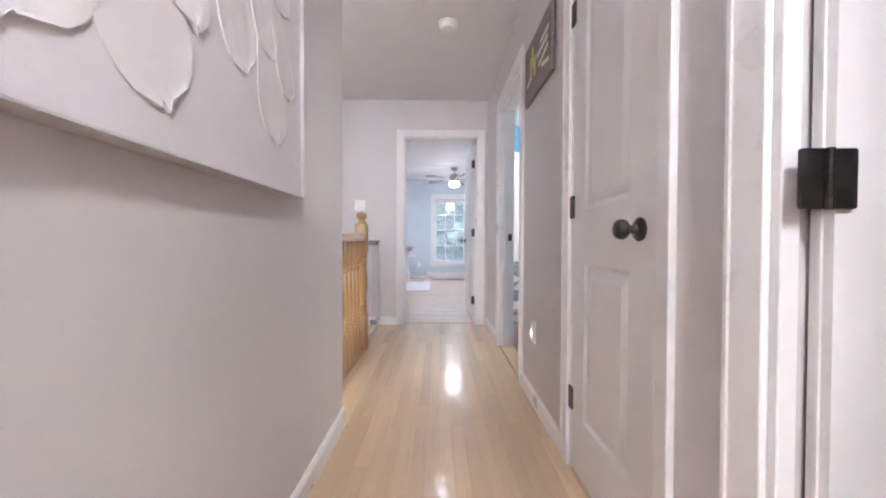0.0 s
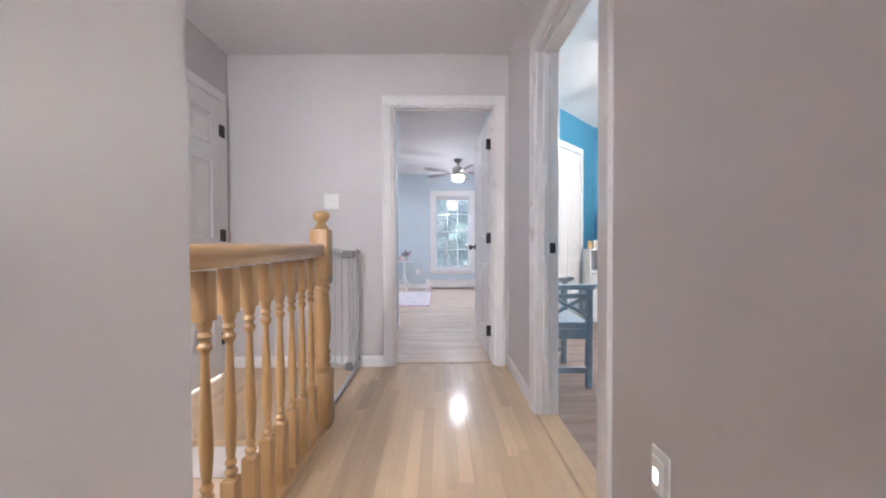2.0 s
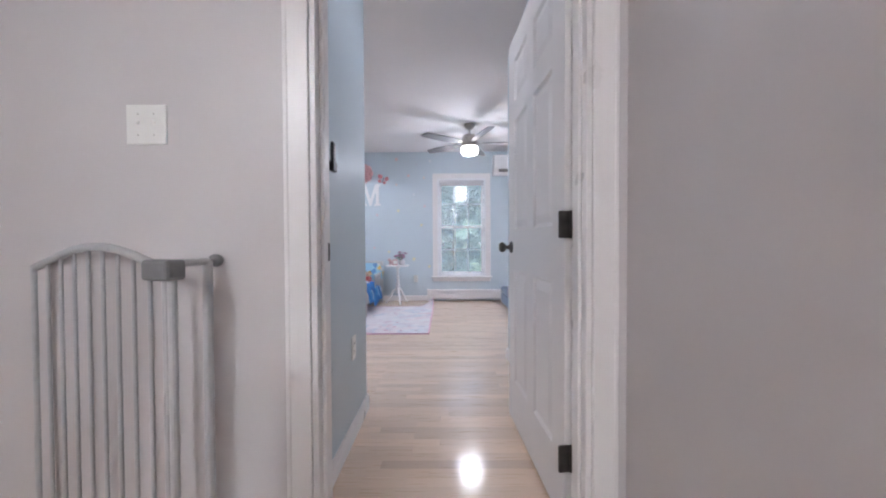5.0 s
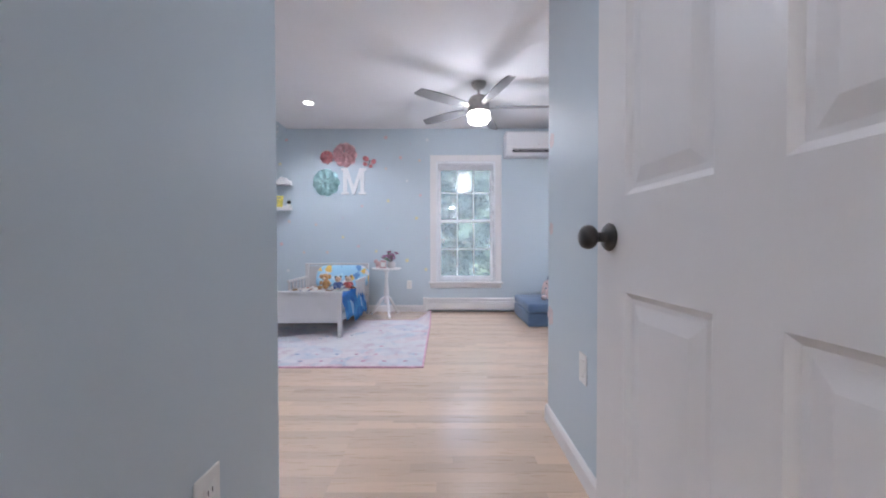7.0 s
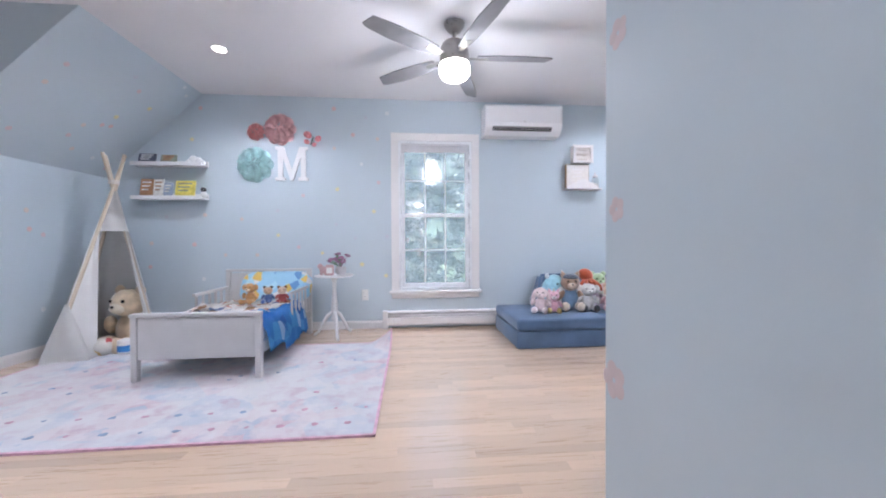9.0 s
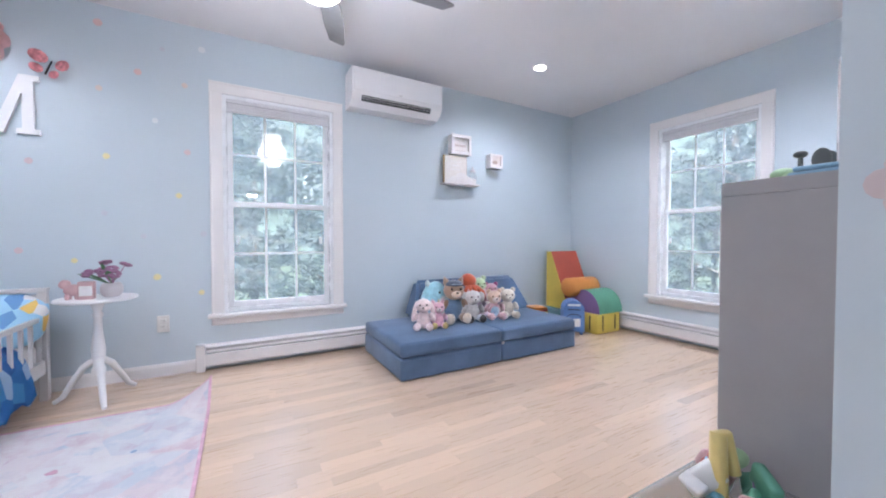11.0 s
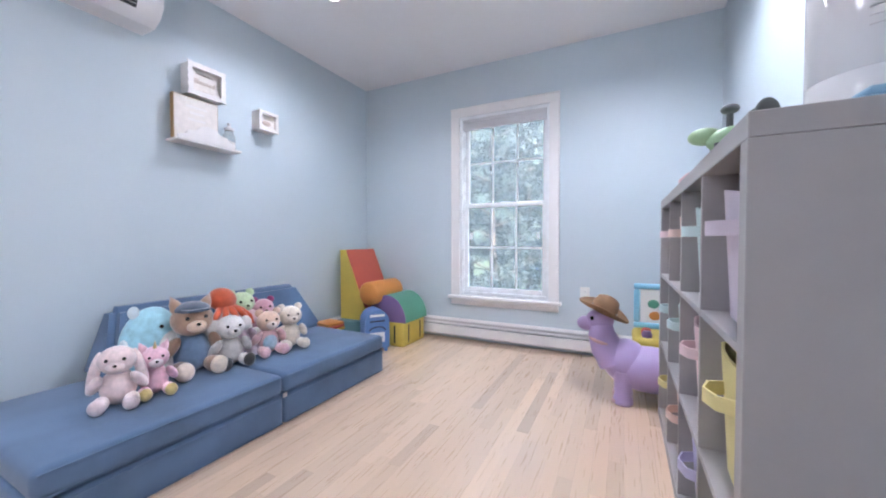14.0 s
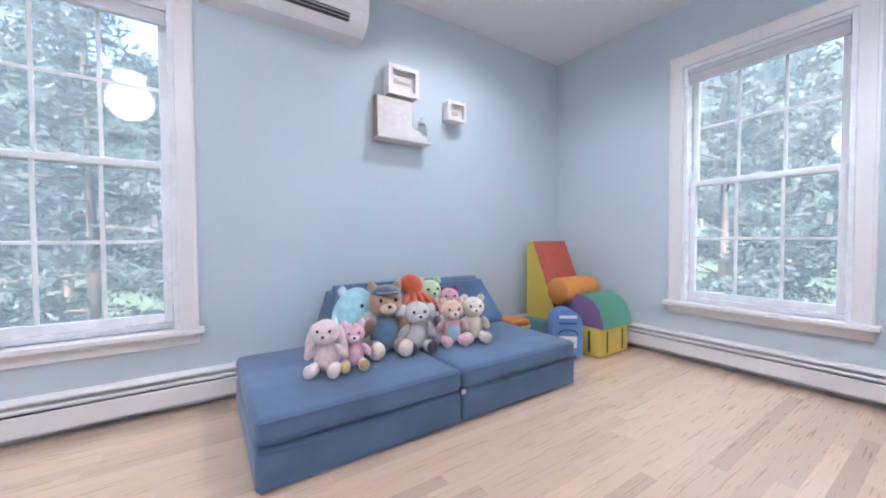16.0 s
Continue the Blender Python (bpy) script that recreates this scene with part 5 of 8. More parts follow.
# first two are in view; the last four are added unseen for brightness
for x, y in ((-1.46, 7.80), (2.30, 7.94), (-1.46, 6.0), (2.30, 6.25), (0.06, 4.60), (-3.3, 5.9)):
    cn = thing("recessed_light", pose(x, y, H), "lit round white-rimmed recessed ceiling light; four of the six are added unseen", "ceiling light", "recessed ceiling lights")
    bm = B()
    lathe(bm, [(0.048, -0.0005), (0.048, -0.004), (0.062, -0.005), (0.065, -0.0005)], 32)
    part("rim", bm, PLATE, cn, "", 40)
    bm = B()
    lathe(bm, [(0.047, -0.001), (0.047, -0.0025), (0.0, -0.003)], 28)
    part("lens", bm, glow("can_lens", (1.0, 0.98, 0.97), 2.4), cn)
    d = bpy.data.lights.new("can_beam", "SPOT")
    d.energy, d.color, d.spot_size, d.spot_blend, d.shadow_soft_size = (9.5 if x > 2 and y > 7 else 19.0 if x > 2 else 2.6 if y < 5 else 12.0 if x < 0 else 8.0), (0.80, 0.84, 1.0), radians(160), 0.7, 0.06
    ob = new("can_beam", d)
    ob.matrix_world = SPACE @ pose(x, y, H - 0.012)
ACW = plain("ac_plastic", (0.80, 0.79, 0.80), 0.35, 0, 8, 0.015, 0.0)
ac = thing("air_conditioner", pose(1.21, BY, 2.04), "white wall-mounted split air conditioner with a dark outlet slot", "air conditioner")
bm = B()
prof = [(-0.001, 0.0), (-0.13, 0.0), (-0.19, 0.035), (-0.222, 0.08), (-0.228, 0.12), (-0.228, 0.285), (-0.215, 0.297), (-0.001, 0.297)]
prism(bm, prof, -0.41, 0.41, 0)
part("body", bm, ACW, ac, "", 30)
bm = B()
box(bm, (-0.395, -0.236, 0.105), (0.395, -0.2285, 0.275), 0.004, 2)
part("front_panel", bm, ACW, ac)
bm = B()
prism(bm, [(-0.190, 0.0375), (-0.217, 0.076), (-0.2195, 0.0745), (-0.1935, 0.0355)], -0.33, 0.30, 0)
part("outlet_slot", bm, DARK, ac)
for k in range(2):
    bm = B()
    box(bm, (-0.33, -0.2175 + 0.013 * k, 0.064 - 0.014 * k), (0.30, -0.2145 + 0.013 * k, 0.067 - 0.014 * k))
    part("louvre", bm, ACW, ac)
bm = B()
box(bm, (-0.012, -0.2362, 0.12), (0.012, -0.2355, 0.125))
part("logo_mark", bm, STEEL, ac)

# wall plates by the entry
plate("switch_plate", pose(STL, 4.03, 1.30, 0, 0, 90), "white double rocker switch plate", "rocker", 2, "light switch")
plate("outlet", pose(STL, 4.525, 0.44, 0, 0, 90), "white plastic wall outlet plate")
plate("outlet", pose(STX, 5.245, 0.435, 0, 0, -90), "white plastic wall outlet plate", "rocker")
plate("outlet", pose(RX, 6.565, 0.475, 0, 0, -90), "white wall outlet above the heater")
plate("outlet", pose(-0.46, BY, 0.36), "white wall outlet beside the table")
rc = thing("fan_remote", pose(STL, 4.20, 1.297, 0, 0, 90), "slim black fan remote in its wall holder", "remote control")
bm = B()
box(bm, (-0.02, -0.018, -0.057), (0.02, -0.006, 0.057), 0.009, 3)
part("remote", bm, BLACK, rc)
bm = B()
box(bm, (-0.023, -0.021, -0.06), (0.023, -0.0005, -0.02), 0.004, 2)
part("holder", bm, BLACK, rc)
bm = B()
for k in range(4):
    lathe(bm, [(0.005, 0.0), (0.005, 0.0012)], 10, pose(0, -0.0178, 0.04 - 0.014 * k, 90))
part("buttons", bm, STEEL, rc)

# pastel dots stuck on the walls
drng = random.Random(12)
DOTS = [plain("dot_" + n, c, 0.6, 0, 20, 0.05, 0.0) for n, c in (("pink", (0.67, 0.53, 0.56)), ("coral", (0.72, 0.50, 0.50)), ("yellow", (0.76, 0.68, 0.38)), ("white", (0.70, 0.73, 0.75)), ("peach", (0.68, 0.58, 0.54)), ("grey", (0.56, 0.58, 0.64)))]


def dot(m, r, mat):
    bm = B()
    lathe(bm, [(r, 0.0004), (r * 0.97, 0.0012), (0.0, 0.0012)], 12, m)
    tagged(part("wall_dot", bm, mat, None), "small pastel paper dot stuck on the wall", "wall dot", "pastel wall dots")


placed = []
for k in range(400):
    if len(placed) >= 64:
        break
    x, z = drng.uniform(-2.7, 0.0), drng.uniform(0.55, 2.36)
    if -1.95 < x < -0.85 and z > 1.45 or x < -2.0 and z > (2.44 - (SX - x) * 0.87 - 0.1) or -2.8 < x < -1.9 and 1.35 < z < 1.95 or -0.2 < x or any((x - a) ** 2 + (z - b) ** 2 < 0.05 for a, b in placed):
        continue
    placed.append((x, z))
    dot(pose(x, BY, z, 90), drng.uniform(0.016, 0.024), drng.choice(DOTS))
sl = math.degrees(math.atan2(H - KZ, SX - KX))
for k in range(18):
    u, y = drng.random(), drng.uniform(7.45, 8.6)
    dot(Matrix.Translation((KX + (SX - KX) * u, y, KZ + (H - KZ) * u)) @ pose(0, 0, 0, 0, 180 - sl, 0), 0.02, drng.choice(DOTS))
for k in range(12):
    dot(pose(KX, drng.uniform(7.42, 8.05), drng.uniform(0.25, 1.5), 0, 90, 0), 0.02, drng.choice(DOTS))
for k in range(9):
    x, z = drng.uniform(-4.2, -2.5), drng.uniform(0.4, 2.3)
    if x > KX - 0.05 and z < KZ + (x - KX) * 0.87 + 0.12:
        continue
    dot(pose(x, 7.33, z, 90), 0.02, drng.choice(DOTS))
FADED = plain("faded_pink_decal", (0.62, 0.52, 0.53), 0.5, 0, 14, 0.08, 0.0)
for y, z, r in ((5.665, 0.985, 0.03), (5.675, 0.55, 0.045), (5.66, 1.42, 0.035)):
    fd = thing("flower_decal", pose(STX, y, z), "faded pink flower sticker on the pale blue wall", "wall sticker", "flower stickers")
    for k in range(5):
        bm = B()
        a = 2 * math.pi * k / 5
        ball(bm, (-0.0008, 0.62 * r * math.cos(a), 0.62 * r * math.sin(a)), (0.0006, r * 0.5, r * 0.5), None, 12, 6)
        part("petal", bm, FADED, fd)

# ---- bedroom: wall decoration ----
PINKF, CORALF, TEALF = (plain(n, c, 0.75, 0, 30, 0.1, 0.2) for n, c in (("pink_paper", (0.93, 0.62, 0.63)), ("coral_paper", (0.88, 0.45, 0.45)), ("aqua_paper", (0.66, 0.89, 0.89))))


def paper_flower(name, x, z, r, mat, label):
    th = thing(name, pose(x, BY, z), label, "paper flower", "paper flowers on the wall")
    rng = random.Random(int(r * 1000))
    for ring in range(5):
        n = (9, 8, 7, 5, 3)[ring]
        for k in range(n):
            a = 2 * math.pi * (k + 0.5 * ring) / n
            R0, ln = r * (0.78 - 0.17 * ring), r * (0.46 - 0.05 * ring)
            bm = B()
            nu, nv = 4, 5
            rows = []
            for i in range(nu + 1):
                u = i / nu
                row = []
                for j in range(nv):
                    v = j / (nv - 1) * 2 - 1
                    w = r * (0.34 - 0.04 * ring) * math.sin(math.pi * (0.18 + 0.72 * u))
                    rr = R0 - ln * 0.55 + ln * u
                    tang = a + v * w / max(0.03, r * 0.6)
                    dep = 0.012 + 0.020 * ring + 0.03 * (u ** 2) * (0.4 + 0.25 * ring) + 0.012 * v * v - (0.016 * (u > 0.9))
                    row.append(bm.verts.new((rr * math.cos(tang), -dep, rr * math.sin(tang))))
                rows.append(row)
            for p, q in zip(rows, rows[1:]):
                for j in range(nv - 1):
                    bm.faces.new((p[j], p[j + 1], q[j + 1], q[j]))
            bmesh.ops.solidify(bm, geom=bm.faces[:], thickness=0.0015)
            part("petal", bm, mat, th, "", 60)
    bm = B()
    lathe(bm, [(r * 0.30, 0.0005), (r * 0.22, 0.02), (r * 0.13, 0.085), (r * 0.07, 0.10), (0, 0.09)], 14, pose(0, 0, 0, 90))
    part("core", bm, mat, th, "", 50)


paper_flower("paper_flower", -1.31, 2.09, 0.165, PINKF, "large pink layered paper rose on the wall")
paper_flower("paper_flower", -1.55, 2.06, 0.09, CORALF, "small coral paper rose on the wall")
paper_flower("paper_flower", -1.56, 1.725, 0.185, TEALF, "large aqua layered paper rose on the wall")
lm = thing("letter_m", pose(-1.197, BY, 1.565), "white wooden letter M with serifs on the wall", "wall letter")
bm = B()
mo = [(-0.165, 0), (-0.065, 0), (-0.065, 0.03), (-0.09, 0.035), (-0.09, 0.24), (-0.015, 0.0), (0.015, 0.0), (0.09, 0.24), (0.09, 0.035), (0.065, 0.03), (0.065, 0), (0.165, 0), (0.165, 0.03), (0.14, 0.035), (0.14, 0.315), (0.165, 0.32), (0.165, 0.35), (0.08, 0.35), (0.0, 0.11), (-0.08, 0.35), (-0.165, 0.35), (-0.165, 0.32), (-0.14, 0.315), (-0.14, 0.035), (-0.165, 0.03)]
prism(bm, mo, -0.022, -0.001, 1)
part("letter", bm, WCAB, lm)
bf = thing("paper_butterfly", pose(-0.99, BY, 1.985, 0, 20, 0), "red patterned paper butterfly on the wall", "butterfly")
BFLY = plain("butterfly_paper", (0.60, 0.22, 0.24), 0.6, 0, 40, 0.5, 0.0)
for s_ in (-1, 1):
    for (lx, lz, w) in ((0.055, 0.035, 0.045), (0.04, -0.035, 0.032)):
        bm = B()
        ball(bm, (s_ * lx, -0.03, lz), (w, 0.002, w * 0.8), None, 14, 6, Euler((0, 0, s_ * -0.5)).to_matrix())
        part("wing", bm, BFLY, bf)
bm = B()
tube(bm, [(0, -0.012, -0.05), (0, -0.014, 0.04)], 0.005, 8)
part("body", bm, BLACK, bf)

BOOKC = [plain("book_" + str(i), c, 0.5, 0, 18, 0.3, 0.05) for i, c in enumerate(((0.10, 0.11, 0.16), (0.28, 0.30, 0.24), (0.40, 0.20, 0.10), (0.72, 0.70, 0.66), (0.35, 0.42, 0.55), (0.72, 0.60, 0.14), (0.60, 0.60, 0.62)))]


def wall_shelf(m, w, label):
    th = thing("wall_shelf", m, label, "shelf", "white wall shelves")
    bm = B()
    box(bm, (-w / 2, -0.13, -0.012), (w / 2, -0.001, 0.0), 0.002)
    part("board", bm, WCAB, th)
    bm = B()
    box(bm, (-w / 2, -0.012, 0.0), (w / 2, -0.001, 0.05), 0.002)
    part("back_rail", bm, WCAB, th)
    bm = B()
    box(bm, (-w / 2, -0.138, -0.02), (w / 2, -0.13, 0.018), 0.002)
    part("front_lip", bm, WCAB, th)
    return th


wall_shelf(pose(-2.35, BY, 1.70), 0.66, "white picture-ledge shelf with books")
wall_shelf(pose(-2.35, BY, 1.37), 0.66, "white picture-ledge shelf with books facing out")


wall_shelf(pose(-3.48, 7.33, 1.31), 0.60, "white picture-ledge shelf on the dormer wall")
wall_shelf(pose(-3.48, 7.33, 0.972), 0.60, "white picture-ledge shelf on the dormer wall")


def book(x, z, w, h, mat, label, tilt=12, tbar=None):
    th = thing("book", pose(x, BY - 0.085, z + 0.0012, -tilt), label, "book", "books on the wall shelves")
    bm = B()
    box(bm, (-w / 2, -0.008, 0.0), (w / 2, 0.008, h), 0.002)
    part("cover", bm, mat, th)
    bm = B()
    box(bm, (-w / 2 + 0.002, -0.006, h - 0.001), (w / 2 - 0.002, 0.006, h + 0.0008))
    part("pages", bm, PLATE, th)
    if tbar:
        for k in range(3):
            bm = B()
            box(bm, (-w * 0.35, -0.0092, h * (0.78 - 0.2 * k)), (w * (0.35 - 0.1 * k), -0.0081, h * (0.78 - 0.2 * k) + 0.014))
            part("print", bm, tbar, th)


book(-2.56, 1.70, 0.16, 0.11, BOOKC[0], "dark blue picture book leaning on the shelf", 14, BOOKC[6])
book(-2.36, 1.70, 0.15, 0.10, BOOKC[1], "green and brown picture book on the shelf", 14, BOOKC[2])
book(-2.57, 1.37, 0.12, 0.19, BOOKC[2], "orange-brown picture book on the shelf", 10, BOOKC[3])
book(-2.46, 1.37, 0.09, 0.19, BOOKC[3], "white picture book on the shelf", 10, BOOKC[2])
book(-2.37, 1.37, 0.08, 0.15, BOOKC[4], "blue picture book on the shelf", 10, BOOKC[3])
book(-2.21, 1.37, 0.185, 0.175, BOOKC[5], "yellow picture book with dark print", 10, BOOKC[1])
cl = thing("cloud_ornament", pose(-2.11, BY - 0.07, 1.70), "white cloud-shaped ornament on the shelf", "ornament")
bm = B()
for dx, dz, r in ((-0.06, 0.03, 0.03), (-0.02, 0.05, 0.045), (0.03, 0.04, 0.04), (0.07, 0.025, 0.025)):
    ball(bm, (dx, 0, dz), (r, 0.02, r), None, 14, 8)
part("cloud", bm, WCAB, cl)
cl = thing("bird_figure", pose(-2.035, BY - 0.07, 1.371), "small black and white bird figure on the shelf", "figurine")
bm = B()
ball(bm, (0, 0, 0.035), (0.03, 0.03, 0.035))
part("body", bm, PLATE, cl, "", 60)
bm = B()
ball(bm, (0, -0.006, 0.085), (0.027, 0.027, 0.026))
part("head", bm, BLACK, cl, "", 60)

# right side of the back wall: ledge, boxes, frame, jar
SCAL = plain("whitewashed_wood", (0.78, 0.74, 0.73), 0.5, 0, 12, 0.04, 0.15)
PAPER = plain("printed_card", (0.76, 0.70, 0.66), 0.6, 0, 30, 0.06, 0.0)
BROWNP = plain("brown_print", (0.50, 0.39, 0.33), 0.6, 0, 20, 0.1, 0.0)


def shadow_box(x, z, w, h, label):
    th = thing("shadow_box", pose(x, BY, z), label, "shadow box", "white shadow boxes")
    dp = 0.085
    bm = B()
    for lo, hi in (((-w / 2, -dp, 0), (-w / 2 + 0.01, -0.001, h)), ((w / 2 - 0.01, -dp, 0), (w / 2, -0.001, h)), ((-w / 2 + 0.01, -dp, 0), (w / 2 - 0.01, -0.001, 0.01)), ((-w / 2 + 0.01, -dp, h - 0.01), (w / 2 - 0.01, -0.001, h))):
        box(bm, lo, hi, 0.002)
    part("box", bm, SCAL, th)
    bm = B()
    outer = []
    for k in range(64):
        a = 2 * math.pi * k / 64
        c, s_ = math.cos(a), math.sin(a)
        q = max(abs(c), abs(s_))
        wob = 1.05 + 0.025 * math.cos(a * 16)
        outer.append((w / 2 * c / q * wob, h / 2 + h / 2 * s_ / q * wob))
    inner = [(w / 2 * 0.78 * math.cos(2 * math.pi * k / 64) / max(abs(math.cos(2 * math.pi * k / 64)), abs(math.sin(2 * math.pi * k / 64))), h / 2 + h / 2 * 0.72 * math.sin(2 * math.pi * k / 64) / max(abs(math.cos(2 * math.pi * k / 64)), abs(math.sin(2 * math.pi * k / 64)))) for k in range(64)]
    for ya in (-dp - 0.008, -dp):
        o = [bm.verts.new((p[0], ya, p[1])) for p in outer]
        i = [bm.verts.new((p[0], ya, p[1])) for p in inner]
        for k in range(64):
            bm.faces.new((o[k], o[(k + 1) % 64], i[(k + 1) % 64], i[k]))
        if ya == -dp:
            for k in range(64):
                bm.faces.new((po[k], po[(k + 1) % 64], o[(k + 1) % 64], o[k]))
                bm.faces.new((pi_[k], pi_[(k + 1) % 64], i[(k + 1) % 64], i[k]))
        po, pi_ = o, i
    part("scalloped_frame", bm, SCAL, th)
    bm = B()
    box(bm, (-w / 2 + 0.01, -0.06, 0.01), (w / 2 - 0.01, -0.056, h - 0.01))
    part("card", bm, PAPER, th)
    return th


sb = shadow_box(1.915, 1.785, 0.215, 0.185, "white scalloped shadow box with a printed card")
letters("lettering", "Blessed", 0.042, BROWNP, sb, pose(0, -0.062, 0.09, 90))
for k in range(3):
    bm = B()
    box(bm, (-0.05, -0.0635, 0.135 - 0.1 * (k % 2)), (0.05, -0.0605, 0.139 - 0.1 * (k % 2)))
    part("print", bm, BROWNP, sb)
sb = shadow_box(2.345, 1.695, 0.15, 0.135, "small white scalloped shadow box with a picture")
bm = B()
ball(bm, (0.0, -0.062, 0.06), (0.035, 0.004, 0.02))
part("figure", bm, BROWNP, sb)
lg = thing("cloud_ledge", pose(1.92, BY, 1.50), "white cloud-shaped wall ledge", "shelf")
bm = B()
box(bm, (-0.20, -0.11, -0.014), (0.20, -0.001, 0.0), 0.003)
part("board", bm, SCAL, lg)
bm = B()
cloud = [(-0.19, 0.0), (-0.19, 0.02), (-0.15, 0.03), (-0.13, 0.055), (-0.09, 0.06), (-0.06, 0.09), (-0.02, 0.10), (0.03, 0.09), (0.06, 0.065), (0.10, 0.06), (0.12, 0.035), (0.15, 0.025), (0.15, 0.0)]
prism(bm, cloud, -0.112, -0.10, 1)
part("cloud_front", bm, SCAL, lg)
fr = thing("framed_print", pose(1.86, BY - 0.035, 1.5012), "framed white print with brown side boards", "picture")
bm = B()
box(bm, (-0.13, -0.03, 0.0), (0.13, 0.0, 0.265), 0.002)
part("frame", bm, KRAFT, fr)
bm = B()
box(bm, (-0.125, -0.0335, 0.005), (0.125, -0.0305, 0.26), 0.001)
part("print", bm, PAPER, fr)
for z, w in ((0.20, 0.12), (0.165, 0.08), (0.125, 0.10)):
    bm = B()
    box(bm, (-w / 2, -0.0345, z), (w / 2, -0.0336, z + 0.012))
    part("lettering", bm, SCAL, fr)
JAR = bpy.data.materials.new("clear_jar")
JAR.use_nodes = True
JAR.node_tree.nodes["Principled BSDF"].inputs["Transmission Weight"].default_value = 0.9
JAR.node_tree.nodes["Principled BSDF"].inputs["Roughness"].default_value = 0.08
JAR.node_tree.nodes["Principled BSDF"].inputs["IOR"].default_value = 1.2
jr = thing("glass_jar", pose(2.065, BY - 0.06, 1.5012), "clear glass jar with a silver lid and tan trinkets", "jar")
bm = B()
lathe(bm, [(0.03, 0.0), (0.036, 0.006), (0.036, 0.09), (0.026, 0.11), (0.026, 0.125)], 22)
part("jar", bm, JAR, jr, "", 60)
bm = B()
lathe(bm, [(0.03, 0.001), (0.031, 0.05), (0.0, 0.06)], 16)
part("trinkets", bm, PAPER, jr, "tan trinkets")
bm = B()
lathe(bm, [(0.029, 0.125), (0.03, 0.14), (0.012, 0.15), (0.008, 0.162), (0.012, 0.172), (0.0, 0.18)], 18)
part("lid", bm, SILV, jr, "silver lid with a knob", 60)

# ---- bedroom: rug ----
rugm, rnt, rb = nodes_of("faded_oriental_rug")
tc = rnt.nodes.new("ShaderNodeTexCoord")
v1 = node(rnt, "ShaderNodeTexVoronoi", Scale=3.2)
v2 = node(rnt, "ShaderNodeTexVoronoi", Scale=11.0)
n1 = node(rnt, "ShaderNodeTexNoise", Scale=7.0, Detail=6.0, Roughness=0.7)
n2 = node(rnt, "ShaderNodeTexNoise", Scale=420.0, Detail=1.0)
for q in (v1, v2, n1, n2):
    rnt.links.new(tc.outputs["Object"], q.inputs["Vector"])
c1 = ramp(rnt, v1.outputs["Color"], [(0.15, (0.62, 0.60, 0.61)), (0.42, (0.60, 0.38, 0.43)), (0.55, (0.62, 0.60, 0.61)), (0.72, (0.34, 0.43, 0.56)), (0.85, (0.62, 0.60, 0.60))])
c2 = ramp(rnt, v2.outputs["Color"], [(0.2, (0.64, 0.62, 0.63)), (0.5, (0.54, 0.40, 0.47)), (0.6, (0.65, 0.63, 0.63)), (0.8, (0.38, 0.47, 0.57))])
f1 = ramp(rnt, n1.outputs[0], [(0.42, (0.1, 0.1, 0.1)), (0.62, (0.85, 0.85, 0.85))])
f2 = ramp(rnt, n1.outputs[0], [(0.38, (0.9, 0.9, 0.9)), (0.60, (0.08, 0.08, 0.08))])
mxa = rnt.nodes.new("ShaderNodeMix")
mxa.data_type = "RGBA"
rnt.links.new(f1, mxa.inputs["Factor"])
rnt.links.new(c1, mxa.inputs["A"])
rnt.links.new(c2, mxa.inputs["B"])
mxb = rnt.nodes.new("ShaderNodeMix")
mxb.data_type = "RGBA"
rnt.links.new(f2, mxb.inputs["Factor"])
rnt.links.new(mxa.outputs["Result"], mxb.inputs["A"])
mxb.inputs["B"].default_value = (0.66, 0.64, 0.65, 1)
rnt.links.new(mxb.outputs["Result"], rb.inputs["Base Color"])
rb.inputs["Roughness"].default_value = 0.95
rb.inputs["Specular IOR Level"].default_value = 0.15
bp = node(rnt, "ShaderNodeBump", Strength=0.5, Distance=0.003)
rnt.links.new(n2.outputs[0], bp.inputs["Height"])
rnt.links.new(bp.outputs[0], rb.inputs["Normal"])
RUG_EDGE = plain("pink_rug_binding", (0.66, 0.40, 0.50), 0.9, 0, 20, 0.15, 0.5, 200)
RUG_BLUE = plain("blue_rug_pattern", (0.26, 0.34, 0.47), 0.95, 0, 22, 0.28, 0.5, 300, spec=0.15)
RUG_PINK = plain("pink_rug_pattern", (0.52, 0.30, 0.38), 0.95, 0, 22, 0.28, 0.5, 300, spec=0.15)
RX0, RX1, RY0, RY1 = -2.75, -0.145, 6.495, 8.10
rug = thing("rug", pose(0, 0, 0), "faded white, pink and blue patterned rug with a curled corner", "rug")


def curl(x, y):
    d = max(0.0, 0.22 - ((x - RX1) ** 2 + (y - RY1) ** 2) ** 0.5)
    return 0.13 * (d / 0.22) ** 1.7


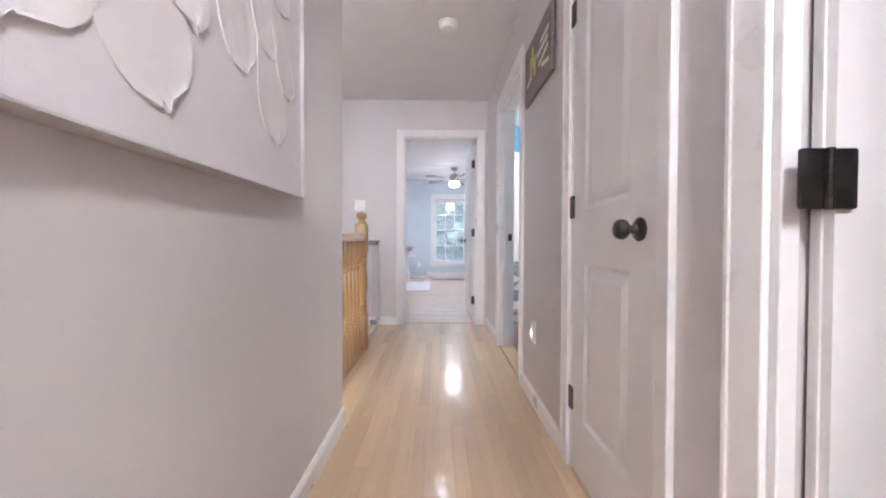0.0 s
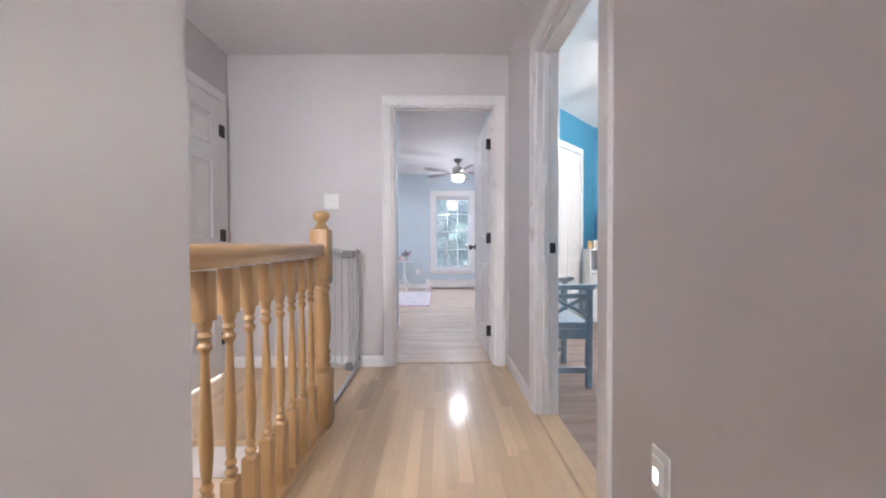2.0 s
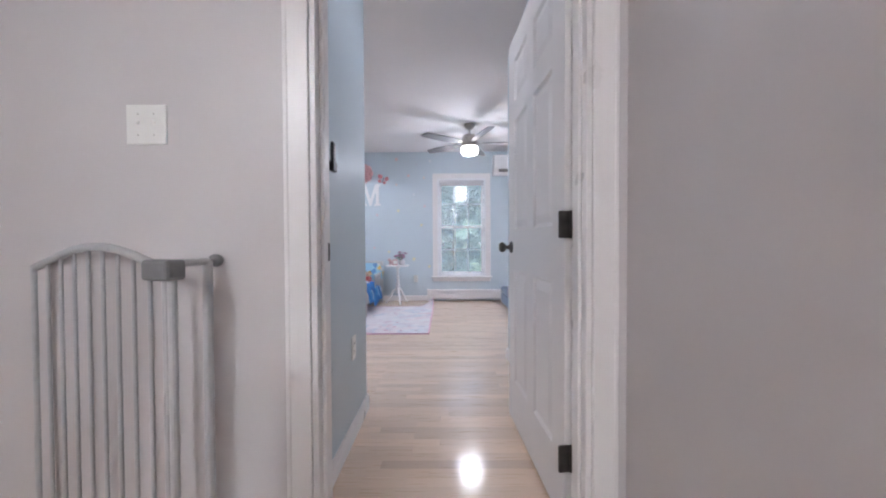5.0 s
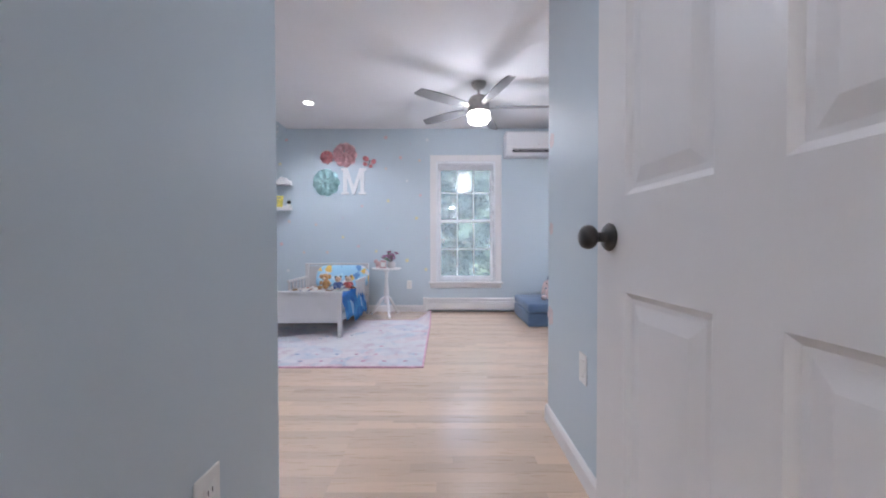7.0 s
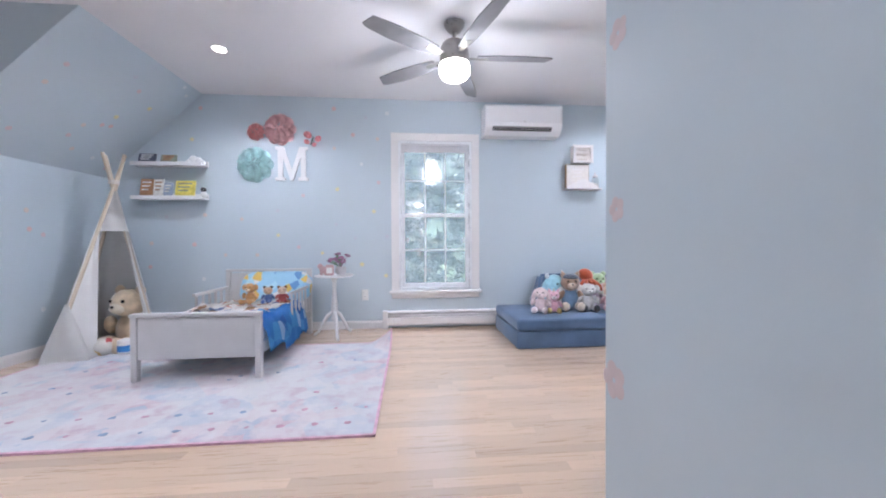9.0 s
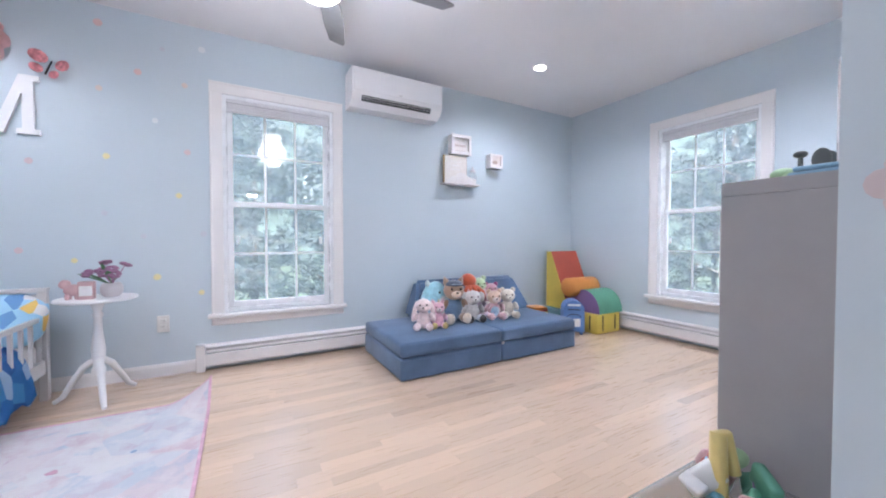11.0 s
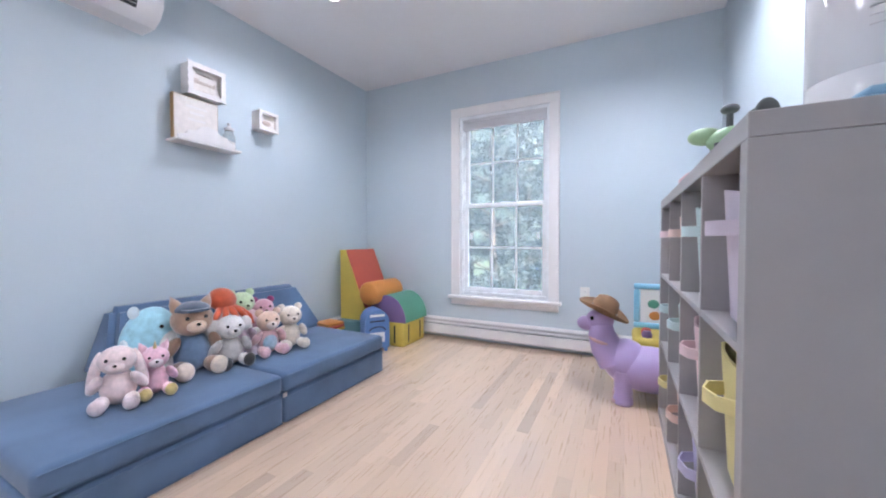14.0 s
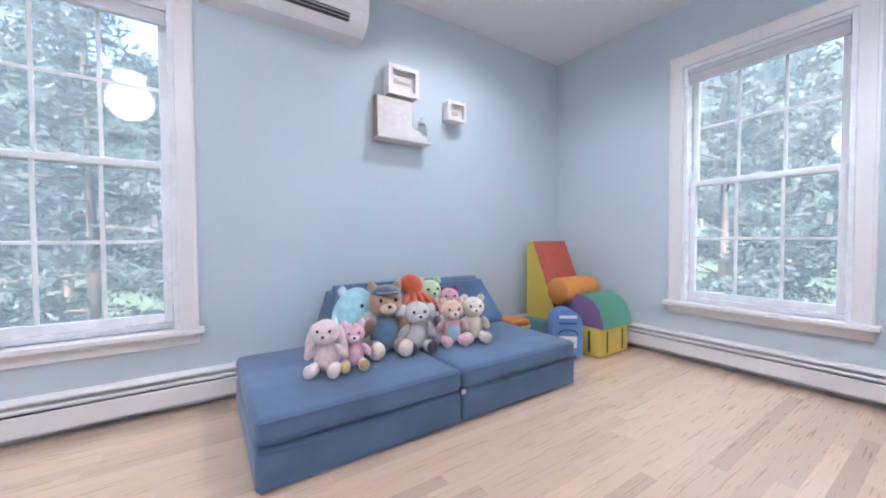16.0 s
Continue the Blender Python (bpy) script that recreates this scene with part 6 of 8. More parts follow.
def sheet(bm, x0, y0, x1, y1, z, nx, ny, th):
    g = [[bm.verts.new((x0 + (x1 - x0) * i / nx, y0 + (y1 - y0) * j / ny, 0)) for i in range(nx + 1)] for j in range(ny + 1)]
    lo = [[bm.verts.new((v.co.x, v.co.y, 0)) for v in r] for r in g]
    for r, rl in zip(g, lo):
        for v, w in zip(r, rl):
            k = curl(v.co.x, v.co.y)
            v.co.z, w.co.z = z + k, z - th + k
    for j in range(ny):
        for i in range(nx):
            bm.faces.new((g[j][i], g[j][i + 1], g[j + 1][i + 1], g[j + 1][i]))
            bm.faces.new((lo[j][i], lo[j + 1][i], lo[j + 1][i + 1], lo[j][i + 1]))
    for j in range(ny):
        for i in (0, nx):
            bm.faces.new((g[j][i], g[j + 1][i], lo[j + 1][i], lo[j][i]))
    for i in range(nx):
        for j in (0, ny):
            bm.faces.new((g[j][i], g[j][i + 1], lo[j][i + 1], lo[j][i]))


bm = B()
sheet(bm, RX0 + 0.012, RY0 + 0.012, RX1 - 0.012, RY1 - 0.012, 0.010, 90, 60, 0.0085)
part("woven_surface", bm, rugm, rug)
bm = B()
sheet(bm, RX0, RY0, RX1, RY0 + 0.014, 0.011, 90, 1, 0.0105)
sheet(bm, RX0, RY1 - 0.014, RX1, RY1, 0.011, 90, 1, 0.0105)
sheet(bm, RX0, RY0, RX0 + 0.014, RY1, 0.011, 1, 60, 0.0105)
sheet(bm, RX1 - 0.014, RY0, RX1, RY1, 0.011, 1, 60, 0.0105)
part("binding", bm, RUG_EDGE, rug, "pink bound edge")
rrng = random.Random(21)
for k in range(46):
    # woven motifs in rows along the border and a few in the field
    if k < 30:
        x, y = RX0 + 0.2 + (RX1 - RX0 - 0.35) * (k % 15) / 14, (RY0 + 0.13) if k < 15 else (RY0 + 0.30)
        if k >= 15:
            x += 0.07
    else:
        x, y = rrng.uniform(RX0 + 0.3, RX1 - 0.2), rrng.uniform(RY0 + 0.45, RY1 - 0.3)
    bm = B()
    s_ = rrng.uniform(0.012, 0.024)
    poly = [(x + s_ * rrng.uniform(0.6, 1.2) * math.cos(2 * math.pi * j / 8), y + s_ * rrng.uniform(0.5, 1.0) * math.sin(2 * math.pi * j / 8)) for j in range(8)]
    prism(bm, poly, 0.0088, 0.0108, 2)
    part("motif", bm, RUG_BLUE if rrng.random() < 0.55 else RUG_PINK, rug)

# ---- bedroom: bed ----
BEDG = plain("light_grey_bed_paint", (0.60, 0.585, 0.58), 0.4, 0, 8, 0.03, 0.08)
SHEETW = plain("white_print_sheet", (0.78, 0.75, 0.73), 0.9, 0, 9, 0.08, 0.3, 120)
bed = thing("toddler_bed", pose(-1.383, 7.94, 0), "small light grey wooden bed with a solid footboard, unmade", "bed")
hw = 0.388
for y, zt in ((-0.62, 0.44), (0.61, 0.64)):
    for s_ in (-1, 1):
        bm = B()
        box(bm, (s_ * hw - 0.02, y - 0.02, 0), (s_ * hw + 0.02, y + 0.02, zt), 0.003)
        part("leg", bm, BEDG, bed)
bm = B()
box(bm, (-hw + 0.02, -0.632, 0.15), (hw - 0.02, -0.614, 0.43), 0.003)
box(bm, (-hw - 0.022, -0.648, 0.43), (hw + 0.022, -0.598, 0.455), 0.005, 2)
part("footboard", bm, BEDG, bed)
bm = B()
box(bm, (-hw + 0.02, 0.60, 0.20), (hw - 0.02, 0.62, 0.62), 0.003)
box(bm, (-hw - 0.022, 0.585, 0.635), (hw + 0.022, 0.64, 0.658), 0.005, 2)
part("headboard", bm, BEDG, bed)
for s_ in (-1, 1):
    bm = B()
    box(bm, (s_ * hw - 0.012, -0.60, 0.16), (s_ * hw + 0.012, 0.59, 0.24), 0.003)
    part("side_rail", bm, BEDG, bed)
    bm = B()
    box(bm, (s_ * hw - 0.012, 0.02, 0.47), (s_ * hw + 0.012, 0.59, 0.495), 0.003)
    part("guard_rail", bm, BEDG, bed)
    for k in range(6):
        bm = B()
        box(bm, (s_ * hw - 0.008, 0.05 + 0.10 * k, 0.24), (s_ * hw + 0.008, 0.066 + 0.10 * k, 0.47))
        part("spindle", bm, BEDG, bed)
bm = B()
box(bm, (-hw + 0.016, -0.60, 0.20), (hw - 0.016, 0.59, 0.335), 0.03, 3)
part("mattress", bm, SHEETW, bed, "", 50)


def cloth(name, m, w, ln, label, cat, bands, z=0.012, seed=1, amp=0.02, drop=None):
    """A crumpled cover over the bed: drape falls past the edges; bands of colour across."""
    th = thing(name, m, label, cat)
    nx, ny = 44, 40
    for (u0, u1, mat) in bands:
        bm = B()
        i0, i1 = round(u0 * nx), round(u1 * nx)
        g = []
        for j in range(ny + 1):
            row = []
            for i in range(i0, i1 + 1):
                x, y = -w / 2 + w * i / nx, -ln / 2 + ln * j / ny
                h = amp * (noise.noise((x * 5 + seed, y * 5, 0.3)) + 0.6 * noise.noise((x * 13, y * 11 + seed, 1.0)))
                ex = max(0.0, abs(x) - 0.36)
                zz = z + abs(h) - ex * 1.6 + (0.02 if ex == 0 else 0)
                xx = math.copysign(min(abs(x), 0.38 + ex * 0.25 + 0.012), x)
                row.append(bm.verts.new((xx, y + 0.02 * noise.noise((x * 3, y * 3, 4.0)), zz)))
            g.append(row)
        for p, q in zip(g, g[1:]):
            for k in range(len(p) - 1):
                bm.faces.new((p[k], p[k + 1], q[k + 1], q[k]))
        bmesh.ops.solidify(bm, geom=bm.faces[:], thickness=0.006)
        part("cover", bm, mat, th, "", 80)
    return th




def print_cloth(name, base, cols, scale):
    m, nt, b = nodes_of(name)
    tcn = nt.nodes.new("ShaderNodeTexCoord")
    vo = node(nt, "ShaderNodeTexVoronoi", Scale=scale)
    nt.links.new(tcn.outputs["Object"], vo.inputs["Vector"])
    sep = nt.nodes.new("ShaderNodeSeparateColor")
    nt.links.new(vo.outputs["Color"], sep.inputs[0])
    stops = [(0.0, base), (0.45, base)] + [(0.5 + 0.5 * k / len(cols), c) for k, c in enumerate(cols)]
    r = nt.nodes.new("ShaderNodeValToRGB")
    r.color_ramp.interpolation = "CONSTANT"
    while len(r.color_ramp.elements) < len(stops):
        r.color_ramp.elements.new(0.5)
    for e, (p, c) in zip(r.color_ramp.elements, stops):
        e.position, e.color = p, (*c, 1)
    nt.links.new(sep.outputs[0], r.inputs[0])
    nt.links.new(r.outputs[0], b.inputs["Base Color"])
    b.inputs["Roughness"].default_value = 0.9
    nn = node(nt, "ShaderNodeTexNoise", Scale=300.0)
    nt.links.new(tcn.outputs["Object"], nn.inputs["Vector"])
    bpn = node(nt, "ShaderNodeBump", Strength=0.3, Distance=0.002)
    nt.links.new(nn.outputs[0], bpn.inputs["Height"])
    nt.links.new(bpn.outputs[0], b.inputs["Normal"])
    return m


CLOTH_W = print_cloth("white_printed_cloth", (0.78, 0.75, 0.73), ((0.55, 0.20, 0.12), (0.40, 0.24, 0.14), (0.75, 0.70, 0.66), (0.16, 0.22, 0.40)), 16.0)
CLOTH_B = print_cloth("blue_printed_cloth", (0.06, 0.25, 0.62), ((0.10, 0.38, 0.72), (0.05, 0.18, 0.52), (0.45, 0.65, 0.85), (0.08, 0.30, 0.66)), 11.0)
PILLOWM = print_cloth("pale_blue_printed_pillow", (0.36, 0.62, 0.78), ((0.74, 0.74, 0.74), (0.80, 0.55, 0.16), (0.45, 0.72, 0.84), (0.15, 0.32, 0.60)), 14.0)
cloth("blanket", pose(-1.383, 8.02, 0.335), 1.06, 0.62, "white and blue printed blanket, crumpled on the bed", "blanket", ((0.0, 0.80, CLOTH_W), (0.80, 1.0, CLOTH_B)), 0.012, 3, 0.05)
cloth("blanket", pose(-1.37, 7.58, 0.335), 0.98, 0.40, "bright blue printed blanket folded over the side of the bed", "blanket", ((0.0, 0.7, CLOTH_W), (0.7, 1.0, CLOTH_B)), 0.02, 8, 0.03)
pl = thing("pillow", pose(-1.30, 8.44, 0.36, 62), "pale blue printed pillow propped against the headboard", "pillow")
bm = B()
ball(bm, (0, 0.14, 0), (0.34, 0.17, 0.07), None, 28, 16)
for v in bm.verts:
    for ax, r in ((0, 0.34), (1, 0.17)):
        c = v.co[ax] - (0.14 if ax else 0)
        t_ = abs(c) / r
        c = math.copysign(r * t_ ** 0.55, c) if t_ > 1e-6 else 0
        v.co[ax] = c + (0.14 if ax else 0)
part("pillow", bm, PILLOWM, pl, "", 80)


# ---- plush toys ----
FUR = {}


def furmat(c):
    if c not in FUR:
        FUR[c] = fur("plush_" + str(len(FUR)), tuple(min(0.82, v * 1.12) for v in c))
    return FUR[c]


EYE = plain("plush_eye", (0.015, 0.013, 0.012), 0.12, 0, 10, 0.05, 0.0)


def plush(name, loc, rz, s, label, body, head=None, belly=None, ear=None, muzzle=None, ears="round", limbs=True, feet=None, limb=None, extra=None, tilt=0, head_z=1.0):
    """A seated plush toy facing -y in its own space, s its size (height about 0.3 at s=1)."""
    if loc[0] > 1 and loc[1] > 7.9:
        loc, s = (loc[0], loc[1] + 0.055, loc[2]), s * 0.92
    th = thing(name, pose(*loc, tilt, 0, rz) @ Matrix.Scale(s, 4), label, "plush toy", "plush toys")
    head, ear, feet = head or body, ear or head or body, feet or body
    bm = B()
    ball(bm, (0, 0.01, 0.085), (0.075, 0.065, 0.09))
    bb = part("body", bm, furmat(body), th, "", 80)
    if belly:
        bm = B()
        ball(bm, (0, -0.018, 0.08), (0.055, 0.045, 0.065))
        part("belly", bm, furmat(belly), th, "", 80)
    bm = B()
    hz = 0.225 * head_z
    ball(bm, (0, -0.01, hz), (0.078, 0.068, 0.07))
    hd = part("head", bm, furmat(head), th, "", 80)
    for q in (-1, 1):
        bm = B()
        ball(bm, (q * 0.033, -0.070, hz + 0.015), 0.0082, None, 12, 8)
        part("eye", bm, EYE, hd, "", 80)
    bm = B()
    ball(bm, (0, -0.066, hz - 0.020), (0.036, 0.028, 0.027))
    mz = part("muzzle", bm, furmat(muzzle or head), hd, "", 80)
    bm = B()
    ball(bm, (0, -0.094, hz - 0.010), (0.009, 0.006, 0.007), None, 10, 6)
    part("nose", bm, EYE, mz, "", 80)
    for q in (-1, 1):
        bm = B()
        if ears == "round":
            ball(bm, (q * 0.058, 0.0, hz + 0.060), (0.028, 0.014, 0.028))
        elif ears == "point":
            lathe(bm, [(0.026, 0.0), (0.02, 0.03), (0.0, 0.065)], 12, pose(q * 0.048, 0, hz + 0.045, 0, q * 22, 0))
        elif ears == "long":
            ball(bm, (q * 0.088, 0.0, hz - 0.055), (0.024, 0.014, 0.105), None, 16, 12, Euler((0, q * -0.22, 0)).to_matrix())
        elif ears == "flop":
            ball(bm, (q * 0.085, -0.005, hz + 0.01), (0.040, 0.014, 0.045))
        else:
            bm.free()
            continue
        part("ear", bm, furmat(ear), hd, "", 80)
    if limbs:
        for q in (-1, 1):
            bm = B()
            ball(bm, (q * 0.085, -0.025, 0.115), (0.026, 0.028, 0.062), None, 16, 10, Euler((0.5, q * -0.5, 0)).to_matrix())
            part("arm", bm, furmat(limb or body), th, "", 80)
            bm = B()
            ball(bm, (q * 0.058, -0.075, 0.034), (0.034, 0.070, 0.033))
            lgp = part("leg", bm, furmat(limb or body), th, "", 80)
            bm = B()
            ball(bm, (q * 0.062, -0.128, 0.040), (0.034, 0.026, 0.038))
            part("foot", bm, furmat(feet), lgp, "", 80)
    return th


# on the bed and in the tent
plush("plush_dog", (-1.42, 8.20, 0.37), -10, 0.62, "golden plush puppy leaning on the pillow", (0.55, 0.30, 0.13), muzzle=(0.72, 0.58, 0.42), ears="flop")
plush("cloth_doll", (-1.27, 8.21, 0.37), 6, 0.5, "small dark-haired cloth figure on the pillow", (0.10, 0.16, 0.35), head=(0.55, 0.36, 0.25), ear=(0.05, 0.03, 0.02), ears="round")
plush("cloth_doll", (-1.15, 8.22, 0.37), 14, 0.5, "small cloth figure in red on the pillow", (0.50, 0.12, 0.12), head=(0.56, 0.40, 0.30), ear=(0.18, 0.08, 0.04), ears="round")
plush("plush_bear", (-2.46, 8.24, 0.0), -12, 1.75, "large tan plush bear sitting in the play tent", (0.64, 0.51, 0.36), muzzle=(0.72, 0.64, 0.52), ears="round")
plush("plush_toy", (-2.66, 8.06, 0.0), 20, 0.62, "small pink plush toy in the play tent", (0.62, 0.44, 0.44))
bk = thing("toy_ball", pose(-2.47, 7.97, 0.075), "red and white toy ball by the tent", "ball")
bm = B()
ball(bm, (0, 0, 0), 0.072, None, 24, 16)
part("ball", bm, print_cloth("ball_print", (0.7, 0.66, 0.6), ((0.5, 0.1, 0.1), (0.7, 0.5, 0.2), (0.1, 0.2, 0.4)), 9.0), bk, "", 80)
bx = thing("toy_box", pose(-2.33, 8.0, 0), "small white and blue toy tin by the tent", "toy box")
bm = B()
lathe(bm, [(0.05, 0), (0.055, 0.005), (0.055, 0.12), (0.05, 0.125), (0, 0.125)], 22)
part("tin", bm, PLATE, bx, "", 40)
bm = B()
lathe(bm, [(0.0556, 0.03), (0.0562, 0.031), (0.0562, 0.08), (0.0556, 0.081)], 22)
part("label_band", bm, CLOTH_B, bx)

# play tent
CANVAS = plain("white_tent_canvas", (0.80, 0.78, 0.76), 0.85, 0, 7, 0.03, 0.4, 220)
POLE = wood("pine_pole", (0.56, 0.44, 0.32), (0.72, 0.61, 0.48), "NONE", 0.5, 2, 1, 0)
tent = thing("play_tent", pose(-2.55, 8.20, 0), "white canvas play tent on wooden poles with its door flap open", "play tent")
corners = [Vector((-0.20, -0.42, 0.0)), Vector((0.46, -0.13, 0.0)), Vector((0.06, 0.42, 0.0)), Vector((-0.47, 0.12, 0.0))]
apex = Vector((0.0, 0.0, 1.46))
for k, c in enumerate(corners):
    e = c + (apex - c) * 1.16 + Vector(((0.02, -0.01, 0), (-0.02, 0.015, 0), (-0.01, -0.02, 0), (0.015, 0.02, 0))[k])
    bm = B()
    tube(bm, [c * 0.93, e], 0.013, 10)
    part("pole", bm, POLE, tent, "", 60)


def panel(bm, pts, n=8, sag=0.02, out=Vector((0, 0, 0))):
    """A cloth face between four corners, sagging a little, with thickness."""
    a, b, c, d = (Vector(p) for p in pts)
    g = []
    for j in range(n + 1):
        v = j / n
        g.append([bm.verts.new((a.lerp(b, i / n)).lerp(d.lerp(c, i / n), v) + out * (sag * math.sin(math.pi * i / n) * math.sin(math.pi * v) + 0.006 * math.sin(9 * i / n + 4 * v))) for i in range(n + 1)])
    for p, q in zip(g, g[1:]):
        for i in range(n):
            bm.faces.new((p[i], p[i + 1], q[i + 1], q[i]))
    bmesh.ops.solidify(bm, geom=bm.faces[:], thickness=0.002)


for k in range(4):
    a, b = corners[k], corners[(k + 1) % 4]
    mid = (a + b) / 2
    ta, tb_ = a.lerp(apex, 0.94), b.lerp(apex, 0.94)
    nrm = Vector((mid.x, mid.y, 0)).normalized() * -1
    bm = B()
    if k == 0:
        # the doorway: an upper piece, and flaps drawn to each side
        panel(bm, (a.lerp(apex, 0.70), b.lerp(apex, 0.70), tb_, ta), 8, 0.01, nrm)
        panel(bm, (a, a.lerp(b, 0.42), a.lerp(apex, 0.70).lerp(b.lerp(apex, 0.70), 0.12), a.lerp(apex, 0.70)), 8, 0.03, nrm)
        panel(bm, (b.lerp(a, 0.10), b, b.lerp(apex, 0.70), b.lerp(apex, 0.70).lerp(a.lerp(apex, 0.70), 0.10)), 8, 0.01, nrm)
    else:
        panel(bm, (a, b, tb_, ta), 10, 0.02, nrm)
    part("canvas_side", bm, CANVAS, tent, "", 70)
bm = B()
panel(bm, (corners[0] + Vector((0.0, -0.05, 0.002)), corners[0] + Vector((0.30, 0.05, 0.002)), corners[0].lerp(apex, 0.30) + Vector((0.04, -0.03, 0)), corners[0].lerp(apex, 0.30) + Vector((0.0, -0.02, 0))), 8, 0.03, Vector((0.3, -0.9, 0)))
part("door_flap", bm, CANVAS, tent, "", 70)
for k in range(3):
    bm = B()
    tube(bm, [apex + Vector((0.035 * math.cos(q), 0.035 * math.sin(q), -0.02 + 0.012 * k)) for q in [2 * math.pi * j / 14 for j in range(15)]], 0.005, 6)
    part("cord", bm, PAPER, tent)

# side table with its things
st = thing("side_table", pose(-0.72, 8.40, 0), "small round white pedestal table with three curved legs", "table")
bm = B()
lathe(bm, [(0.0, 0.585), (0.17, 0.585), (0.182, 0.59), (0.185, 0.597), (0.18, 0.605), (0.0, 0.605)], 36)
part("top", bm, WCAB, st, "", 40)
bm = B()
lathe(bm, [(0.03, 0.16), (0.034, 0.18), (0.022, 0.21), (0.03, 0.25), (0.034, 0.30), (0.022, 0.40), (0.018, 0.48), (0.026, 0.50), (0.018, 0.52), (0.03, 0.56), (0.06, 0.585)], 22)
part("column", bm, WCAB, st, "", 50)
for k in range(3):
    a = radians(-70 + 120 * k)
    bm = B()
    pts = [(0.015, 0.24), (0.07, 0.20), (0.12, 0.12), (0.165, 0.04), (0.205, 0.012)]
    tube(bm, [(p * math.cos(a), p * math.sin(a), z) for p, z in pts], 0.021, 10, 0.012)
    part("leg", bm, WCAB, st, "", 60)
pot = thing("flower_pot", pose(-0.655, 8.40, 0.605), "grey pot with purple silk flowers and green leaves", "potted plant")
bm = B()
lathe(bm, [(0.035, 0), (0.05, 0.02), (0.053, 0.05), (0.046, 0.075), (0.04, 0.08), (0, 0.075)], 20)
part("pot", bm, SILV, pot, "", 50)
GREEN = plain("leaf_green", (0.08, 0.20, 0.09), 0.5, 0, 20, 0.2, 0.1)
PURP = plain("purple_petal", (0.30, 0.15, 0.24), 0.7, 0, 20, 0.25, 0.1)
frng = random.Random(6)
for k in range(13):
    a, el = frng.uniform(0, 6.28), frng.uniform(0.25, 1.2)
    d_ = Vector((math.cos(a) * math.cos(el), math.sin(a) * math.cos(el), math.sin(el)))
    tip = Vector((0, 0, 0.075)) + d_ * frng.uniform(0.07, 0.14)
    bm = B()
    if k % 2:
        ball(bm, tip, (0.05, 0.014, 0.004), None, 10, 6, d_.to_track_quat("X", "Z").to_matrix())
        tube(bm, [(0, 0, 0.07), tip], 0.0025, 6)
        part("leaf", bm, GREEN, pot)
    else:
        for j in range(6):
            b = 2 * math.pi * j / 6
            q = d_.to_track_quat("Z", "Y")
            ball(bm, tip + q @ Vector((0.018 * math.cos(b), 0.018 * math.sin(b), 0.004)), (0.016, 0.016, 0.009), None, 8, 6)
        tube(bm, [(0, 0, 0.07), tip], 0.0025, 6)
        part("blossom", bm, PURP, pot, "", 60)
PINKP = plain("pink_plastic", (0.62, 0.40, 0.40), 0.5, 0, 14, 0.1, 0.05)
pg = thing("piggy_bank", pose(-0.81, 8.36, 0.605), "small pink piggy bank on the table", "piggy bank")
bm = B()
ball(bm, (0, 0, 0.05), (0.04, 0.034, 0.034))
ball(bm, (-0.03, -0.01, 0.085), (0.026, 0.024, 0.026))
for q in (-1, 1):
    for w in (-1, 1):
        lathe(bm, [(0.009, 0.0), (0.011, 0.03)], 8, pose(q * 0.02, w * 0.018, 0))
part("body", bm, PINKP, pg, "", 60)
pg = thing("small_box", pose(-0.745, 8.33, 0.605), "small pink and white box on the table", "box")
bm = B()
box(bm, (-0.035, -0.02, 0), (0.035, 0.02, 0.10), 0.004)
part("box", bm, PINKP, pg)
bm = B()
box(bm, (-0.028, -0.0215, 0.02), (0.028, -0.0202, 0.075), 0.0005)
part("label", bm, PLATE, pg)

# ---- couch ----
SUEDE = plain("blue_microsuede", (0.098, 0.158, 0.258), 0.85, 0, 3.5, 0.24, 0.35, 400, 0.25, spec=0.25)
couch = thing("play_couch", pose(0.92, 7.765, 0), "blue microsuede folding play couch on the floor", "couch")
for x0, x1 in ((0.0, 0.838), (0.842, 1.655)):
    for z0, z1 in ((0.001, 0.149), (0.153, 0.252)):
        bm = B()
        box(bm, (x0, 0.0 if z0 > 0.1 else 0.006, z0), (x1, 0.80, z1), 0.030 if z0 > 0.1 else 0.018, 4)
        mt = part("mattress_half", bm, SUEDE, couch, "", 60)
        bm = B()
        tube(bm, [(x0 + 0.012, 0.001, z1 - 0.013), (x1 - 0.012, 0.001, z1 - 0.013)], 0.0028, 6)
        tube(bm, [(x0 + 0.012, 0.001, z0 + 0.013), (x1 - 0.012, 0.001, z0 + 0.013)], 0.0028, 6)
        part("piping", bm, SUEDE, mt)
bm = B()
box(bm, (0.828, -0.006, 0.140), (0.852, -0.001, 0.162), 0.002)
part("zip_pull", bm, SILV, couch)
bk = thing("back_cushion", pose(1.945, 8.36, 0.254), "blue microsuede wedge back cushion against the wall", "cushion")
bm = B()
vs = []
for y, z, hwid in ((-0.02, 0.0, 0.65), (0.26, 0.0, 0.65), (0.26, 0.318, 0.55), (0.16, 0.318, 0.55)):
    vs.append((bm.verts.new((-hwid, y, z)), bm.verts.new((hwid, y, z))))
for k in range(4):
    a, b = vs[k], vs[(k + 1) % 4]
    bm.faces.new((a[0], a[1], b[1], b[0]))
bm.faces.new([v[0] for v in vs])
bm.faces.new([v[1] for v in vs])
bmesh.ops.recalc_face_normals(bm, faces=bm.faces)
bmesh.ops.bevel(bm, geom=bm.edges[:], offset=0.03, segments=4, affect="EDGES")
part("cushion", bm, SUEDE, bk, "", 60)

Z = 0.253
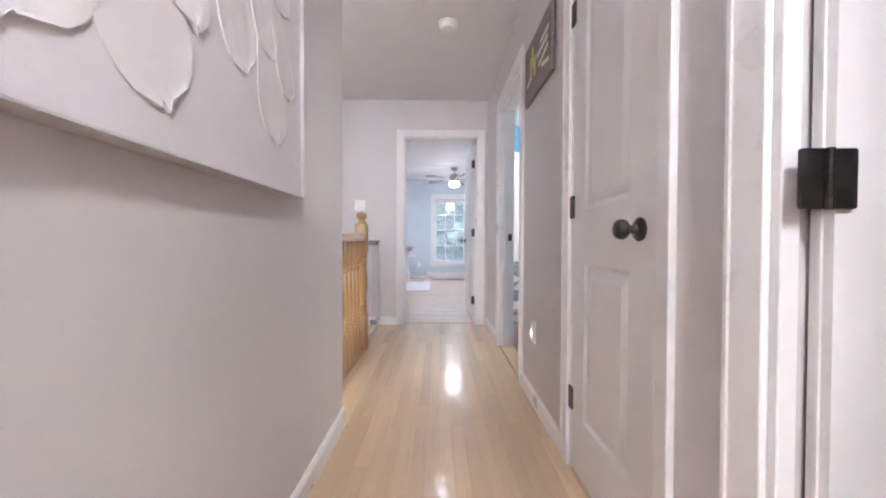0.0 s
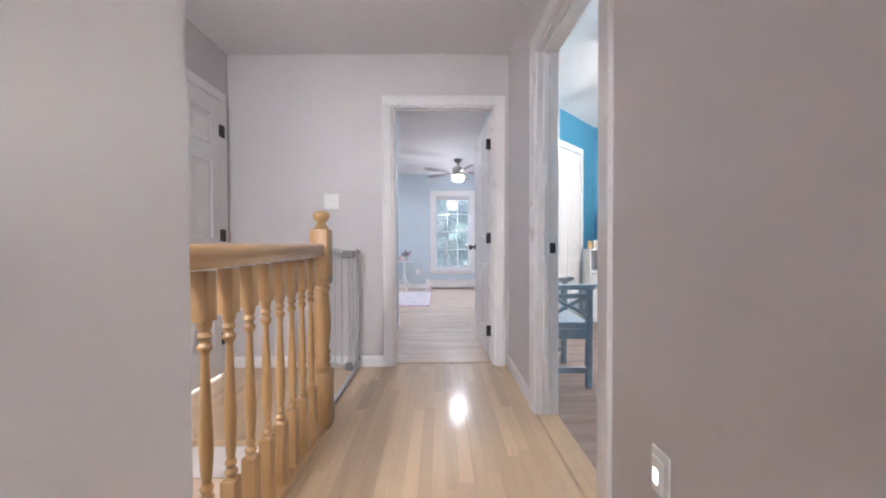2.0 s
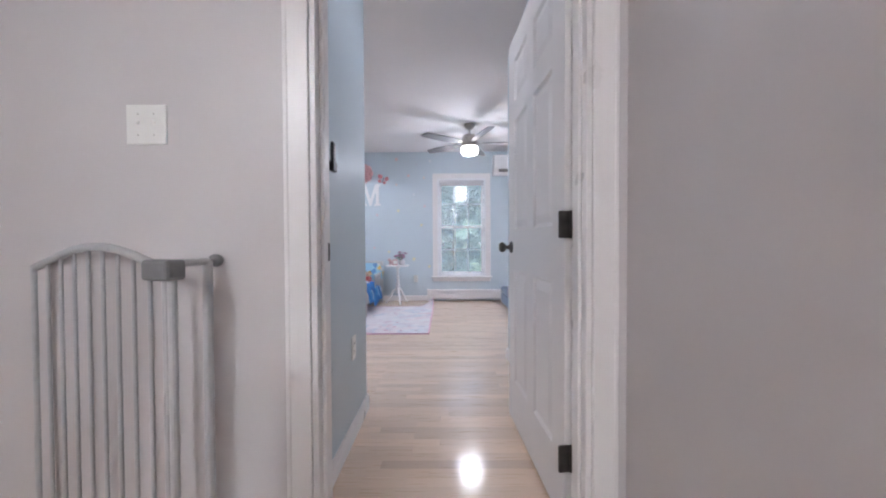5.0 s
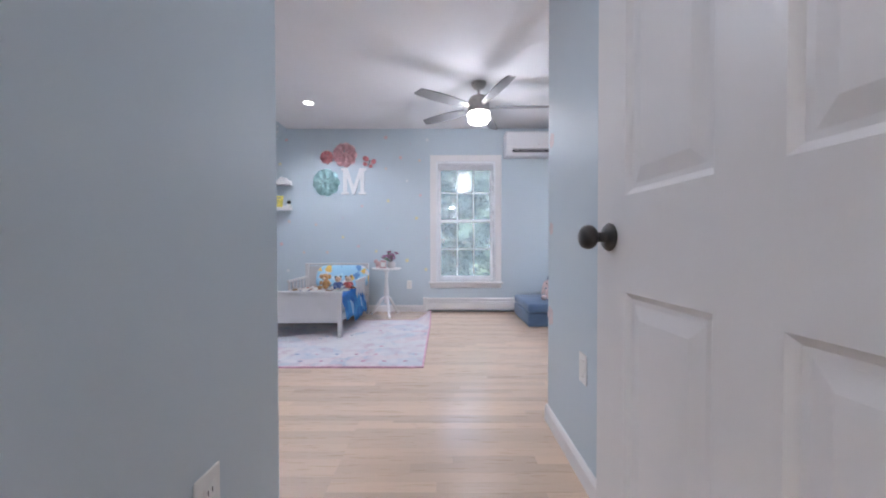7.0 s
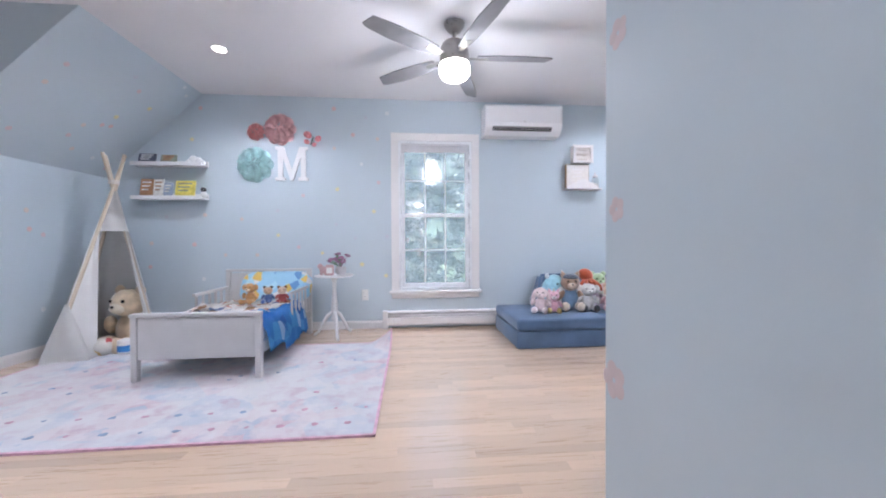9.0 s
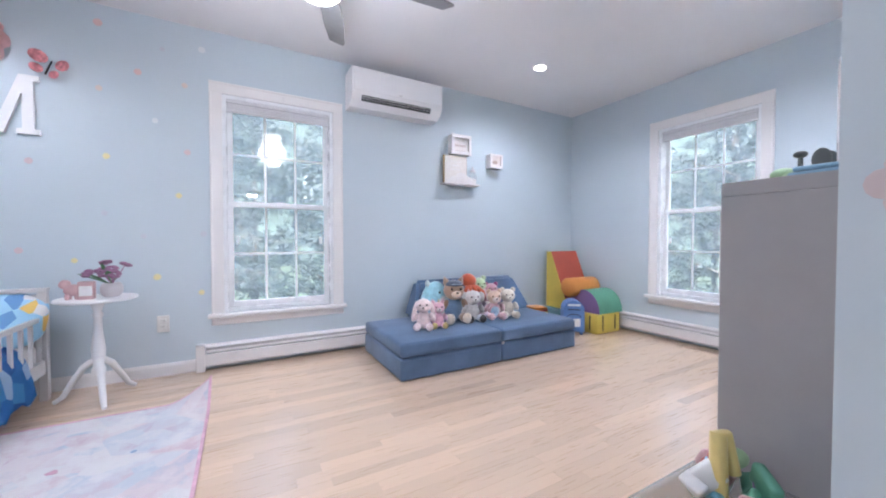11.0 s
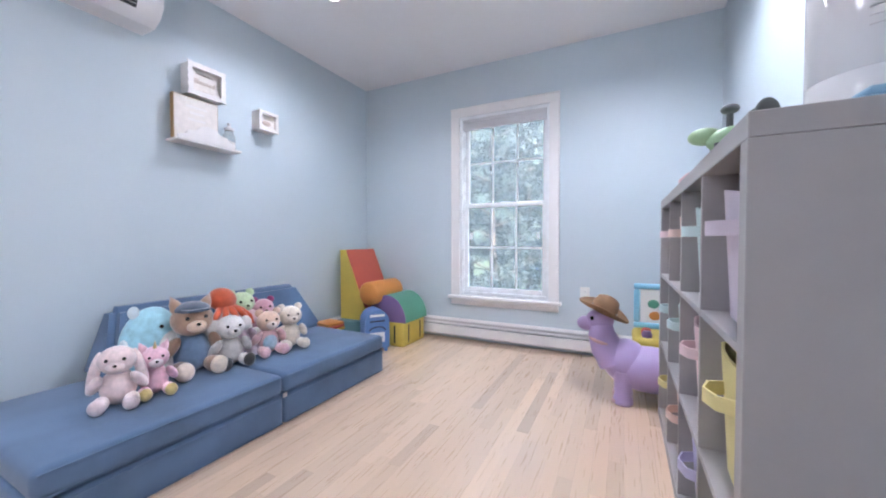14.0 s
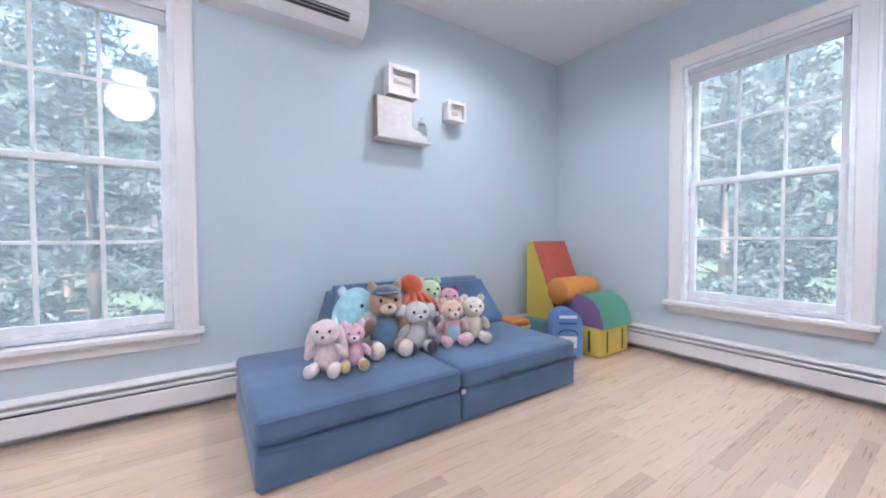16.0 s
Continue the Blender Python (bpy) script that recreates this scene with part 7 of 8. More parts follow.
bl = thing("plush_whale", pose(1.455, 8.32, Z, 0, 0, -12), "round light blue plush whale with a white belly", "plush toy", "plush toys")
bm = B()
ball(bm, (0, 0.01, 0.165), (0.115, 0.085, 0.168), None, 28, 18, Euler((0, 0.18, 0)).to_matrix())
part("body", bm, furmat((0.34, 0.60, 0.68)), bl, "", 80)
bm = B()
ball(bm, (0.055, -0.035, 0.115), (0.065, 0.055, 0.11), None, 22, 14)
part("belly", bm, furmat((0.78, 0.73, 0.70)), bl, "", 80)
for c in ((0.03, -0.074, 0.245), (0.095, -0.05, 0.235)):
    bm = B()
    ball(bm, c, 0.009, None, 12, 8)
    part("eye", bm, EYE, bl, "", 80)
bm = B()
ball(bm, (-0.06, -0.01, 0.315), (0.022, 0.016, 0.03), None, 12, 8)
part("spout", bm, furmat((0.62, 0.68, 0.70)), bl, "", 80)
for q in (-1, 1):
    bm = B()
    ball(bm, (q * 0.105, -0.05, 0.17), (0.016, 0.03, 0.035))
    part("fin", bm, furmat((0.62, 0.68, 0.70)), bl, "", 80)
plush("plush_rabbit", (1.245, 8.04, Z), -28, 0.86, "pale pink plush rabbit with long drooping ears", (0.72, 0.58, 0.57), ears="long")
un = plush("plush_unicorn", (1.365, 8.03, Z), -16, 0.74, "pink plush unicorn with golden feet and horn", (0.74, 0.45, 0.52), muzzle=(0.74, 0.62, 0.64), ears="point", feet=(0.55, 0.42, 0.18))
bm = B()
lathe(bm, [(0.012, 0), (0.006, 0.03), (0, 0.055)], 10, pose(0, -0.03, 0.285, 15))
part("horn", bm, furmat((0.55, 0.42, 0.22)), un, "", 60)
dg = plush("plush_dog", (1.585, 8.16, Z), -12, 1.26, "brown plush puppy in a blue coat and cap", (0.16, 0.25, 0.38), head=(0.42, 0.28, 0.20), muzzle=(0.70, 0.55, 0.43), ears="point", feet=(0.72, 0.60, 0.49), limb=(0.30, 0.19, 0.13))
bm = B()
ball(bm, (0, -0.012, 0.27), (0.066, 0.06, 0.032))
prism(bm, [(-0.05, -0.05), (0.05, -0.05), (0.04, -0.095), (-0.04, -0.095)], 0.268, 0.276, 2)
part("cap", bm, furmat((0.09, 0.11, 0.15)), dg, "", 60)
oc = thing("plush_octopus", pose(1.77, 8.245, Z + 0.215), "orange-red plush octopus lying over the other toys", "plush toy", "plush toys")
bm = B()
ball(bm, (-0.01, 0, 0.115), (0.075, 0.06, 0.062), None, 20, 14, Euler((0, 0.5, 0)).to_matrix())
part("head", bm, furmat((0.52, 0.10, 0.045)), oc, "", 80)
for k in range(7):
    a = radians(-150 + 32 * k)
    bm = B()
    tube(bm, [(0.03 * math.cos(a), 0.03 * math.sin(a), 0.075), (0.08 * math.cos(a), 0.06 * math.sin(a) - 0.02, 0.045), (0.12 * math.cos(a), 0.07 * math.sin(a) - 0.03, 0.01), (0.135 * math.cos(a), 0.075 * math.sin(a) - 0.03, -0.035)], 0.02, 10, 0.010)
    part("arm", bm, furmat((0.52, 0.10, 0.045)), oc, "", 80)
plush("plush_lamb", (1.735, 8.09, Z), -14, 0.95, "grey curly plush lamb sitting on the couch", (0.52, 0.49, 0.47), head=(0.60, 0.57, 0.55), feet=(0.05, 0.045, 0.045), ears="flop")
plush("plush_elephant", (1.865, 8.22, Z), -18, 0.95, "lilac grey plush elephant among the toys", (0.62, 0.50, 0.56), ear=(0.70, 0.52, 0.55), ears="flop")
plush("plush_frog", (1.965, 8.34, Z + 0.05), -8, 1.05, "pale green and white plush frog at the back", (0.70, 0.66, 0.58), head=(0.45, 0.58, 0.36), ears="round")
plush("plush_rabbit", (1.955, 8.08, Z), -18, 0.90, "tan and pink plush rabbit with a blue vest", (0.64, 0.40, 0.42), head=(0.66, 0.47, 0.36), muzzle=(0.72, 0.60, 0.54), belly=(0.36, 0.50, 0.60), ears="round")
plush("plush_bear", (2.10, 8.07, Z), -22, 0.92, "small cream plush bear at the end of the row", (0.68, 0.60, 0.50), ears="round")
plush("plush_fish", (2.20, 8.20, Z), -60, 0.6, "small purple plush toy behind the bear", (0.28, 0.06, 0.22), ears="none")
plush("plush_mouse", (2.10, 8.32, Z + 0.03), -20, 0.9, "pink plush mouse behind the bear", (0.55, 0.30, 0.34), ear=(0.30, 0.06, 0.16), ears="round")
plush("plush_dog", (1.645, 8.29, Z + 0.02), -10, 1.0, "grey and white plush puppy behind the others", (0.60, 0.57, 0.55), ear=(0.30, 0.28, 0.28), ears="flop")

# ---- foam blocks and toys in the corner ----
FOAM = {n: plain("foam_" + n, c, 0.55, 0, 5, 0.06, 0.25, 200) for n, c in (("red", (0.50, 0.10, 0.065)), ("yellow", (0.66, 0.50, 0.10)), ("orange", (0.66, 0.26, 0.065)), ("green", (0.10, 0.30, 0.20)), ("purple", (0.22, 0.14, 0.28)), ("teal", (0.10, 0.22, 0.24)), ("blue", (0.13, 0.25, 0.52)))}


def foam(name, bm, mat, label):
    bmesh.ops.recalc_face_normals(bm, faces=bm.faces)
    ob = part(name, bm, FOAM[mat], None, "", 50)
    return tagged(ob, label, "foam block", "soft foam play blocks")


bm = B()
box(bm, (3.0, 8.28, 0.001), (3.42, 8.60, 0.19), 0.012, 2)
foam("foam_block", bm, "teal", "dark green soft foam step block")
th = thing("foam_wedge", pose(3.27, 8.44, 0.192), "yellow soft foam wedge with a red sloping face", "foam block", "soft foam play blocks")
bm = B()
prism(bm, [(-0.16, 0.0), (0.16, 0.0), (0.16, 0.62), (0.10, 0.62)], -0.21, 0.20, 0)
part("wedge", bm, FOAM["yellow"], th)
bm = B()
prism(bm, [(-0.164, 0.004), (-0.161, 0.0), (0.099, 0.621), (0.096, 0.624)], -0.205, 0.195, 0)
part("sloping_face", bm, FOAM["red"], th)
bm = B()
lathe(bm, [(0.0, -0.20), (0.085, -0.20), (0.10, -0.185), (0.10, 0.185), (0.085, 0.20), (0.0, 0.20)], 28, pose(3.19, 8.235, 0.445, 0, 90, 0))
foam("foam_roll", bm, "orange", "orange soft foam roll")
bm = B()
box(bm, (3.075, 7.935, 0.001), (3.43, 8.26, 0.205), 0.012, 2)
yb = foam("foam_block", bm, "yellow", "yellow soft foam block with black straps")
for lo, hi in [((3.0725, y - 0.008, 0.03), (3.0745, y + 0.008, 0.18)) for y in (8.02, 8.17)] + [((x - 0.008, 7.9325, 0.03), (x + 0.008, 7.9345, 0.18)) for x in (3.16, 3.35)]:
    bm = B()
    box(bm, lo, hi)
    part("strap", bm, BLACK, yb)
arch = thing("foam_arch", pose(3.25, 8.10, 0.207), "green soft foam half-round with purple ends", "foam block", "soft foam play blocks")
bm = B()
half = [(0.19 * math.cos(math.pi * k / 20), 0.225 * math.sin(math.pi * k / 20)) for k in range(21)]
prism(bm, half, -0.17, 0.18, 0)
part("half_round", bm, FOAM["green"], arch, "", 40)
bm = B()
prism(bm, [(p * 0.995, q * 0.995) for p, q in half], -0.175, -0.1705, 0)
part("end_face", bm, FOAM["purple"], arch)
mb = thing("toy_mailbox", pose(2.945, 8.13, 0, 0, 0, -38), "blue plastic toy mailbox with white labels", "toy mailbox")
bm = B()
mp_ = [(-0.10, 0.03), (0.10, 0.03), (0.10, 0.24)] + [(0.10 * math.cos(math.pi * k / 14), 0.24 + 0.10 * math.sin(math.pi * k / 14)) for k in range(1, 14)] + [(-0.10, 0.24)]
prism(bm, mp_, -0.09, 0.09, 1)
part("body", bm, FOAM["blue"], mb, "", 40)
for x in (-0.085, 0.06):
    for y in (-0.085, 0.06):
        bm = B()
        box(bm, (x, y, 0), (x + 0.025, y + 0.025, 0.03), 0.003)
        part("foot", bm, FOAM["blue"], mb)
bm = B()
box(bm, (-0.06, -0.0945, 0.245), (0.06, -0.0905, 0.255), 0.001)
part("slot", bm, DARK, mb)
for z0, z1 in ((0.08, 0.16), (0.285, 0.305)):
    bm = B()
    box(bm, (-0.06, -0.0925, z0), (0.06, -0.0905, z1), 0.0006)
    part("label", bm, PLATE, mb)
bm = B()
box(bm, (0.1005, -0.05, 0.14), (0.1025, 0.04, 0.21), 0.0006)
part("side_label", bm, PLATE, mb)
bm = B()
tube(bm, [(0.065 * math.cos(math.pi * k / 12), -0.094, 0.175 + 0.03 * math.sin(math.pi * k / 12)) for k in range(13)], 0.004, 6)
part("door_arch", bm, DARK, mb)
for k, (mat, w, z) in enumerate((("orange", 0.20, 0.0), ("yellow", 0.22, 0.026), ("red", 0.17, 0.052), ("orange", 0.19, 0.078), ("yellow", 0.2, 0.104), ("orange", 0.18, 0.13), ("yellow", 0.19, 0.156), ("red", 0.16, 0.182), ("orange", 0.16, 0.208))):
    bm = B()
    box(bm, (-w / 2, -0.09, 0), (w / 2, 0.09, 0.024), 0.006, 2, pose(2.77, 8.46, z + 0.001, 0, 0, 10 - 9 * (k % 3)))
    foam("foam_mat", bm, mat, "thin " + {"orange": "orange", "yellow": "yellow", "red": "red"}[mat] + " foam pad in a stack beside the couch")

# ---- cube shelf and bins ----
SHELFG = plain("grey_laminate", (0.36, 0.345, 0.345), 0.45, 0, 7, 0.04, 0.12, 120)
UX0, UX1, UY0, UY1, UZ = 1.262, 2.732, 5.735, 6.125, 1.102
unit = thing("cube_shelf", pose(UX0, UY0, 0), "grey laminate cube shelf full of pastel fabric bins", "shelf")
ul, ud = UX1 - UX0, UY1 - UY0
for n, lo, hi in (("top_board", (0, 0, UZ - 0.04), (ul, ud, UZ)), ("bottom_board", (0, 0, 0.0), (ul, ud, 0.04)), ("side_board", (0, 0, 0.0405), (0.04, ud, UZ - 0.0405)), ("side_board", (ul - 0.04, 0, 0.0405), (ul, ud, UZ - 0.0405))):
    bm = B()
    box(bm, lo, hi, 0.0015)
    part(n, bm, SHELFG, unit)
cw_, chh = (ul - 0.08 - 3 * 0.016) / 4, (UZ - 0.08 - 2 * 0.016) / 3
for k in range(3):
    bm = B()
    x = 0.04 + (k + 1) * cw_ + k * 0.016
    box(bm, (x, 0.004, 0.0405), (x + 0.016, ud - 0.003, UZ - 0.0405), 0.001)
    part("divider", bm, SHELFG, unit)
for r in range(2):
    z = 0.04 + (r + 1) * chh + r * 0.016
    for c in range(4):
        x = 0.04 + c * (cw_ + 0.016)
        bm = B()
        box(bm, (x + 0.0005, 0.004, z), (x + cw_ - 0.0005, ud - 0.003, z + 0.016), 0.001)
        part("shelf_board", bm, SHELFG, unit)
bm = B()
box(bm, (0.04, 0.0, 0.0405), (ul - 0.04, 0.004, UZ - 0.0405))
part("back_board", bm, SHELFG, unit)
BINC = {n: plain("bin_" + n, c, 0.85, 0, 8, 0.04, 0.35, 320) for n, c in (("lavender", (0.60, 0.54, 0.62)), ("mint", (0.52, 0.66, 0.66)), ("pink", (0.72, 0.56, 0.58)), ("yellow", (0.74, 0.66, 0.32)), ("peach", (0.74, 0.56, 0.50)), ("lilac", (0.48, 0.46, 0.64)))}


def fabric_bin(c, r, col, dx=0.0, sag=0.0):
    """A soft fabric bin in column c and row r of the shelf, a loop handle in front."""
    x = UX0 + 0.04 + c * (cw_ + 0.016) + cw_ / 2 + dx
    z = 0.0405 + r * (chh + 0.016)
    th = thing("fabric_bin", pose(x, UY0 + 0.215, z + 0.0012), {"lavender": "pale lavender", "mint": "pale mint", "pink": "pale pink", "yellow": "pale yellow", "peach": "pale peach", "lilac": "lilac"}[col] + " fabric bin with a loop handle in the shelf", "storage bin", "pastel storage bins")
    w0, w1, d0, d1, h = 0.125, 0.148, 0.132, 0.148, 0.27
    bm = B()
    rings = []
    for q, (wx, dy, zz) in enumerate(((w0, d0, 0), (w1, d1, h), (w1 - 0.006, d1 - 0.006, h), (w0 - 0.006, d0 - 0.006, 0.02))):
        ring = []
        for k in range(24):
            a = 2 * math.pi * k / 24 + math.pi / 24
            ca, sa = math.cos(a), math.sin(a)
            f = 1 / max(abs(ca), abs(sa)) ** 0.88
            px, py = wx * ca * f, dy * sa * f
            bulge = sag * math.sin(6 * a) * (zz / h) if h else 0
            ring.append(bm.verts.new((px, py + bulge * 0.01, zz + (0.012 * math.sin(2 * a + c) * (zz == h)))))
        rings.append(ring)
    for a, b in zip(rings, rings[1:]):
        for k in range(24):
            bm.faces.new((a[k], a[(k + 1) % 24], b[(k + 1) % 24], b[k]))
    bm.faces.new(rings[0])
    bm.faces.new(rings[-1])
    part("bin", bm, BINC[col], th, "", 60)
    bm = B()
    yb_ = d0 + (d1 - d0) * 0.72
    prof = [(-0.06, yb_ + 0.002), (-0.045, yb_ + 0.035), (0, yb_ + 0.05), (0.045, yb_ + 0.035), (0.06, yb_ + 0.002)]
    poly = prof + [(p * 0.93, q - 0.004) for p, q in reversed(prof)]
    prism(bm, poly, 0.18, 0.21, 2)
    part("handle", bm, BINC[col], th, "", 60)


for c, cols in enumerate((("yellow", "yellow", "lavender"), ("lilac", "pink", "mint"), ("peach", "mint", "peach"), ("yellow", "mint", "pink"))):
    for r, col in enumerate(cols):
        fabric_bin(c, r, col, 0.0, 0.5)

# on top of the shelf
TOWEL = plain("blue_towel", (0.25, 0.42, 0.55), 0.95, 0, 10, 0.1, 0.6, 200, 0.3)
tw = thing("folded_cloth", pose(1.50, 5.865, UZ), "folded blue cloth on the grey shelf", "cloth")
for k in range(2):
    bm = B()
    box(bm, (-0.20, -0.115, 0.0005 + 0.0135 * k), (0.20 - 0.01 * k, 0.125 - 0.01 * k, 0.0135 + 0.0135 * k), 0.006, 2)
    part("fold", bm, TOWEL, tw, "", 60)
hd_ = thing("white_canister", pose(1.57, 5.855, UZ + 0.0275), "tall glossy white plastic canister with small printed label", "canister")
GLOSSW = plain("glossy_white_plastic", (0.78, 0.765, 0.77), 0.12, 0, 6, 0.01, 0.0)
bm = B()
box(bm, (-0.115, -0.115, 0.0), (0.115, 0.115, 0.012), 0.005, 2)
part("base", bm, CREAM, hd_)
bm = B()
lathe(bm, [(0.10, 0.012), (0.102, 0.016), (0.103, 0.085), (0.1015, 0.087), (0.103, 0.089), (0.103, 0.33), (0.098, 0.34), (0.0, 0.342)], 48)
part("body", bm, GLOSSW, hd_, "", 40)
for k in range(8):
    bm = B()
    a0 = radians(150)
    wv = 0.02 if k % 2 else 0.03
    pts = [(0.1036 * math.cos(a0 + 0.1 * j * wv * 100 / 6), 0.1036 * math.sin(a0 + 0.1 * j * wv * 100 / 6), 0.27 - 0.016 * k) for j in range(7)]
    tube(bm, pts, 0.0012, 4)
    part("label_print", bm, SILV, hd_)
dgn = thing("toy_dragon", pose(1.66, 6.03, UZ, 0, 0, -90), "green and grey toy dragon on the shelf", "toy figure")
TOYG = plain("toy_green", (0.38, 0.56, 0.33), 0.5, 0, 20, 0.1, 0.0)
TOYK = plain("toy_dark_grey", (0.10, 0.11, 0.11), 0.5, 0, 20, 0.1, 0.0)
bm = B()
ball(bm, (-0.02, 0.0, 0.038), (0.05, 0.03, 0.028))
ball(bm, (-0.07, 0.01, 0.052), (0.03, 0.022, 0.018))
bmesh.ops.scale(bm, vec=(1.2, 1.2, 1.2), verts=bm.verts[:])
part("body", bm, TOYG, dgn, "", 60)
bm = B()
for q in (-1, 1):
    ball(bm, (0.02, q * 0.03, 0.075), (0.02, 0.006, 0.03))
ball(bm, (0.05, 0, 0.02), (0.05, 0.015, 0.012))
for x in (-0.05, 0.02):
    for q in (-1, 1):
        lathe(bm, [(0.009, 0.0), (0.009, 0.03)], 8, pose(x, q * 0.018, 0.0008))
bmesh.ops.scale(bm, vec=(1.2, 1.2, 1.2), verts=bm.verts[:])
part("wings_and_legs", bm, TOYK, dgn, "", 60)
bm = B()
tube(bm, [(-0.03, 0, 0.06), (-0.03, 0, 0.10)], 0.006, 8)
ball(bm, (-0.03, 0, 0.10), (0.016, 0.016, 0.010))
bmesh.ops.scale(bm, vec=(1.2, 1.2, 1.2), verts=bm.verts[:])
part("crest", bm, TOYK, dgn)
pk = thing("pink_paper", pose(2.10, 6.06, UZ), "folded pink paper lying on the shelf", "paper")
bm = B()
box(bm, (-0.06, -0.05, 0.0008), (0.06, 0.05, 0.012), 0.002, 1)
box(bm, (-0.055, -0.045, 0.0125), (0.05, 0.05, 0.03), 0.004, 1, pose(0, 0, 0, 0, 5, 8))
part("paper", bm, PINKP, pk)
wp = thing("framed_picture", pose(1.93, SY, 1.66), "dark brown framed picture on the wall above the shelf", "picture")
bm = B()
for lo, hi in (((-0.11, 0.001, 0), (0.11, 0.025, 0.03)), ((-0.11, 0.001, 0.32), (0.11, 0.025, 0.35)), ((-0.11, 0.001, 0.03), (-0.08, 0.025, 0.32)), ((0.08, 0.001, 0.03), (0.11, 0.025, 0.32))):
    box(bm, lo, hi, 0.003)
part("frame", bm, RUSTIC, wp)
bm = B()
box(bm, (-0.08, 0.001, 0.03), (0.08, 0.012, 0.32))
part("picture", bm, PAPER, wp)

# ---- toys on the floor ----
LILAC = plain("lilac_rubber", (0.46, 0.345, 0.60), 0.38, 0, 9, 0.04, 0.05, 90)
FELT = plain("brown_felt", (0.26, 0.155, 0.085), 0.9, 0, 14, 0.12, 0.4, 220)
dino = thing("ride_on_dinosaur", pose(2.82, 6.19, 0, 0, 0, 0), "lilac rubber ride-on dinosaur wearing a brown felt hat", "toy dinosaur")
bm = B()
ball(bm, (0, -0.03, 0.19), (0.125, 0.22, 0.125), None, 28, 18)
ball(bm, (0, 0.09, 0.22), (0.11, 0.12, 0.125), None, 22, 14)
tube(bm, [(0, 0.14, 0.22), (0, 0.19, 0.29), (0, 0.215, 0.36), (0, 0.22, 0.42)], 0.10, 18, 0.06)
ball(bm, (0, 0.225, 0.44), (0.062, 0.075, 0.062), None, 22, 14)
ball(bm, (0, 0.295, 0.415), (0.048, 0.055, 0.042), None, 20, 12)
tube(bm, [(0, -0.2, 0.21), (0, -0.30, 0.19), (0, -0.38, 0.20)], 0.07, 14, 0.012)
bod = part("body", bm, LILAC, dino, "", 80)
for x in (-0.062, 0.062):
    for y in (0.10, -0.15):
        bm = B()
        lathe(bm, [(0.045, 0.0), (0.052, 0.008), (0.050, 0.03), (0.042, 0.06), (0.048, 0.12), (0.05, 0.18)], 18, pose(x, y, 0.0008))
        lgp = part("leg", bm, LILAC, dino, "", 80)
        bm = B()
        for k in (-1, 0, 1):
            ball(bm, (x + 0.024 * k, y + 0.045, 0.015), (0.012, 0.012, 0.012), None, 10, 6)
        part("toes", bm, PINKP, lgp, "", 80)
for q in (-1, 1):
    bm = B()
    ball(bm, (q * 0.05, 0.262, 0.455), (0.008, 0.012, 0.013), None, 12, 8)
    part("eye", bm, EYE, dino, "", 80)
bm = B()
tube(bm, [(0.072 * math.cos(q), 0.205 + 0.07 * math.sin(q), 0.325 + 0.018 * math.sin(q)) for q in [2 * math.pi * j / 22 for j in range(23)]], 0.012, 8)
part("collar", bm, PINKP, dino, "pink collar", 80)
hat = thing("felt_hat", pose(2.82, 6.40, 0.487, 24, 0, 0), "wide-brimmed brown felt hat with a dark band on the toy dinosaur", "hat")
bm = B()
lathe(bm, [(0.070, 0.0), (0.10, -0.004), (0.135, 0.002), (0.145, 0.012), (0.142, 0.015), (0.10, 0.002), (0.073, 0.006), (0.070, 0.05), (0.058, 0.085), (0.03, 0.098), (0.0, 0.09)], 36)
for v in bm.verts:
    r_ = math.hypot(v.co.x, v.co.y)
    if r_ > 0.09:
        v.co.z += 0.030 * (v.co.x / 0.14) ** 2
part("hat", bm, FELT, hat, "", 50)
bm = B()
lathe(bm, [(0.0705, 0.008), (0.0725, 0.009), (0.0718, 0.026), (0.0700, 0.027)], 36)
part("band", bm, BLACK, hat, "", 40)
bm = B()
for k in range(5):
    box(bm, (-0.004, -0.0745, 0.010), (0.004, -0.0722, 0.024), 0.001, 1, pose(0, 0, 0, 0, 0, -40 + 16 * k))
part("band_studs", bm, PLATE, hat)
tt = thing("toy_table", pose(3.27, 6.08, 0), "yellow toy activity table with a blue-framed board", "toy table")
bm = B()
box(bm, (-0.20, -0.22, 0.22), (0.16, 0.16, 0.29), 0.03, 3)
part("tray", bm, FOAM["yellow"], tt, "", 50)
for x in (-0.15, 0.11):
    for y in (-0.17, 0.11):
        bm = B()
        lathe(bm, [(0.022, 0.0), (0.02, 0.22)], 12, pose(x, y, 0.0008))
        part("leg", bm, FOAM["teal"], tt)
bm = B()
BLUEP = plain("light_blue_plastic", (0.22, 0.50, 0.66), 0.35, 0, 10, 0.04, 0.0)
for lo, hi in (((0.12, -0.20, 0.29), (0.15, 0.15, 0.33)), ((0.12, -0.20, 0.56), (0.15, 0.15, 0.60)), ((0.12, -0.20, 0.33), (0.15, -0.16, 0.56)), ((0.12, 0.11, 0.33), (0.15, 0.15, 0.56))):
    box(bm, lo, hi, 0.012, 2)
part("board_frame", bm, BLUEP, tt, "", 50)
bm = B()
box(bm, (0.135, -0.17, 0.32), (0.142, 0.12, 0.57))
part("board", bm, PLATE, tt)
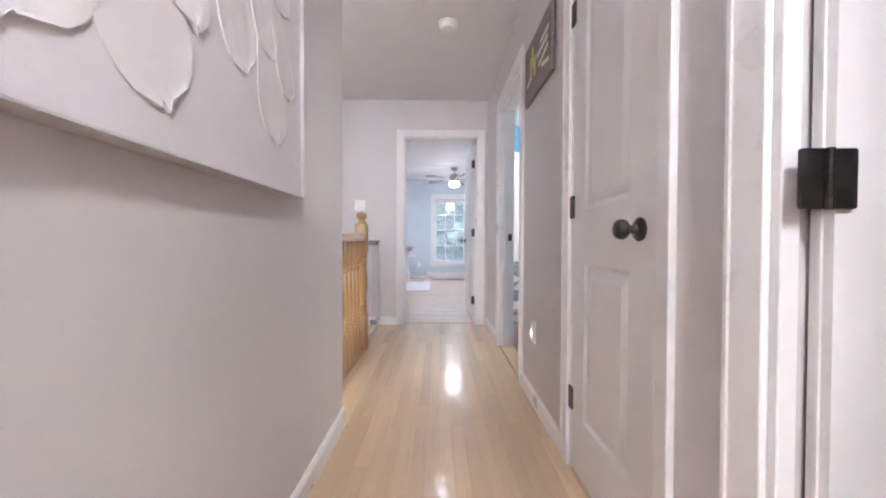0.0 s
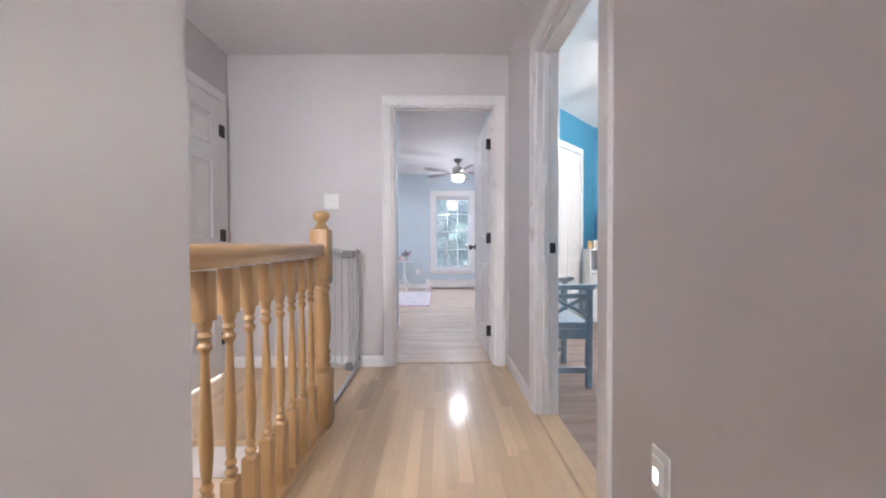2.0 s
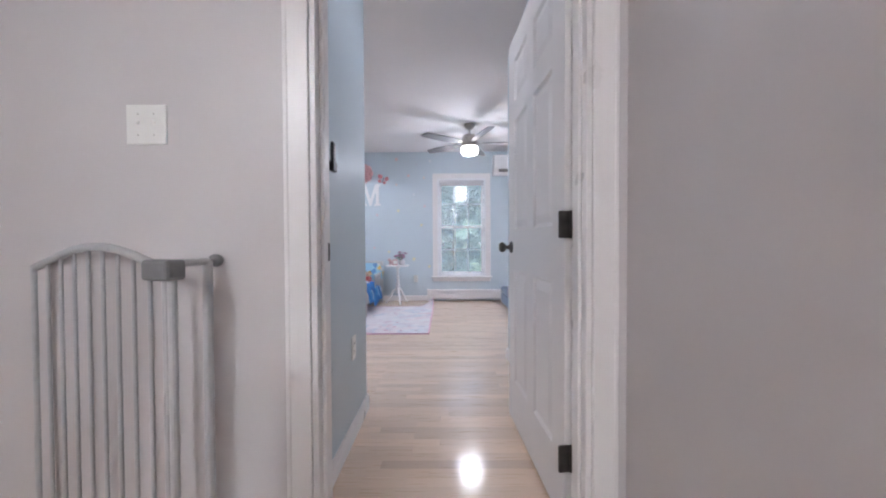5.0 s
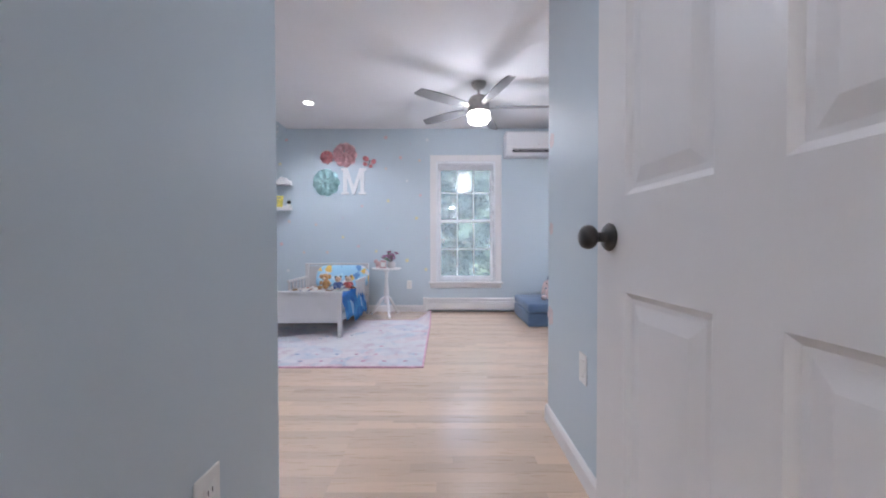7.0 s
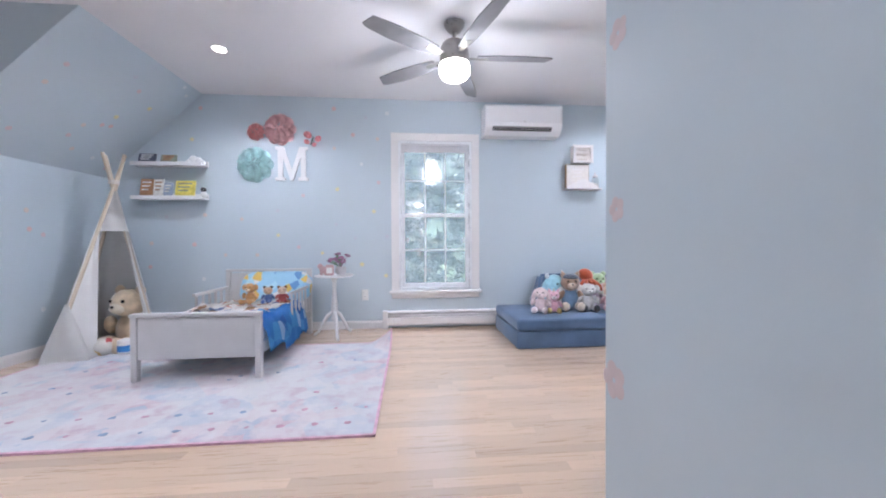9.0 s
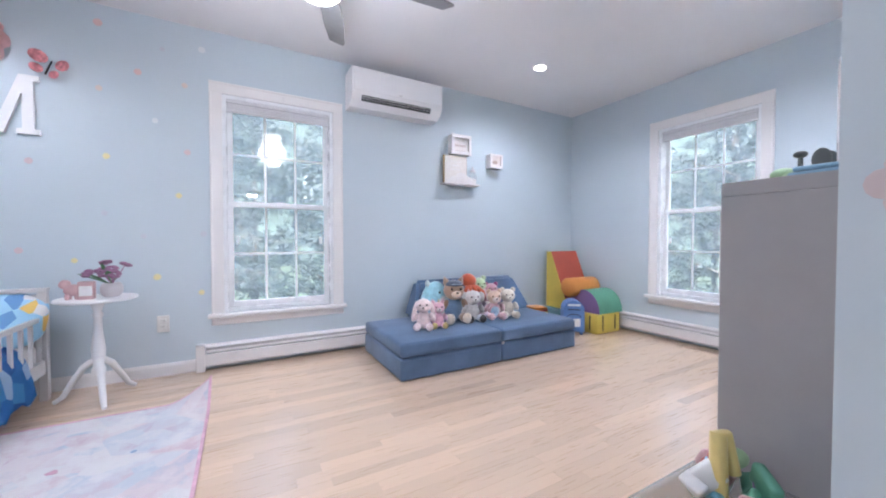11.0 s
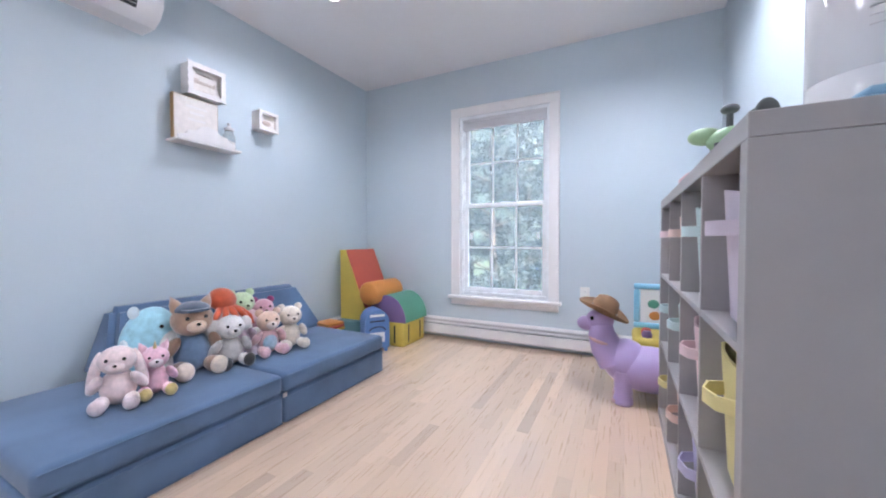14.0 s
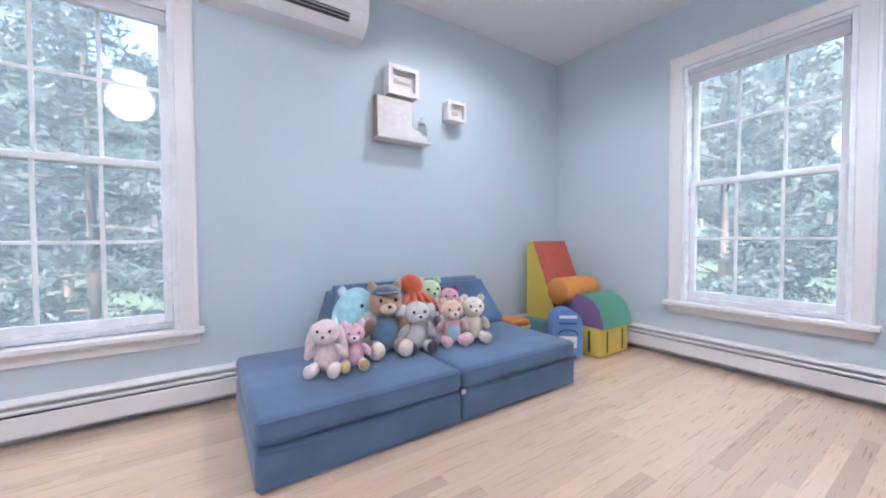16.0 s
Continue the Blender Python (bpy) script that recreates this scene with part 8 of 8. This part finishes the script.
for k, (y, z, mt) in enumerate(((-0.08, 0.40, FOAM["orange"]), (0.03, 0.46, FOAM["green"]), (0.02, 0.38, FOAM["orange"]), (-0.06, 0.50, PINKP))):
    bm = B()
    ball(bm, (0.133, y, z), (0.003, 0.035, 0.03), None, 12, 8)
    part("picture_sticker", bm, mt, tt)
for k, (x, y, mt) in enumerate(((-0.12, -0.02, FOAM["orange"]), (-0.05, 0.08, FOAM["red"]), (-0.13, 0.08, FOAM["purple"]), (0.02, -0.05, BLUEP), (-0.06, -0.1, FOAM["red"]))):
    bm = B()
    lathe(bm, [(0.028, 0), (0.03, 0.02), (0.022, 0.04), (0, 0.045)], 16, pose(x, y, 0.2905))
    part("knob", bm, mt, tt, "", 50)
CLEARP = bpy.data.materials.new("clear_plastic_bag")
CLEARP.use_nodes = True
cb = CLEARP.node_tree.nodes["Principled BSDF"]
cb.inputs["Base Color"].default_value = (0.85, 0.86, 0.86, 1)
cb.inputs["Transmission Weight"].default_value = 0.75
cb.inputs["Roughness"].default_value = 0.25
cb.inputs["IOR"].default_value = 1.15
bg = thing("toy_bin", pose(1.02, 5.985, 0), "clear white plastic toy bin heaped with bright plastic toys", "toy bin")
bm = B()
rings = []
for wx, dy, zz in ((0.16, 0.12, 0.0), (0.192, 0.145, 0.28), (0.200, 0.153, 0.282), (0.200, 0.153, 0.292), (0.188, 0.141, 0.292), (0.156, 0.116, 0.006)):
    rings.append([bm.verts.new((wx * c, dy * s_, zz)) for c, s_ in ((-1, -0.8), (-0.85, -1), (0.85, -1), (1, -0.8), (1, 0.8), (0.85, 1), (-0.85, 1), (-1, 0.8))])
for a, b in zip(rings, rings[1:]):
    for k in range(8):
        bm.faces.new((a[k], a[(k + 1) % 8], b[(k + 1) % 8], b[k]))
bm.faces.new(rings[0])
bm.faces.new(rings[-1])
part("bin", bm, CLEARP, bg)
trng = random.Random(33)
tm = [FOAM[n] for n in ("red", "yellow", "green", "purple", "blue", "orange")] + [PLATE, BLUEP, PLATE, PINKP]
for k in range(60):
    bm = B()
    r = trng.uniform(0.015, 0.032)
    c = (trng.uniform(-0.135, 0.135), trng.uniform(-0.09, 0.09), trng.uniform(0.05, 0.37))
    m = pose(*c, trng.uniform(0, 180), trng.uniform(0, 180), trng.uniform(0, 180))
    box(bm, (-r, -r * 0.5, -r * 1.6), (r, r * 0.5, r * 1.6), r * 0.35, 2, m)
    part("toy_piece", bm, trng.choice(tm), bg, "", 50)
bm = B()
YELP = plain("yellow_plastic", (0.76, 0.60, 0.24), 0.3, 0, 10, 0.04, 0.0)
tube(bm, [(0.0, 0.03, 0.28), (0.005, 0.035, 0.40), (0.015, 0.04, 0.455), (0.03, 0.035, 0.455), (0.045, 0.02, 0.36)], 0.02, 12, 0.017)
part("yellow_toy_telephone", bm, YELP, bg, "", 70)
bm = B()
ball(bm, (0.15, 0.06, 0.345), (0.045, 0.03, 0.022), None, 16, 10)
ball(bm, (0.11, 0.07, 0.355), (0.024, 0.022, 0.026), None, 14, 8)
part("green_toy", bm, TOYG, bg, "", 70)

SPACE = END
# ---- outside ----
bm = B()
r = bmesh.ops.create_grid(bm, x_segments=40, y_segments=40, size=600)
bmesh.ops.translate(bm, vec=(0, 0, -3.0), verts=bm.verts)
setting("ground", bm, plain("grass_ground", (0.05, 0.075, 0.045), 0.95, 0, 0.6, 0.35, 0.6, 8, coords="Object"), "green lawn and forest floor", "ground")
BARK = plain("bark", (0.11, 0.085, 0.07), 0.9, 0, 6, 0.3, 0.8, 30)


def leaf_mat(name, c):
    m, nt, b = nodes_of(name)
    g = nt.nodes.new("ShaderNodeNewGeometry")
    col = ramp(nt, g.outputs["Random Per Island"], [(0.0, shade(c, 0.55)), (0.5, c), (1.0, shade(c, 1.5))])
    nt.links.new(col, b.inputs["Base Color"])
    b.inputs["Roughness"].default_value = 0.55
    b.inputs["Subsurface Weight"].default_value = 0.0
    tr = nt.nodes.new("ShaderNodeBsdfTranslucent")
    nt.links.new(col, tr.inputs[0])
    mix = nt.nodes.new("ShaderNodeMixShader")
    mix.inputs[0].default_value = 0.45
    nt.links.new(b.outputs[0], mix.inputs[1])
    nt.links.new(tr.outputs[0], mix.inputs[2])
    nt.links.new(mix.outputs[0], nt.nodes["Material Output"].inputs[0])
    return m


LEAF_A, LEAF_B = leaf_mat("broad_leaf", (0.10, 0.125, 0.125)), leaf_mat("needle_leaf", (0.08, 0.105, 0.11))


def tree(name, seed, h, spread, conifer, label):
    """Trunk, limbs and a crown of single leaves in clumps along the limbs."""
    rng = random.Random(seed)
    th = thing(name, pose(0, 0, -3), label, "tree", "trees outside the windows")
    bm = B()
    tube(bm, [(0, 0, 0), (0.05, 0.02, h * 0.3), (0.0, 0.06, h * 0.6), (0.03, 0.0, h * 0.97)], 0.16 if not conifer else 0.13, 10, 0.02)
    part("trunk", bm, BARK, th, "", 60)
    verts, faces = [], []
    n_limb = 46 if conifer else 30
    lb = B()
    for k in range(n_limb):
        u = (k + 0.5) / n_limb
        z = h * (0.12 + 0.86 * u)
        a = k * 2.4 + rng.uniform(-0.4, 0.4)
        ln = spread * ((1 - u) * 0.9 + 0.1 if conifer else math.sin(math.pi * (0.15 + 0.8 * u)) * rng.uniform(0.6, 1.1))
        rise = -0.12 if conifer else 0.45
        p0 = Vector((0, 0, z))
        p1 = p0 + Vector((math.cos(a) * ln, math.sin(a) * ln, ln * rise))
        tube(lb, [p0, p0.lerp(p1, 0.5) + Vector((0, 0, 0.04)), p1], 0.03, 6, 0.006)
        for j in range(int(10 + 12 * ln)):
            w = rng.uniform(0.25, 1.05)
            c = p0.lerp(p1, w) + Vector((rng.gauss(0, 0.16), rng.gauss(0, 0.16), rng.gauss(0, 0.10)))
            for q in range(9):
                p = c + Vector((rng.gauss(0, 0.13), rng.gauss(0, 0.13), rng.gauss(0, 0.07)))
                d = Vector((rng.gauss(0, 1), rng.gauss(0, 1), rng.gauss(-0.2, 0.6))).normalized()
                e = d.cross(Vector((rng.gauss(0, 1), rng.gauss(0, 1), rng.gauss(0, 1)))).normalized()
                ls, ws = (rng.uniform(0.07, 0.12), rng.uniform(0.018, 0.03)) if conifer else (rng.uniform(0.05, 0.09), rng.uniform(0.03, 0.045))
                i = len(verts)
                verts += [p - d * ls, p + e * ws, p + d * ls, p - e * ws]
                faces.append((i, i + 1, i + 2, i + 3))
    part("limbs", lb, BARK, th)
    me = bpy.data.meshes.new("crown")
    me.from_pydata([tuple(v) for v in verts], [], faces)
    me.materials.append(LEAF_B if conifer else LEAF_A)
    cr = new("crown", me)
    cr.parent = th
    return th


t1 = tree("tree", 1, 10.0, 2.4, False, "tall leafy deciduous tree close to the house")
t2 = tree("tree", 2, 11.0, 2.6, True, "tall dark spruce tree near the house")
t3 = tree("tree", 3, 8.5, 2.2, False, "leafy young tree at the edge of the wood")
t1.matrix_basis = pose(9.5, 9.5, -3)
t2.matrix_basis = pose(-0.8, 15.0, -3)
t3.matrix_basis = pose(2.6, 15.6, -3, 0, 0, 40)
trng2 = random.Random(14)
for k in range(26):
    src = (t1, t2, t3)[k % 3]
    if k < 11:
        x, y = -9 + 1.9 * k + trng2.uniform(-0.5, 0.5), trng2.uniform(17, 22)
    elif k < 22:
        x, y = trng2.uniform(11.5, 17), -2 + 1.8 * (k - 11) + trng2.uniform(-0.5, 0.5)
    else:
        x, y = 9.0 + 0.5 * (k % 2), 3.0 + 1.2 * (k - 22)
        x += 2.0
    m = pose(x, y, -3, 0, 0, trng2.uniform(0, 360))
    copy_thing(src, m)
# far woods
bm = B()
ring = []
for k in range(121):
    a = radians(-60 + 240 * k / 120)
    hgt = 24 + 5.0 * noise.noise((k * 0.35, 0, 0)) + 3.0 * noise.noise((k * 1.3, 2, 0))
    ring.append((bm.verts.new((70 * math.cos(a), 70 * math.sin(a), -3.2)), bm.verts.new((70 * math.cos(a), 70 * math.sin(a), hgt))))
for a, b in zip(ring, ring[1:]):
    bm.faces.new((a[0], b[0], b[1], a[1]))
setting("backdrop", bm, plain("far_woods", (0.06, 0.085, 0.075), 0.95, 0, 0.35, 0.6, 0.0), "far line of woods", "backdrop")
lay_all()
